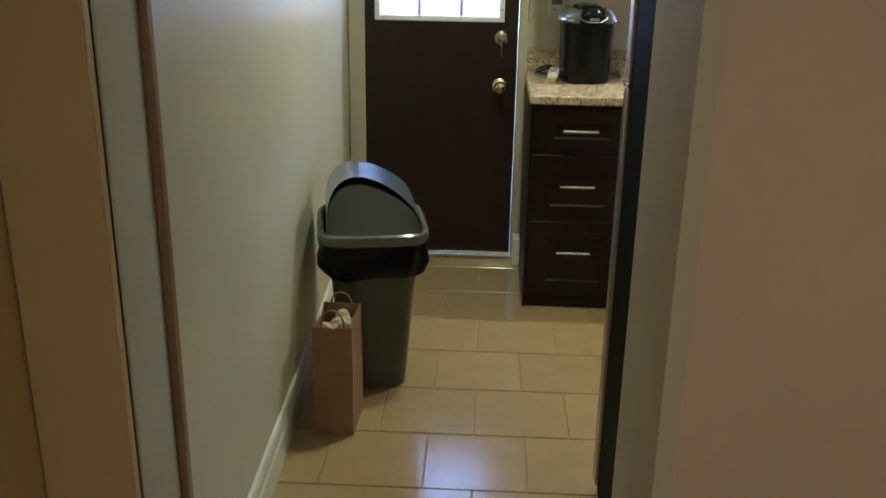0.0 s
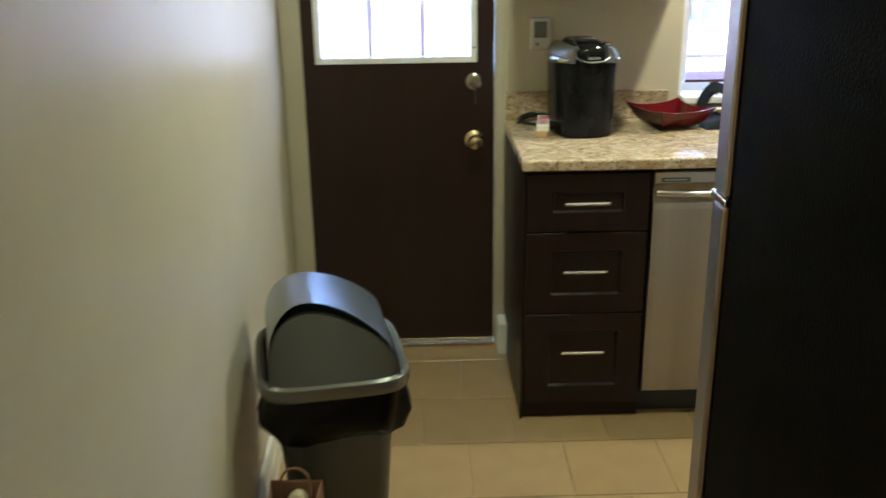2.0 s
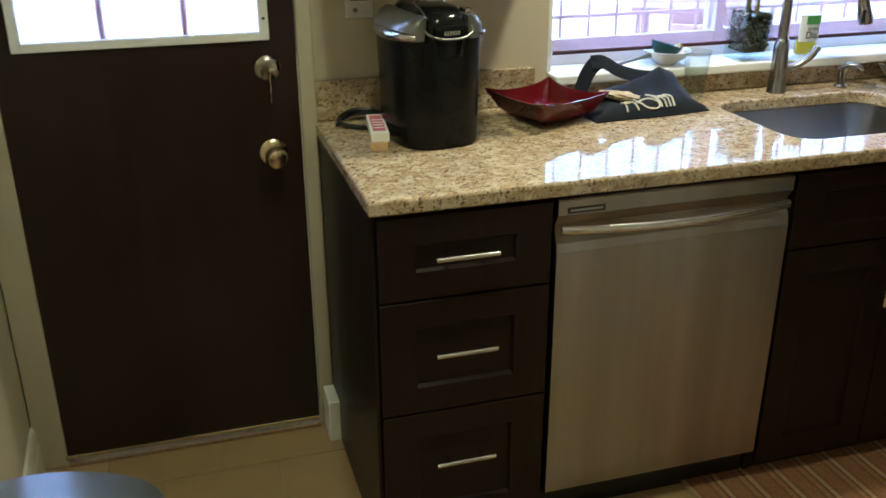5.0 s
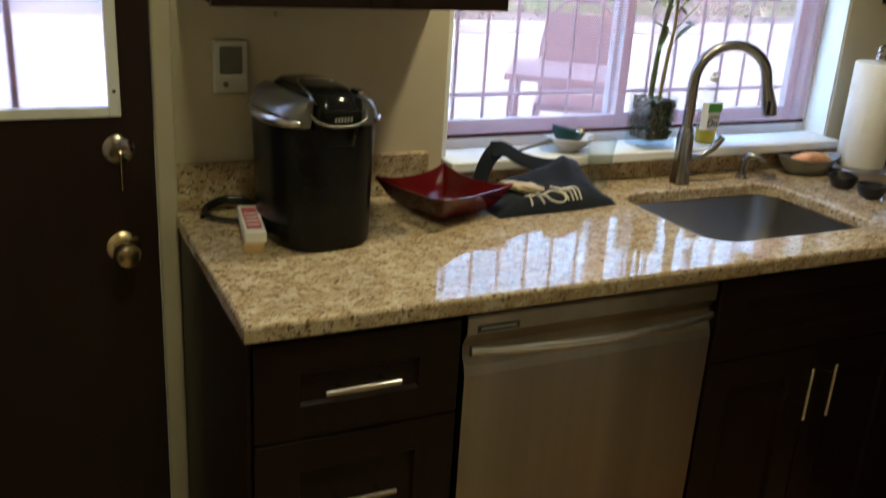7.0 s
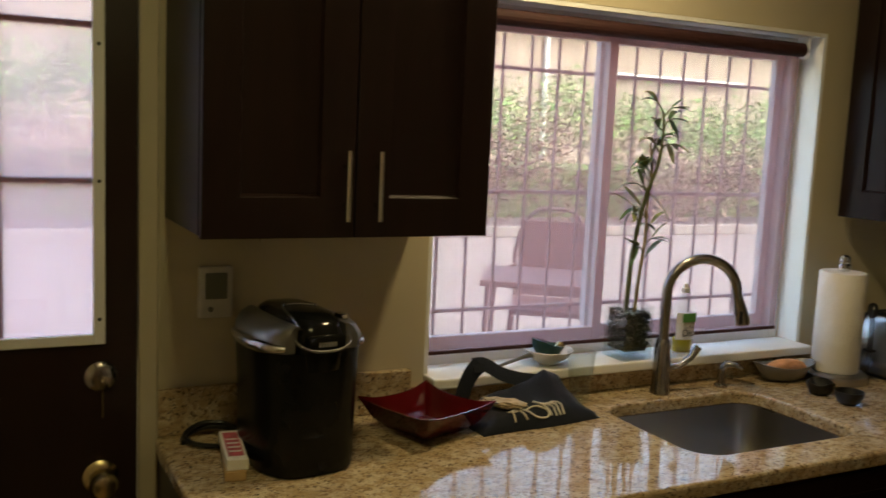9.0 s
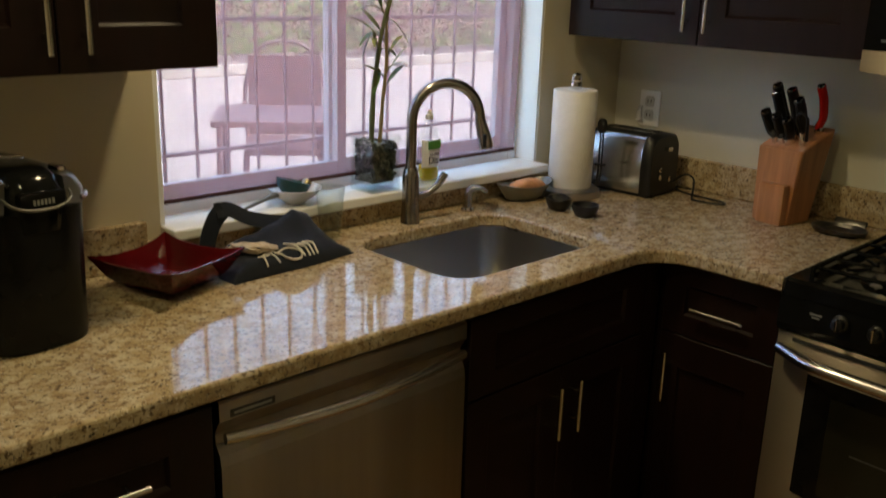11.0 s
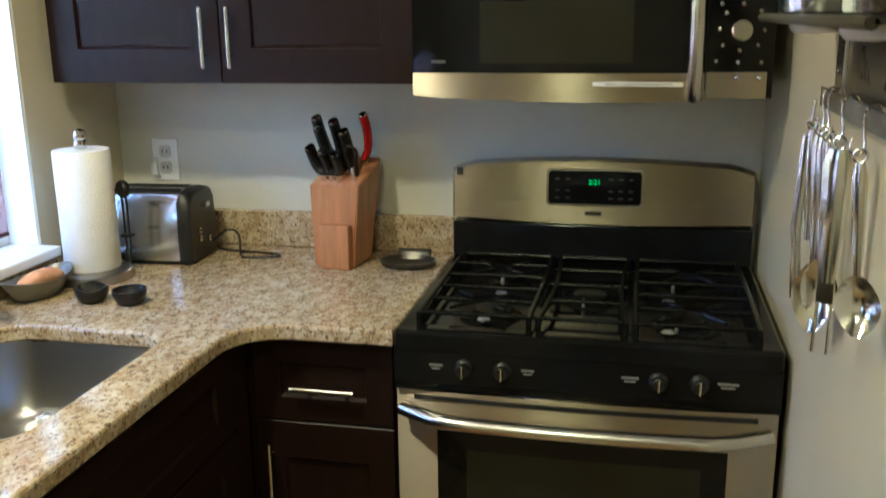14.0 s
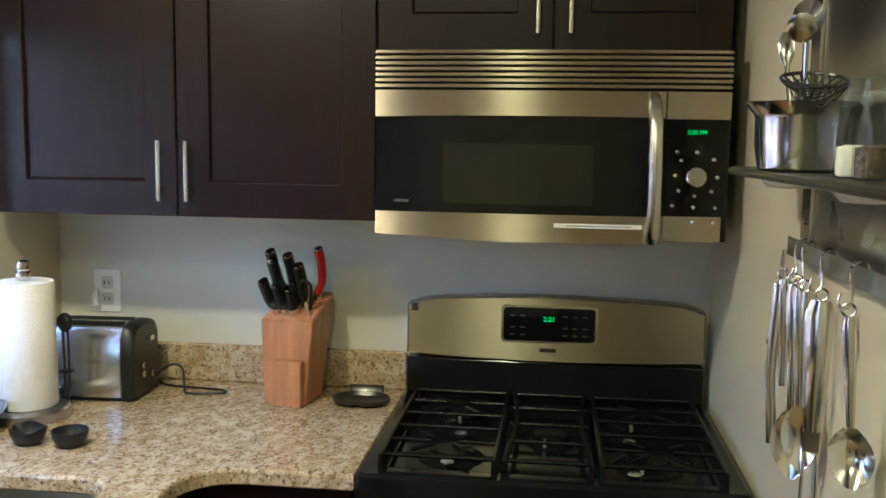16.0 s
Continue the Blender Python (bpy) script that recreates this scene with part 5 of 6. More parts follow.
part("chrome_trim", tube(smooth_path([(-0.067, -0.128, 0.292), (-0.060, -0.146, 0.281), (-0.032, -0.157, 0.272), (0, -0.159, 0.270), (0.032, -0.157, 0.272), (0.060, -0.146, 0.281), (0.067, -0.128, 0.292)], 5), 0.0028, 8), SHOULDER, cm, smooth=True, local=True)
for i in range(6):
    part("badge_bar", box(-0.022 + i * 0.0075, -0.0175 + i * 0.0075, -0.1575, -0.1555, 0.279, 0.288), MARK, cm, local=True)
part("side_button", box(0.062, 0.082, -0.100, -0.060, 0.316, 0.330, 0.005), CHROME, cm, local=True)

bx = thing("small_card_box", 1.116, 3.785, 0.915, "two stacked small cardboard boxes with pink print", "box", rz=-11)
part("lower_box", box(-0.021, 0.021, -0.095, 0.085, 0.0005, 0.020, 0.0015), GOLDBOX, bx, "tan card", local=True)
ub = part("upper_box", moved(box(-0.021, 0.021, -0.088, 0.090, 0.0205, 0.042, 0.0015), Matrix.Rotation(radians(3), 4, "Z")), PAPER, bx, "white card with pink print", local=True)
part("printed_panel", moved(box(-0.015, 0.015, -0.066, 0.074, 0.0422, 0.0428), Matrix.Rotation(radians(3), 4, "Z")), PINKBOX, ub, local=True)
for i in range(4):
    part("print_bar", moved(box(-0.012, 0.012, -0.045 + i * 0.024, -0.037 + i * 0.024, 0.0429, 0.0433), Matrix.Rotation(radians(3), 4, "Z")), PAPER, ub, local=True)
crd = smooth_path([(1.045, 3.93, 0.921), (1.055, 3.965, 0.922), (1.10, 3.975, 0.935), (1.15, 3.95, 0.935), (1.165, 3.915, 0.921), (1.12, 3.885, 0.921), (1.065, 3.90, 0.926), (1.05, 3.94, 0.934), (1.09, 3.97, 0.946), (1.14, 3.965, 0.944), (1.165, 3.93, 0.934)], 6)
alone("power_cord", tube(crd, 0.0055, 8), BLACKP, 1.10, 3.93, 0.9155, "coiled black power cord behind the coffee maker", "cord", smooth=True)

# ---- red bowl ----
rb = thing("square_bowl", 1.580, 3.842, 0.915, "glossy dark red square bowl with pointed corners", "bowl", rz=20)
rings = []
for h, z, corner in ((0.050, 0.0, 0.0), (0.066, 0.005, 0.0), (0.092, 0.026, 0.003), (0.116, 0.060, 0.010), (0.120, 0.066, 0.013), (0.115, 0.066, 0.013), (0.088, 0.033, 0.004), (0.060, 0.013, 0.0), (0.01, 0.010, 0.0)):
    ring = []
    for k in range(40):
        s, u = k // 10, (k % 10) / 10 * 2 - 1
        a, b = ((u, -1), (1, u), (-u, 1), (-1, -u))[s]
        far = (abs(a * b)) ** 3
        pull = 1 - 0.10 * (1 - max(0, abs(u)) ** 2)
        ring.append((h * a * pull, h * b * pull, 0.0006 + z + corner * far))
    rings.append(ring)
rb.scale = (0.95, 0.95, 1.0)
part("bowl", loft(rings), REDL, rb, smooth=True, local=True)
alone("coin_dish_bits", lathe([(0.016, 0), (0.018, 0.004), (0.010, 0.007)], 1.588, 3.822, 0.9265, 14), TAN, 1.588, 3.822, 0.9265, "small tan trinkets lying in a red bowl", "trinkets")

# ---- folded bag ----
fb = thing("tote_bag", 1.86, 3.80, 0.915, "folded navy cloth bag with cream looped lettering", "bag")


def cloth(pts_fn, nu, nv, thick):
    """A soft slab over a (u, v) sheet."""
    bm = bmesh.new()
    T, B = [], []
    for i in range(nu + 1):
        rt, rb2 = [], []
        for j in range(nv + 1):
            u, v = i / nu, j / nv
            p, hgt = pts_fn(u, v)
            e = min(1.0, 6.0 * min(u, 1 - u, v, 1 - v)) ** 0.5
            n = noise.noise(Vector((p[0] * 22, p[1] * 22, 3.1))) * 0.007 * e
            rt.append(bm.verts.new((p[0], p[1], 0.9165 + max(0.002, (hgt + n) * e + 0.002))))
            rb2.append(bm.verts.new((p[0], p[1], 0.9160)))
        T.append(rt)
        B.append(rb2)
    for i in range(nu):
        for j in range(nv):
            bm.faces.new((T[i][j], T[i + 1][j], T[i + 1][j + 1], T[i][j + 1]))
            bm.faces.new((B[i][j], B[i][j + 1], B[i + 1][j + 1], B[i + 1][j]))
    for i in range(nu):
        bm.faces.new((T[i][0], B[i][0], B[i + 1][0], T[i + 1][0]))
        bm.faces.new((T[i][nv], T[i + 1][nv], B[i + 1][nv], B[i][nv]))
    for j in range(nv):
        bm.faces.new((T[0][j], T[0][j + 1], B[0][j + 1], B[0][j]))
        bm.faces.new((T[nu][j], B[nu][j], B[nu][j + 1], T[nu][j + 1]))
    bmesh.ops.recalc_face_normals(bm, faces=bm.faces)
    return bm


def bag_sheet(u, v):
    x = 1.686 + 0.348 * u + 0.012 * v * (1 - u) + 0.004 * math.sin(6 * v + 2.0)
    y = 3.758 + 0.028 * u + 0.150 * v + 0.004 * math.sin(7 * u + 0.5)
    ridge = 0.034 + 0.026 * min(1.0, u / 0.4) + 0.040 * max(0.0, 1 - abs(u - 0.70) / 0.30)
    h = 0.026 + (ridge - 0.026) * min(1.0, v / 0.82) + 0.003 * math.sin(9 * v + 3 * u)
    return (x, y), h


def bag_height(u, v):
    (x, y), h = bag_sheet(u, v)
    e = min(1.0, 6.0 * min(u, 1 - u, v, 1 - v)) ** 0.5 if min(u, 1 - u, v, 1 - v) > 0 else 0.0
    n = noise.noise(Vector((x * 22, y * 22, 3.1))) * 0.007 * e
    return (x, y, 0.9165 + max(0.002, (h + n) * e + 0.002))


def ribbon(points, half, facing, thick=0.003):
    """A flat band along points, its face turned towards a direction."""
    bm = bmesh.new()
    pts, f = [Vector(p) for p in points], Vector(facing).normalized()
    rows = []
    for k, p in enumerate(pts):
        d = (pts[min(k + 1, len(pts) - 1)] - pts[max(k - 1, 0)]).normalized()
        w = d.cross(f).normalized() * half
        rows.append([bm.verts.new(p + w * a + f * (thick * 0.5 * b)) for a, b in ((-1, 0.3), (-0.6, 1), (0.6, 1), (1, 0.3), (1, -0.3), (0.6, -1), (-0.6, -1), (-1, -0.3))])
    for A, B in zip(rows, rows[1:]):
        for k in range(8):
            bm.faces.new((A[k], A[(k + 1) % 8], B[(k + 1) % 8], B[k]))
    bm.faces.new(rows[0][::-1])
    bm.faces.new(rows[-1])
    bmesh.ops.recalc_face_normals(bm, faces=bm.faces)
    return bm


part("body", cloth(bag_sheet, 30, 18, 0.04), NAVY, fb, smooth=True)
limb = smooth_path([(1.705, 3.905, 0.945), (1.716, 3.912, 0.985), (1.738, 3.918, 1.022), (1.762, 3.922, 1.042)], 6)
part("strap", ribbon(limb, 0.021, (0.15, -1, 0.45)), NAVY, fb, "navy shoulder strap", smooth=True)
limb = smooth_path([(1.742, 3.922, 1.040), (1.778, 3.921, 1.038), (1.825, 3.915, 1.012), (1.885, 3.902, 0.996), (1.940, 3.888, 0.992)], 6)
part("strap", ribbon(limb, 0.019, (0.15, -1, 0.6)), NAVY, fb, "navy shoulder strap", smooth=True)
paths = [[(0.47, 0.02), (0.49, 0.16), (0.54, 0.17), (0.56, 0.03)], [(0.46, 0.16), (0.51, 0.13), (0.56, 0.18), (0.62, 0.24)], [(0.58, 0.17), (0.62, 0.05), (0.70, 0.03), (0.73, 0.08), (0.66, 0.17), (0.59, 0.15)], [(0.68, 0.25), (0.73, 0.16), (0.745, 0.04)],
         [(0.72, 0.20), (0.77, 0.14), (0.78, 0.03)], [(0.76, 0.19), (0.80, 0.13), (0.81, 0.03)], [(0.79, 0.18), (0.835, 0.12), (0.84, 0.03)]]
for pp in paths:
    part("lettering", tube([Vector(bag_height(min(1, max(0, q.x * 1.1 - 0.25)), min(1, max(0, 0.02 + q.y * 1.5)))) + Vector((0, -0.003, 0.0015)) for q in smooth_path([(a, b, 0) for a, b in pp], 7)], 0.0023, 6), CREAMT, fb, "cream looped lettering", smooth=True)
tis = bmesh.new()
bmesh.ops.create_icosphere(tis, subdivisions=3, radius=1.0)
for v in tis.verts:
    n = 1 + 0.5 * noise.noise(v.co * 2.3) + 0.25 * noise.noise(v.co * 6.1)
    v.co = Vector((v.co.x * 0.052 * n, v.co.y * 0.026 * n, v.co.z * 0.011 * n))
bmesh.ops.transform(tis, matrix=Matrix.Translation((1.785, 3.832, 0.967)) @ Matrix.Rotation(radians(8), 4, "Y") @ Matrix.Rotation(radians(-12), 4, "Z"), verts=tis.verts)
alone("crumpled_paper", tis, TAN, 1.79, 3.792, 0.962, "crumpled tan paper lying on a folded bag", "paper")

# ---- sill things ----
SZ = WZ0 + 0.0135
gl = thing("drinking_glass", 2.072, 3.93, 0.915, "clear flared drinking glass on the worktop", "glass")
part("vessel", lathe([(0.024, 0.0), (0.026, 0.002), (0.038, 0.135), (0.0365, 0.135), (0.0245, 0.008), (0.002, 0.007)], 2.072, 3.93, 0.9155, 28), CLEAR, gl, smooth=True)
b1 = thing("bowl_stack", 2.045, 4.035, SZ, "stacked small bowls, white below and teal above, on the sill", "bowls")
part("lower_bowl", lathe([(0.024, 0), (0.026, 0.004), (0.048, 0.020), (0.062, 0.040), (0.0605, 0.041), (0.046, 0.023), (0.020, 0.008), (0.002, 0.007)], 2.028, 4.022, SZ + 0.0005, 28, sx=1.12, sy=1.12), CERAM, b1, "speckled white bowl", smooth=True)
part("upper_bowl", moved(lathe([(0.020, 0), (0.022, 0.003), (0.040, 0.020), (0.046, 0.040), (0.0445, 0.041), (0.036, 0.022), (0.015, 0.006), (0.002, 0.005)], 0, 0, 0, 28), Matrix.Translation((2.012, 4.018, SZ + 0.020)) @ Matrix.Rotation(radians(16), 4, "Y")), TEAL, b1, "tilted dark teal bowl", smooth=True)
part("spoon", moved(lathe([(0.010, 0), (0.014, 0.010), (0.012, 0.022)], n=14), Matrix.Translation((2.050, 4.012, SZ + 0.038)) @ Matrix.Rotation(radians(40), 4, "Y")), BRASS, b1, "brass lid", smooth=True)
bl = thing("sink_brush", 1.90, 3.985, SZ, "long-handled dish brush lying on the sill", "brush")
part("handle", tube([(1.795, 3.978, SZ + 0.012), (1.85, 3.985, SZ + 0.014), (1.93, 4.005, SZ + 0.026), (1.97, 4.012, SZ + 0.032)], 0.007, 10, radii=[0.005, 0.004, 0.005, 0.009]), GREYC, bl, "thin grey handle", smooth=True)
part("head", moved(lathe([(0.011, -0.004), (0.014, 0.0), (0.011, 0.004)], n=16), Matrix.Translation((1.785, 3.977, SZ + 0.015)) @ Matrix.Rotation(radians(80), 4, "Y")), GREYP, bl, "dark round head", smooth=True)

vs = thing("bamboo_plant", 2.292, 4.018, SZ, "tall lucky bamboo in a square glass vase of dark pebbles", "plant")
VX, VY = 2.292, 4.018
h_ = 0.050
rings = [[(VX + a, VY + b, SZ + z) for a, b in (rounded(-h, h, -h, h, 0.006, 3))] for h, z in ((h_, 0.0005), (h_, 0.150), (h_ - 0.003, 0.150), (h_ - 0.003, 0.022), (h_ - 0.006, 0.020))]
part("vase", loft(rings), CLEAR, vs, "square clear glass vase")
rnd = random.Random(11)
pb = bmesh.new()
for i in range(420):
    a = bmesh.ops.create_icosphere(pb, subdivisions=1, radius=0.0068 * rnd.uniform(0.7, 1.2))
    edge = rnd.random() < 0.7
    px, py = rnd.uniform(-0.038, 0.038), rnd.uniform(-0.038, 0.038)
    if edge:
        if rnd.random() < 0.5:
            px = math.copysign(0.0385, px)
        else:
            py = math.copysign(0.0385, py)
    bmesh.ops.translate(pb, vec=(VX + px, VY + py, SZ + 0.030 + rnd.random() * 0.104), verts=a["verts"])
core = box(VX - 0.035, VX + 0.035, VY - 0.035, VY + 0.035, SZ + 0.024, SZ + 0.128, bm=pb)
part("pebbles", pb, PEBBLE, vs, "dark mixed pebbles", smooth=True, kind="stuff")


def leaf_mesh(bm, base, tip, width, droop):
    base, tip = Vector(base), Vector(tip)
    d = tip - base
    side = d.cross(Vector((0, 0, 1)))
    side = side.normalized() if side.length > 1e-4 else Vector((1, 0, 0))
    n = 6
    rows = []
    for k in range(n + 1):
        t = k / n
        c = base + d * t + Vector((0, 0, -droop * t * t))
        w = width * math.sin(math.pi * min(0.98, 0.12 + 0.86 * t)) * (1.0 if t < 0.98 else 0.1)
        rows.append((bm.verts.new(c - side * w + Vector((0, 0, w * 0.4))), bm.verts.new(c), bm.verts.new(c + side * w + Vector((0, 0, w * 0.4)))))
    for a, b in zip(rows, rows[1:]):
        bm.faces.new((a[0], a[1], b[1], b[0]))
        bm.faces.new((a[1], a[2], b[2], b[1]))


stalks = (([(VX - 0.016, VY, SZ + 0.09), (VX - 0.010, VY, SZ + 0.25), (VX + 0.002, VY - 0.004, SZ + 0.36), (VX + 0.022, VY - 0.004, SZ + 0.45), (VX + 0.055, VY - 0.006, SZ + 0.54), (VX + 0.068, VY - 0.006, SZ + 0.63), (VX + 0.060, VY - 0.006, SZ + 0.69)], 0.0075, 0.30),
          ([(VX + 0.016, VY + 0.004, SZ + 0.09), (VX + 0.026, VY + 0.004, SZ + 0.23), (VX + 0.036, VY + 0.002, SZ + 0.33), (VX + 0.034, VY, SZ + 0.44), (VX + 0.042, VY, SZ + 0.53), (VX + 0.030, VY, SZ + 0.60)], 0.0058, 0.22))
for pts, r, first in stalks:
    sp = smooth_path(pts, 6)
    rad = [r * (1 - 0.55 * k / (len(sp) - 1)) * (1.18 if k % 4 == 0 else 1.0) for k in range(len(sp))]
    part("stalk", tube(sp, r, 10, radii=rad), STEM if r > 0.007 else TANSTEM, vs, "ringed bamboo stalk", smooth=True)
    nodes_ = 13
    for i in range(nodes_):
        q = first + (1.0 - first) * (i + rnd.uniform(0.1, 0.9)) / nodes_
        c = sp[min(len(sp) - 1, int(len(sp) * q))]
        a0 = rnd.choice((0.0, math.pi)) + rnd.uniform(-0.7, 0.7)
        twig = c + Vector((math.cos(a0) * 0.022, math.sin(a0) * 0.012, rnd.uniform(0.012, 0.034)))
        part("twig", tube([c, (c + twig) / 2 + Vector((0, 0, 0.003)), twig], 0.0022, 6), STEM, vs, smooth=True)
        for j in range(rnd.choice((1, 2, 2, 3))):
            a = a0 + rnd.uniform(-0.9, 0.9)
            ln = rnd.uniform(0.045, 0.105)
            up = rnd.choice((-0.035, 0.01, 0.03, 0.05, 0.06))
            lm = bmesh.new()
            leaf_mesh(lm, twig, twig + Vector((math.cos(a) * ln * 0.75, math.sin(a) * ln * 0.5, up)), rnd.uniform(0.006, 0.0125), rnd.uniform(0.0, 0.05))
            part("leaf", lm, YLEAF if rnd.random() < 0.4 else LEAF, vs, smooth=True)

bt = thing("dish_soap_bottle", 2.497, 4.025, SZ, "clear dish soap bottle with yellow liquid and a green label", "bottle")
BX, BY = 2.497, 4.025
part("bottle", lathe([(0.030, 0.0005), (0.033, 0.006), (0.033, 0.11), (0.030, 0.138), (0.020, 0.158), (0.010, 0.168), (0.010, 0.176)], BX, BY, SZ, 28, sx=1.1, sy=0.7), CLEAR, bt, "clear plastic bottle", smooth=True)
part("liquid", lathe([(0.0285, 0.003), (0.0305, 0.008), (0.0305, 0.042)], BX, BY, SZ, 28, sx=1.1, sy=0.7), SOAPY, bt, "yellow soap", smooth=True)
part("cap", lathe([(0.012, 0.176), (0.012, 0.188), (0.007, 0.192), (0.006, 0.202)], BX, BY, SZ, 18), CERAM, bt, "white push cap", smooth=True)
lab = part("label", loft([[(BX + 0.0372 * math.cos(a) * 1.0, BY + 0.0238 * math.sin(a), SZ + z) for a in [math.pi * (1.12 + 0.76 * k / 14) for k in range(15)]] + [(BX + 0.0362 * math.cos(a), BY + 0.0228 * math.sin(a), SZ + z) for a in [math.pi * (1.88 - 0.76 * k / 14) for k in range(15)]] for z in (0.040, 0.118)]), PAPER, bt, "white label with a green top")
part("label_panel", moved(box(-0.024, 0.024, -0.001, 0.001, 0.092, 0.117, 0.0005), Matrix.Translation((BX, BY - 0.0245, SZ))), GREENLAB, lab)
part("words", text_mesh("ULTRA", 0.012, Matrix.Translation((BX, BY - 0.0262, SZ + 0.078)) @ FACE_Y), DARKMARK, lab)
part("words", text_mesh("Dis", 0.030, Matrix.Translation((BX - 0.004, BY - 0.0262, SZ + 0.060)) @ FACE_Y), NAVY, lab)

# ---- knife block and spoon rest ----
kb = thing("knife_block", 3.225, 3.285, 0.915, "slanted wooden knife block full of black-handled knives", "knife block", rz=-8)
# local: -x faces the room, the block leans back towards -x at its top front
sideprof = [(-0.055, 0.0), (0.060, 0.0), (0.105, 0.270), (-0.045, 0.213)]
b = loft([[(a, y, c + 0.0005) for a, c in sideprof] for y in (-0.060, 0.080)])
for v in b.verts:
    if v.co.z < 0.05:
        v.co.y = v.co.y * 0.80 + 0.004
es = [e for e in b.edges]
bmesh.ops.bevel(b, geom=es, offset=0.003, segments=2, affect="EDGES")
part("block", b, BAMBOO, kb, "oiled wooden block", local=True)
part("front_pad", box(-0.078, -0.052, -0.042, 0.040, 0.0006, 0.118, 0.003), BAMBOO, kb, "small wooden front block", local=True)
lean = Vector((-0.36, 0.0, 0.93)).normalized()


def knife(x, y, length, mat, r=0.0125, ring=False):
    length *= 1.2
    base = Vector((x, y, 0.213 + (x + 0.045) * 0.38))
    a = base + lean * 0.004
    side = Vector((0, 0.10 * (y - 0.01) / 0.05, 0))
    pts = [a - lean * 0.03, a + lean * 0.012, a + lean * length * 0.3 + side * 0.2, a + lean * length * 0.7 + side * 0.3 + Vector((-0.002, 0, 0)), a + lean * length + side * 0.3 + Vector((-0.008, 0, -0.002))]
    k = part("knife", tube(smooth_path(pts, 4), r, 10, flat=1.5, radii=None), mat, kb, "black riveted knife handle" if mat is BLACKP else "red knife handle", smooth=True, local=True)
    part("bolster", tube([a - lean * 0.004, a + lean * 0.014], r * 1.08, 10, flat=1.5), CHROME, k, "steel bolster", smooth=True, local=True)
    part("butt", tube([pts[-1], pts[-1] + lean * 0.004], r * 0.9, 10, flat=1.4), CHROME, k, local=True)
    return k


for x, y, ln in ((0.052, 0.048, 0.118), (0.050, 0.018, 0.112), (0.030, 0.040, 0.108), (0.030, -0.004, 0.098), (-0.004, 0.050, 0.072), (-0.004, 0.028, 0.066), (-0.006, 0.006, 0.060)):
    knife(x, y, ln, BLACKP)
knife(0.072, -0.030, 0.120, RED, 0.0105)
sc = part("scissors", tube(smooth_path([(0.015, -0.030, 0.235), (-0.005, -0.040, 0.275), (-0.020, -0.045, 0.305), (-0.030, -0.030, 0.318), (-0.026, -0.016, 0.300), (-0.008, -0.018, 0.270), (0.010, -0.022, 0.238)], 5), 0.0045, 8), BLACKP, kb, "black scissor handles", smooth=True, local=True)
part("blade", tube([(-0.010, -0.034, 0.222), (-0.022, -0.034, 0.262)], 0.006, 8, flat=0.3), CHROME, kb, "steel blade", local=True)

sr = thing("spoon_rest", 3.228, 3.118, 0.915, "dark metal twin spoon rest beside the range", "spoon rest")
rings = []
for sc_, z in ((0.70, 0.0006), (0.95, 0.008), (1.0, 0.018), (0.95, 0.018), (0.82, 0.008), (0.3, 0.006)):
    ring = []
    for k in range(48):
        a = 2 * math.pi * k / 48
        r = 0.052 * (1 + 0.28 * abs(math.sin(a)) ** 1.5) * (0.86 if abs(math.cos(a)) > 0.97 and math.cos(a) < 0 else 1)
        ring.append((3.215 + sc_ * r * 1.05 * math.cos(a), 3.115 + sc_ * r * 1.15 * math.sin(a), 0.9155 + z))
    rings.append(ring)
part("tray", loft(rings), DARKSHELF, sr, smooth=True)
part("back_tab", moved(box(-0.005, 0.005, -0.046, 0.046, 0.006, 0.034, 0.004), Matrix.Translation((3.275, 3.115, 0.9155)) @ Matrix.Rotation(radians(35), 4, "Y")), DARKSHELF, sr, smooth=True)

# ---- waste bin and paper bag ----
bn = thing("waste_bin", 0.438, 2.737, 0, "grey swing-top waste bin with a black liner", "waste bin", rz=10)
secs = ((0.0, 0.106, 0.142, 5), (0.006, 0.113, 0.150, 5), (0.30, 0.136, 0.170, 5), (0.545, 0.156, 0.190, 5))
part("body", loft([[(a, b, z + 0.0005) for a, b in superellipse(hx, hy, p, 48)] for z, hx, hy, p in secs]), GREYP, bn, "dark grey tapered bin", smooth=True, local=True)
ln_ = []
for z, gx in ((0.430, 0.164), (0.437, 0.174), (0.458, 0.182), (0.482, 0.185), (0.515, 0.183), (0.540, 0.179), (0.556, 0.176)):
    ring = []
    for k, (a, b) in enumerate(superellipse(gx, gx + 0.030, 5, 72)):
        w = 0.016 * noise.noise(Vector((a * 22, b * 22, z * 16))) * min(1.0, (0.556 - z) / 0.04)
        f = 1 + w / 0.17
        ring.append((a * f, b * f, z + (0.022 * noise.noise(Vector((a * 14, b * 14, 1.7))) if z < 0.46 else 0)))
    ln_.append(ring)
part("liner", loft(ln_, cap=False), LINER, bn, "black plastic liner folded over the rim", smooth=True, local=True)
rim = []
for o, z in ((0.166, 0.545), (0.186, 0.548), (0.190, 0.562), (0.187, 0.580), (0.178, 0.586), (0.168, 0.580), (0.164, 0.560)):
    rim.append([(a, b, z) for a, b in superellipse(o, o + 0.022, 5, 64)])
rimp = part("rim", loft(rim + [rim[0]], cap=False), RIMP, bn, "silver grey rim", smooth=True, local=True)
# swing dome: a half barrel along y with raised end plates
N = 22
rings = []
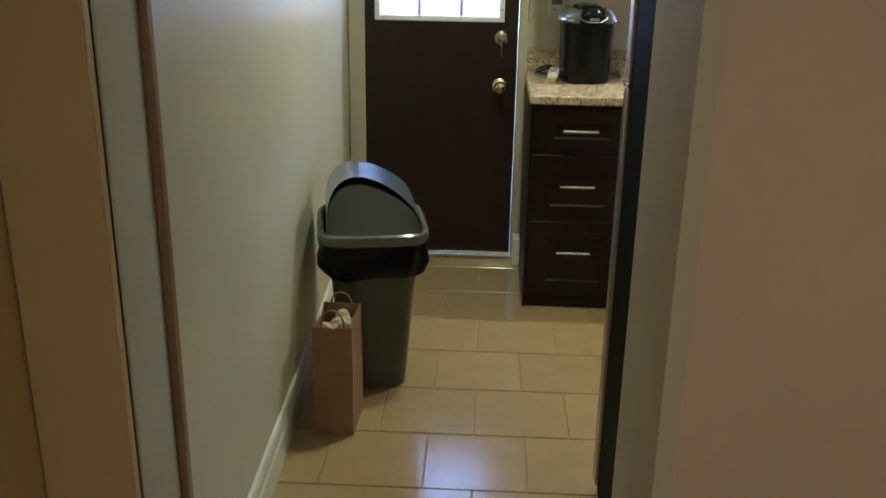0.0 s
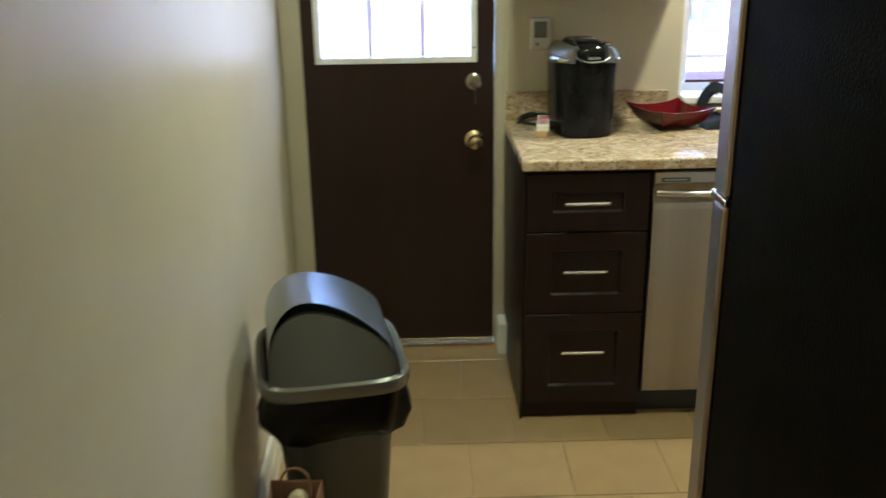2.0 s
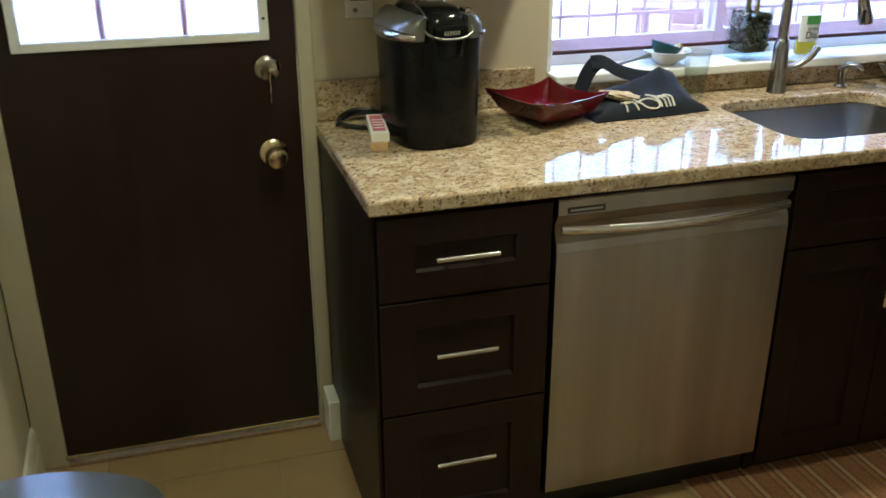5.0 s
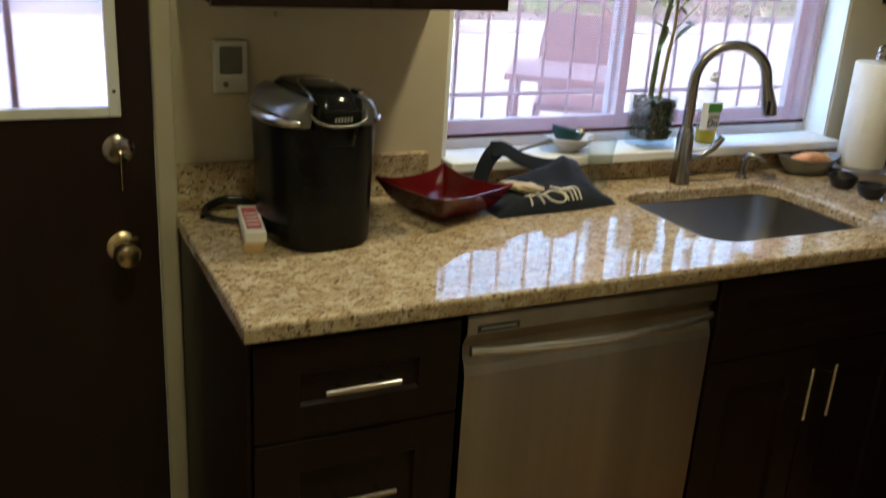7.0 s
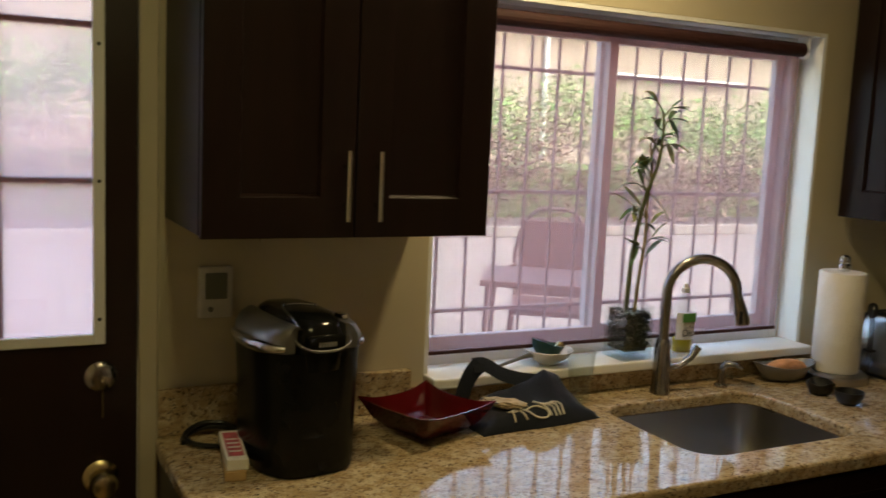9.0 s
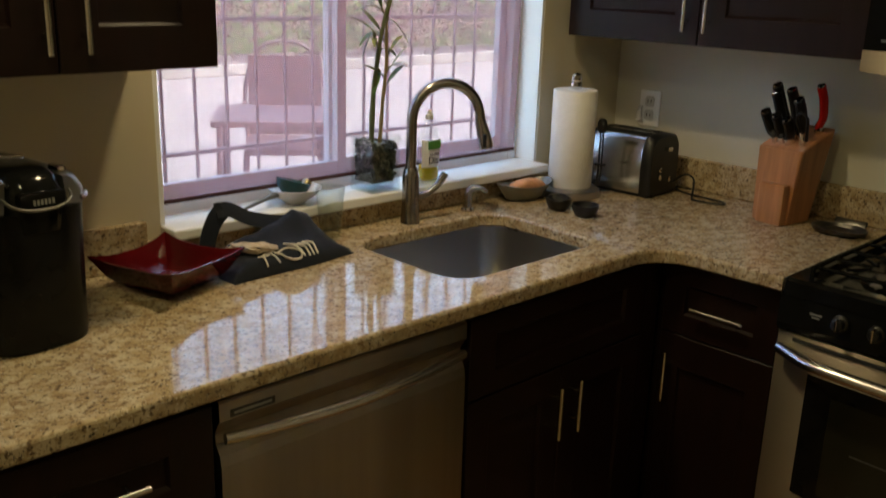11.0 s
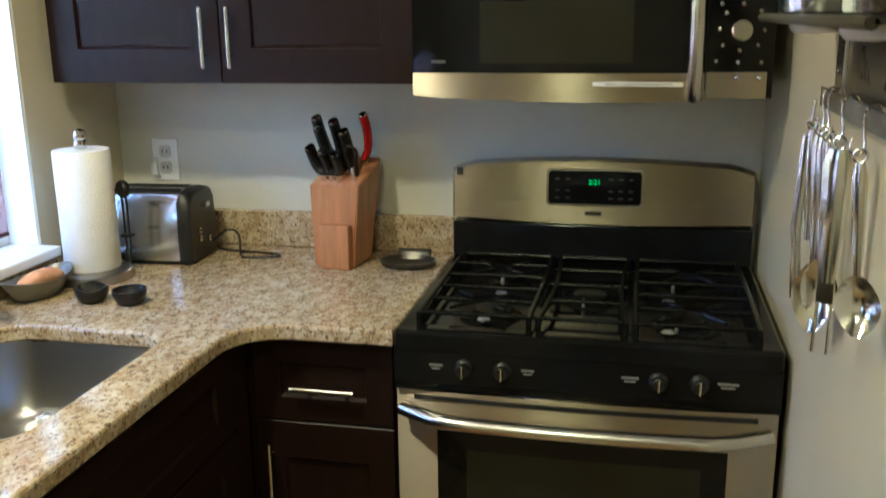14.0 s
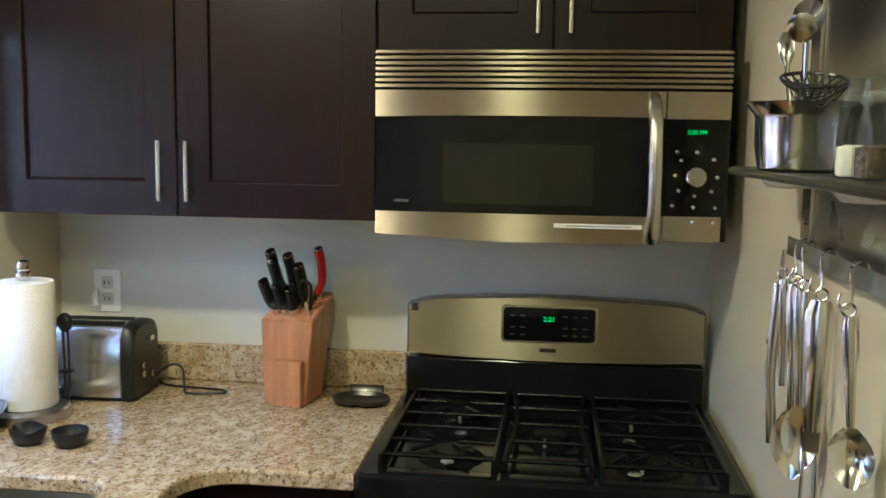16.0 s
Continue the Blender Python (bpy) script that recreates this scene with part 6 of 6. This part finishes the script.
for t in range(N + 1):
    a = math.pi * t / N
    rings.append((-0.158 * math.cos(a), 0.575 + 0.176 * max(0.0, math.sin(a)) ** 0.72 * (1 + 0.30 * math.cos(a))))


def dome_y(z):
    return 0.185 - 0.080 * ((z - 0.575) / 0.19) ** 1.3 if z > 0.575 else 0.185


bm = bmesh.new()
cols = []
for x_, z_ in rings:
    dy = dome_y(z_)
    cols.append([bm.verts.new((x_, -dy + 2 * dy * j / 8, z_)) for j in range(9)])
for A, B in zip(cols, cols[1:]):
    for j in range(8):
        bm.faces.new((A[j], B[j], B[j + 1], A[j + 1]))
bmesh.ops.recalc_face_normals(bm, faces=bm.faces)
part("swing_lid", bm, LIDP, bn, "slate blue swing lid", smooth=True, local=True)
for sgn in (-1, 1):
    bm = bmesh.new()
    pts = [(x_, sgn * (dome_y(z_) + 0.004 if z_ > 0.58 else 0.186), 0.575 + (z_ - 0.575) * 0.85) for x_, z_ in rings]
    low = [(x_, sgn * 0.184, 0.566) for x_, z_ in rings]
    A = [bm.verts.new(p) for p in pts]
    A2 = [bm.verts.new((p[0], p[1] - sgn * 0.012, p[2] + 0.003)) for p in pts]
    B = [bm.verts.new(p) for p in low]
    for k in range(N):
        bm.faces.new((A[k], A[k + 1], B[k + 1], B[k]))
        bm.faces.new((A[k], A2[k], A2[k + 1], A[k + 1]))
    bmesh.ops.recalc_face_normals(bm, faces=bm.faces)
    part("end_cheek", bm, GREYP, bn, "grey end cheek", smooth=True, local=True)

pg = thing("paper_bag", 0.372, 2.365, 0, "brown paper carrier bag with crumpled paper inside", "paper bag", rz=-2)
rings = []
for z, hx, hy in ((0.0005, 0.064, 0.098), (0.10, 0.063, 0.097), (0.22, 0.064, 0.090), (0.36, 0.062, 0.088), (0.375, 0.0615, 0.087), (0.374, 0.0598, 0.0855), (0.30, 0.060, 0.086)):
    ring = []
    for k in range(32):
        s, u = k // 8, (k % 8) / 8 * 2 - 1
        a, b_ = ((u, -1), (1, u), (-u, 1), (-1, -u))[s]
        g = 0.010 * (1 - abs(u)) * (z / 0.37) if s in (1, 3) else 0
        ring.append((hx * a - math.copysign(g, a) * (s in (1, 3)), hy * b_, z + (0.012 * b_ * 0.5 if z > 0.2 else 0) + 0.004 * noise.noise(Vector((a * 3, b_ * 3, z * 9)))))
    rings.append(ring)
b = loft(rings, cap=False)
bmesh.ops.contextual_create(b, geom=[v for v in b.verts][:32])
part("sack", b, KRAFT, pg, "brown kraft paper", local=True)
for yy in (-0.075, 0.075):
    part("handle", tube(smooth_path([(-0.035, yy, 0.345), (-0.034, yy, 0.385), (-0.022, yy - 0.004, 0.415), (0.0, yy - 0.006, 0.425), (0.022, yy - 0.004, 0.415), (0.034, yy, 0.385), (0.035, yy, 0.345)], 4), 0.003, 7), KRAFT, pg, "twisted paper handle", smooth=True, local=True)
for i in range(7):
    cp_ = bmesh.new()
    got = bmesh.ops.create_icosphere(cp_, subdivisions=2, radius=0.026)
    o = Vector((rnd.uniform(-0.03, 0.03), rnd.uniform(-0.055, 0.055), 0.340 + rnd.uniform(-0.01, 0.012)))
    for v in got["verts"]:
        v.co = v.co * (1 + 0.45 * noise.noise(v.co * 45 + Vector((i * 3, 0, 0)))) + o
    part("crumpled_paper", cp_, TISSUE, pg, "crumpled tan tissue paper", local=True)

# ---- steel wall rack with utensils ----
rk = thing("wall_rack", 2.25, STUB, 1.43, "steel wall rack with a shelf and a hook rail", "wall rack")
part("back_plate", box(1.72, 2.437, STUB + 0.002, STUB + 0.006, 1.425, 2.02, 0.001), SINKM, rk, "satin steel back plate")
strip = part("bracket", box(2.440, 2.492, STUB + 0.001, STUB + 0.012, 1.420, 2.02, 0.001), NICKEL, rk, "flat steel upright")
part("screw", moved(lathe([(0.006, 0), (0.006, 0.002), (0.003, 0.004)], n=12), Matrix.Translation((2.466, STUB + 0.0122, 1.468)) @ Matrix.Rotation(radians(-90), 4, "X")), CHROME, strip)
lo = [(1.74, STUB + 0.008), (2.575, STUB + 0.008), (2.50, STUB + 0.118), (2.46, STUB + 0.128), (1.74, STUB + 0.128)]
shf = part("shelf", prism(lo, 1.545, 1.550), DARKSHELF, rk, "dark steel shelf")
part("lip", tube([(2.575, STUB + 0.010, 1.546), (2.50, STUB + 0.120, 1.546), (2.46, STUB + 0.130, 1.546), (1.74, STUB + 0.130, 1.546)], 0.006, 8, flat=1.0), DARKSHELF, shf)
for px in (2.335, 1.985):
    part("puck", lathe([(0.036, 0.0), (0.036, -0.010), (0.030, -0.018), (0.004, -0.020)], px, STUB + 0.072, 1.5445, 28), CERAM, shf, "white round puck under the shelf", smooth=True)
part("rail", box(1.74, 2.487, STUB + 0.028, STUB + 0.032, 1.412, 1.442, 0.001), NICKEL, rk, "flat steel hook rail")
for xx in (2.466, 1.80):
    part("standoff", box(xx - 0.006, xx + 0.006, STUB + 0.012, STUB + 0.028, 1.420, 1.434), NICKEL, rk)
RYU = STUB + 0.040


def s_hook(x):
    hk = thing("s_hook", x, RYU, 1.40, "small steel S hook on the rail", "hook", "rail hooks")
    pts = [(x, RYU - 0.016, 1.419), (x, RYU - 0.014, 1.439), (x, RYU - 0.006, 1.449), (x, RYU + 0.006, 1.441), (x + 0.003, RYU + 0.006, 1.421), (x, RYU + 0.004, 1.399), (x, RYU + 0.012, 1.389), (x, RYU + 0.020, 1.397), (x, RYU + 0.018, 1.409)]
    part("wire", tube(smooth_path(pts, 4), 0.0019, 7), CHROME, hk, smooth=True)


def utensil(name, x, top, length, label, kind, tilt=0.0, w=0.0125, bw=0.024):
    u = thing(name, x, RYU + 0.010, top, label, "utensil", "hanging utensils", rz=0)
    y = RYU + 0.010
    d = Vector((math.sin(radians(tilt)), 0, -math.cos(radians(tilt))))
    a = Vector((x, y, top))
    hl = length * (0.42 if kind == "whisk" else 0.66)
    ring_ = [a + Vector((0.008 * math.cos(t), 0, 0.008 * math.sin(t) - 0.004)) for t in [2 * math.pi * k / 14 for k in range(14)]]
    part("loop", tube(ring_, 0.0018, 6, close=True), UTENSIL, u, smooth=True)
    part("handle", tube([a + d * 0.012, a + d * 0.03, a + d * hl * 0.6, a + d * hl], w, 10, flat=2.3, radii=[w * 0.22, w * 0.34, w * 0.28, w * 0.18]), UTENSIL, u, "steel handle", smooth=True)
    e = a + d * hl
    L = length - hl
    if kind in ("spoon", "ladle", "slotted"):
        rings = []
        for k in range(9):
            t = k / 8
            c = e + d * (L * t)
            ww = max(0.003, bw * math.sin(math.pi * (0.06 + 0.90 * t)) ** 0.75)
            dep = (0.018 if kind == "ladle" else 0.010) * math.sin(math.pi * t)
            rings.append([c + Vector((-ww, 0, 0)), c + Vector((-ww * 0.5, -dep, 0)), c + Vector((0, -dep * 1.25, 0)), c + Vector((ww * 0.5, -dep, 0)), c + Vector((ww, 0, 0)), c + Vector((ww * 0.5, -dep + 0.0015, 0)), c + Vector((0, -dep * 1.25 + 0.0015, 0)), c + Vector((-ww * 0.5, -dep + 0.0015, 0))])
        part("bowl", loft(rings), UTENSIL, u, "polished steel bowl", smooth=True)
    elif kind == "skewer":
        part("tip", tube([e, e + d * L * 0.4, e + d * L], 0.004, 8, radii=[0.0025, 0.005, 0.001]), BLACKP, u, "dark tip", smooth=True)
    elif kind == "fork":
        part("neck", box(e.x - 0.012, e.x + 0.012, y - 0.002, y + 0.002, e.z - 0.03, e.z + 0.002, 0.0015), UTENSIL, u)
        for s in (-1, 1):
            part("tine", tube([(e.x + s * 0.009, y, e.z - 0.028), (e.x + s * 0.010, y + 0.004, e.z - L)], 0.0022, 8), UTENSIL, u)
    elif kind == "spatula":
        part("blade", prism([(e.x - 0.016, y - 0.001), (e.x + 0.016, y - 0.001), (e.x + 0.016, y + 0.001), (e.x - 0.016, y + 0.001)], e.z - L, e.z - 0.004), UTENSIL, u, "flat blade")
    elif kind == "tongs":
        for s in (-1, 1):
            part("arm", tube([a + d * 0.02 + Vector((s * 0.006, 0, 0)), a + d * length * 0.6 + Vector((s * 0.018, 0, 0)), a + d * length + Vector((s * 0.012, 0.006, 0))], 0.0036, 10, flat=2.4), UTENSIL, u, "steel tong arm", smooth=True)
    elif kind == "whisk":
        for k in range(6):
            t = math.pi * k / 6
            o = Vector((math.cos(t), math.sin(t) * 0.8, 0))
            part("wire", tube(smooth_path([e, e + d * L * 0.35 + o * 0.022, e + d * L * 0.75 + o * 0.026, e + d * L, e + d * L * 0.75 - o * 0.026, e + d * L * 0.35 - o * 0.022, e], 4), 0.0013, 6), UTENSIL, u, smooth=True)
    u.matrix_world = pose(x, RYU + 0.010, top, 0, 0, 62)
    return u


for xx in (2.375, 2.335, 2.238, 2.110):
    s_hook(xx)
utensil("tongs", 2.425, 1.393, 0.275, "polished steel kitchen tongs hanging from the rail", "tongs", -2)
utensil("serving_spoon", 2.362, 1.394, 0.310, "large polished steel serving spoon hanging from the rail", "spoon", -2, 0.0135, 0.031)
utensil("slotted_spoon", 2.330, 1.394, 0.285, "polished steel slotted spoon hanging from the rail", "slotted", -3, 0.0125, 0.027)
utensil("skewer", 2.300, 1.393, 0.195, "thin steel skewer with a dark tip on the rail", "skewer", -4, 0.006)
utensil("carving_fork", 2.215, 1.394, 0.290, "steel carving fork with a thick round handle on the rail", "fork", 0.5, 0.026)
utensil("ladle", 2.100, 1.394, 0.225, "deep steel ladle hanging from the rail", "ladle", -4, 0.012, 0.028)
sp = thing("measuring_spoons", 2.470, RYU + 0.008, 1.40, "small ball-tipped steel bar tools hanging beside the tongs", "utensil", "hanging utensils")
for dz, dx in ((0.0, 0.0), (0.016, -0.012)):
    rod = part("rod", tube([(2.440 + dx, RYU + 0.008, 1.425), (2.478 + dx, RYU + 0.012, 1.275 - dz)], 0.0022, 7), UTENSIL, sp, smooth=True)
    part("ball", lathe([(0.001, -0.007), (0.005, -0.005), (0.007, 0.0), (0.005, 0.005), (0.001, 0.007)], 2.479 + dx, RYU + 0.012, 1.270 - dz, 14), UTENSIL, rod, smooth=True)

# pot of tools and jars on the shelf
PX, PY, PZ = 2.285, STUB + 0.072, 1.5505
pot = thing("utensil_pot", PX, PY, PZ, "small polished steel pouring pot holding kitchen tools", "pot")
b = lathe([(0.050, 0.0), (0.055, 0.004), (0.060, 0.034), (0.061, 0.074), (0.063, 0.079), (0.076, 0.094), (0.074, 0.095), (0.061, 0.080), (0.059, 0.074), (0.058, 0.034), (0.052, 0.007), (0.002, 0.006)], PX, PY, PZ, 40)
for v in b.verts:
    a = math.atan2(v.co.y - PY, v.co.x - PX)
    if v.co.z > PZ + 0.085:
        k = math.exp(-((a - 0.5) / 0.35) ** 2)
        v.co.x += 0.014 * k
        v.co.z += 0.006 * k
part("pot", b, UTENSIL, pot, "polished steel pot", smooth=True)
TZ = PZ + 0.080


def tool(pts, r, mat, radii=None, flat=1.0, name="tool", lab=""):
    return part(name, tube(smooth_path(pts, 4), r, 9, flat=flat) if radii is None else tube(pts, r, 9, flat=flat, radii=radii), mat, pot, lab, smooth=True)


tool([(PX + 0.030, PY, TZ - 0.08), (PX + 0.052, PY + 0.005, TZ + 0.02), (PX + 0.066, PY + 0.008, TZ + 0.075)], 0.0035, UTENSIL, lab="steel spoon handle", name="spoon_handle")
tool([(PX + 0.064, PY + 0.008, TZ + 0.07), (PX + 0.068, PY + 0.008, TZ + 0.085), (PX + 0.073, PY + 0.009, TZ + 0.105), (PX + 0.076, PY + 0.009, TZ + 0.118)], 0.01, UTENSIL, [0.004, 0.011, 0.012, 0.005], 0.4, "spoon_bowl", "steel spoon bowl")
tool([(PX - 0.012, PY, TZ - 0.08), (PX - 0.016, PY + 0.003, TZ + 0.03), (PX - 0.022, PY + 0.005, TZ + 0.115)], 0.004, UTENSIL, name="jigger_handle")
jg = moved(lathe([(0.016, -0.034), (0.020, -0.033), (0.006, 0.0), (0.022, 0.036), (0.019, 0.036), (0.004, 0.002)], n=20), Matrix.Translation((PX - 0.014, PY + 0.005, TZ + 0.122)) @ Matrix.Rotation(radians(68), 4, "Y") @ Matrix.Rotation(radians(20), 4, "X"))
part("jigger", jg, UTENSIL, pot, "double-ended steel jigger", smooth=True)
st_ = bmesh.new()
for k in range(7):
    t = -0.8 + 1.6 * k / 6
    hw = 0.040 * math.sqrt(max(0.05, 1 - t * t))
    tube(smooth_path([(PX - 0.055 + t * 0.036 - hw * 0.2, PY - hw, TZ + 0.040 + t * 0.016), (PX - 0.060 + t * 0.036, PY, TZ + 0.018 + t * 0.016), (PX - 0.055 + t * 0.036 + hw * 0.2, PY + hw, TZ + 0.040 + t * 0.016)], 4), 0.0012, 6, bm=st_)
    tube(smooth_path([(PX - 0.098, PY + t * 0.036, TZ + 0.030), (PX - 0.058, PY + t * 0.030, TZ + 0.016), (PX - 0.015, PY + t * 0.036, TZ + 0.054)], 4), 0.0012, 6, bm=st_)
tube([(PX - 0.057 + 0.044 * math.cos(a), PY + 0.042 * math.sin(a), TZ + 0.042 + 0.012 * math.cos(a)) for a in [2 * math.pi * k / 28 for k in range(28)]], 0.0026, 7, bm=st_, close=True)
part("strainer", st_, DARKSHELF, pot, "wire mesh strainer", smooth=True, kind="stuff")
tool([(PX + 0.010, PY, TZ - 0.06), (PX + 0.012, PY, TZ + 0.03), (PX + 0.022, PY, TZ + 0.046), (PX + 0.034, PY, TZ + 0.038), (PX + 0.030, PY, TZ + 0.02), (PX + 0.020, PY, TZ - 0.04)], 0.003, UTENSIL, name="tong_loop")
for jx, fill, nm in ((2.005, SALT, "white salt"), (1.940, PEPPER, "dark peppercorns")):
    jy, jz = STUB + 0.085, 1.5505
    j = thing("spice_jar", jx, jy, jz, "small clear glass jar with %s" % nm, "jar", "spice jars")
    part("glass", lathe([(0.018, 0.0005), (0.0205, 0.003), (0.0205, 0.050), (0.014, 0.070), (0.013, 0.077), (0.017, 0.079), (0.017, 0.090), (0.010, 0.092)], jx, jy, jz, 24), CLEAR, j, smooth=True)
    part("contents", lathe([(0.016, 0.003), (0.018, 0.006), (0.018, 0.034), (0.009, 0.037)], jx, jy, jz, 20), fill, j, nm, smooth=True)
    part("stopper", lathe([(0.010, 0.088), (0.012, 0.093), (0.012, 0.104), (0.008, 0.107)], jx, jy, jz, 16), CLEAR, j, "clear stopper", smooth=True)

# ---- outside ----
structure("ground", box(-60, 60, -60, 90, -0.35, -0.1205), CONC, "pale concrete yard reaching into the distance", "ground")
# Unseen slab, added beneath the tiled floor.
structure("floor_slab", box(-0.6, RIGHT + 0.3, -2.9, 4.17, -0.12, -0.062), CONC, "concrete slab under the floor", "foundation")
structure("kerb", box(-20, 26, 15.2, 15.45, -0.12, 0.06, 0.02), KERB, "pale stone kerb at the foot of a planted bank", "kerb")


def leaves(name, spots, size, mat, label, category, kind="stuff"):
    """Many small leaf blades scattered in clumps."""
    rnd = random.Random(7)
    verts, faces, idx = [], [], []
    for cx, cy, cz, rx, ry, rz_, count in spots:
        for _ in range(count):
            d = Vector((rnd.gauss(0, 0.5), rnd.gauss(0, 0.5), rnd.gauss(0, 0.5)))
            c = Vector((cx + d.x * rx, cy + d.y * ry, cz + d.z * rz_))
            u = Vector((rnd.uniform(-1, 1), rnd.uniform(-1, 1), rnd.uniform(-0.6, 0.6))).normalized() * size * rnd.uniform(0.6, 1.4)
            w = u.cross(Vector((rnd.uniform(-1, 1), rnd.uniform(-1, 1), rnd.uniform(-1, 1)))).normalized() * size * 0.35
            k = len(verts)
            verts += [c - u, c + w, c + u, c - w]
            faces.append((k, k + 1, k + 2, k + 3))
            idx.append(0 if rnd.random() < 0.65 else 1)
    me = bpy.data.meshes.new(name)
    me.from_pydata([tuple(v) for v in verts], [], faces)
    for mm in mat:
        me.materials.append(mm)
    me.polygons.foreach_set("material_index", idx)
    ob = new(name, me)
    return tagged(ob, label, category, "", kind)


rnd = random.Random(3)
spots = [(-9 + i * 0.26 + rnd.uniform(-0.2, 0.2), 16.3 + rnd.uniform(-0.4, 0.9), 0.75 + rnd.uniform(-0.6, 0.85), 0.7, 0.6, 0.7, 260) for i in range(110)]
leaves("dry_shrubs", spots, 0.060, (DRYLEAF, DRYLEAF2), "dry brownish shrubs on a bank behind the yard", "shrubs")
spots = [(-9 + i * 0.26 + rnd.uniform(-0.2, 0.2), 17.2 + rnd.uniform(-0.5, 0.6), 2.00 + rnd.uniform(-0.50, 0.45), 0.7, 0.6, 0.6, 260) for i in range(110)]
leaves("hedge", spots, 0.060, (HEDGE, HEDGE2), "leafy green hedge on the bank", "hedge")
structure("lawn", prism([(-60, 18.4), (60, 18.4), (60, 80), (-60, 80)], -0.12, 0.9), LAWN, "green grass bank behind the hedge", "lawn")
spots = [(rnd.uniform(-14, 18), rnd.uniform(30, 34), rnd.uniform(2.5, 8.0), 1.8, 1.5, 1.3, 120) for _ in range(60)]
leaves("far_trees", spots, 0.22, (HEDGE2, HEDGE), "pale green trees in the distance", "trees")


def patio_chair(x, y, rz):
    c = thing("patio_chair", x, y, -0.12, "dark metal patio armchair in the yard", "chair", rz=rz)
    part("seat", box(-0.25, 0.25, -0.25, 0.25, 0.40, 0.44, 0.01), PATIO, c, local=True)
    bm = tube(smooth_path([(-0.24, 0.25, 0.42), (-0.25, 0.30, 0.75), (-0.15, 0.33, 0.98), (0, 0.34, 1.02), (0.15, 0.33, 0.98), (0.25, 0.30, 0.75), (0.24, 0.25, 0.42)], 4), 0.014, 8)
    part("back_frame", bm, PATIO, c, local=True)
    part("backrest", prism([(-0.23, 0.27), (0.23, 0.27), (0.23, 0.285), (-0.23, 0.285)], 0.44, 0.94), PATIO, c, local=True)
    for sx in (-1, 1):
        part("arm", tube([(sx * 0.25, 0.28, 0.64), (sx * 0.28, -0.05, 0.66), (sx * 0.27, -0.24, 0.62)], 0.014, 8), PATIO, c, local=True)
        for sy in (-1, 1):
            part("leg", tube([(sx * 0.24, sy * 0.23, 0.41), (sx * 0.26, sy * 0.26, 0.0)], 0.012, 8), PATIO, c, local=True)
    c.scale = (1.15, 1.15, 1.15)
    return c


patio_chair(4.40, 7.55, -34)
tb = thing("patio_table", 4.00, 7.12, -0.12, "dark metal patio table in the yard", "table", rz=-34)
part("top", box(-0.36, 0.36, -0.36, 0.36, 0.76, 0.80, 0.008), PATIO, tb, local=True)
for sx in (-1, 1):
    for sy in (-1, 1):
        part("leg", tube([(sx * 0.31, sy * 0.31, 0.765), (sx * 0.33, sy * 0.33, 0.0)], 0.018, 8), PATIO, tb, local=True)
hs = thing("neighbour_house", 4.0, 24.0, 0.9, "low beige stucco house with a white eave beyond the hedge", "house")
part("wall", box(-9.0, 26.0, 22.5, 27.5, 0.9, 4.6), STUCCO, hs)
part("eave", box(-9.4, 26.4, 22.0, 28.0, 4.605, 4.85, 0.02), STUCCO, hs, "beige eave")
part("gutter", box(15.8, 20.6, 22.32, 22.44, 3.24, 3.36, 0.02), WHITEMETAL, hs, "white gutter")
part("downpipe", tube([(13.85, 22.42, 4.58), (13.85, 22.42, 0.95)], 0.07, 10), WHITEMETAL, hs, "white downpipe", smooth=True)
part("roof", prism([(-9.2, 22.2), (26.2, 22.2), (26.2, 27.8), (-9.2, 27.8)], 4.855, 5.6), PATIO, hs, "dark roof")

# ---- rug and floor ----
rg = prism([(1.905, 2.868), (2.695, 2.866), (2.696, 3.03), (2.785, 3.03), (2.785, 3.43), (1.835, 3.43)], 0.001, 0.009)
alone("rug", rg, RUG, 2.3, 3.1, 0.001, "striped brown and cream woven rug before the sink", "rug")

fl = thing("floor", 0.6, 1.5, -0.06, "beige square porcelain tiles laid in half bond with tan grout", "floor", kind="structure")
part("grout_bed", box(-0.35, RIGHT + 0.1, -2.7, BACK + 0.15, -0.06, -0.0035), GROUT, fl)
P = 0.308
tile_mesh = None
row = 0
y = 1.9925 - P * 15
while y < BACK:
    shift = 0.670 if row % 2 == 1 else 0.816
    x = shift - P * 3
    while x < RIGHT:
        if x > -0.25 and (x < 2.75 or y > 2.1) and (x < 2.15):
            if tile_mesh is None:
                t0 = part("tile", box(-P / 2 + 0.0022, P / 2 - 0.0022, -P / 2 + 0.0022, P / 2 - 0.0022, -0.009, 0.0, 0.0015, 1), TILE, fl, local=True)
                tile_mesh = t0.data
            else:
                t0 = new("tile", tile_mesh)
                t0.parent = fl
            t0.matrix_basis = Matrix.Translation((x + P / 2 - 0.6, y + P / 2 - 1.5, 0.06))
        x += P
    y += P
    row += 1
rest = bmesh.new()
row, y = 0, 1.9925 - P * 15
while y < BACK:
    shift = 0.670 if row % 2 == 1 else 0.816
    x = shift - P * 3
    while x < RIGHT:
        if x >= 2.15 and y > 2.0:
            box(x + 0.0022, x + P - 0.0022, y + 0.0022, y + P - 0.0022, -0.009, 0.0, 0.0015, 1, bm=rest)
        x += P
    y += P
    row += 1
part("far_tiles", rest, TILE, fl, kind="stuff")
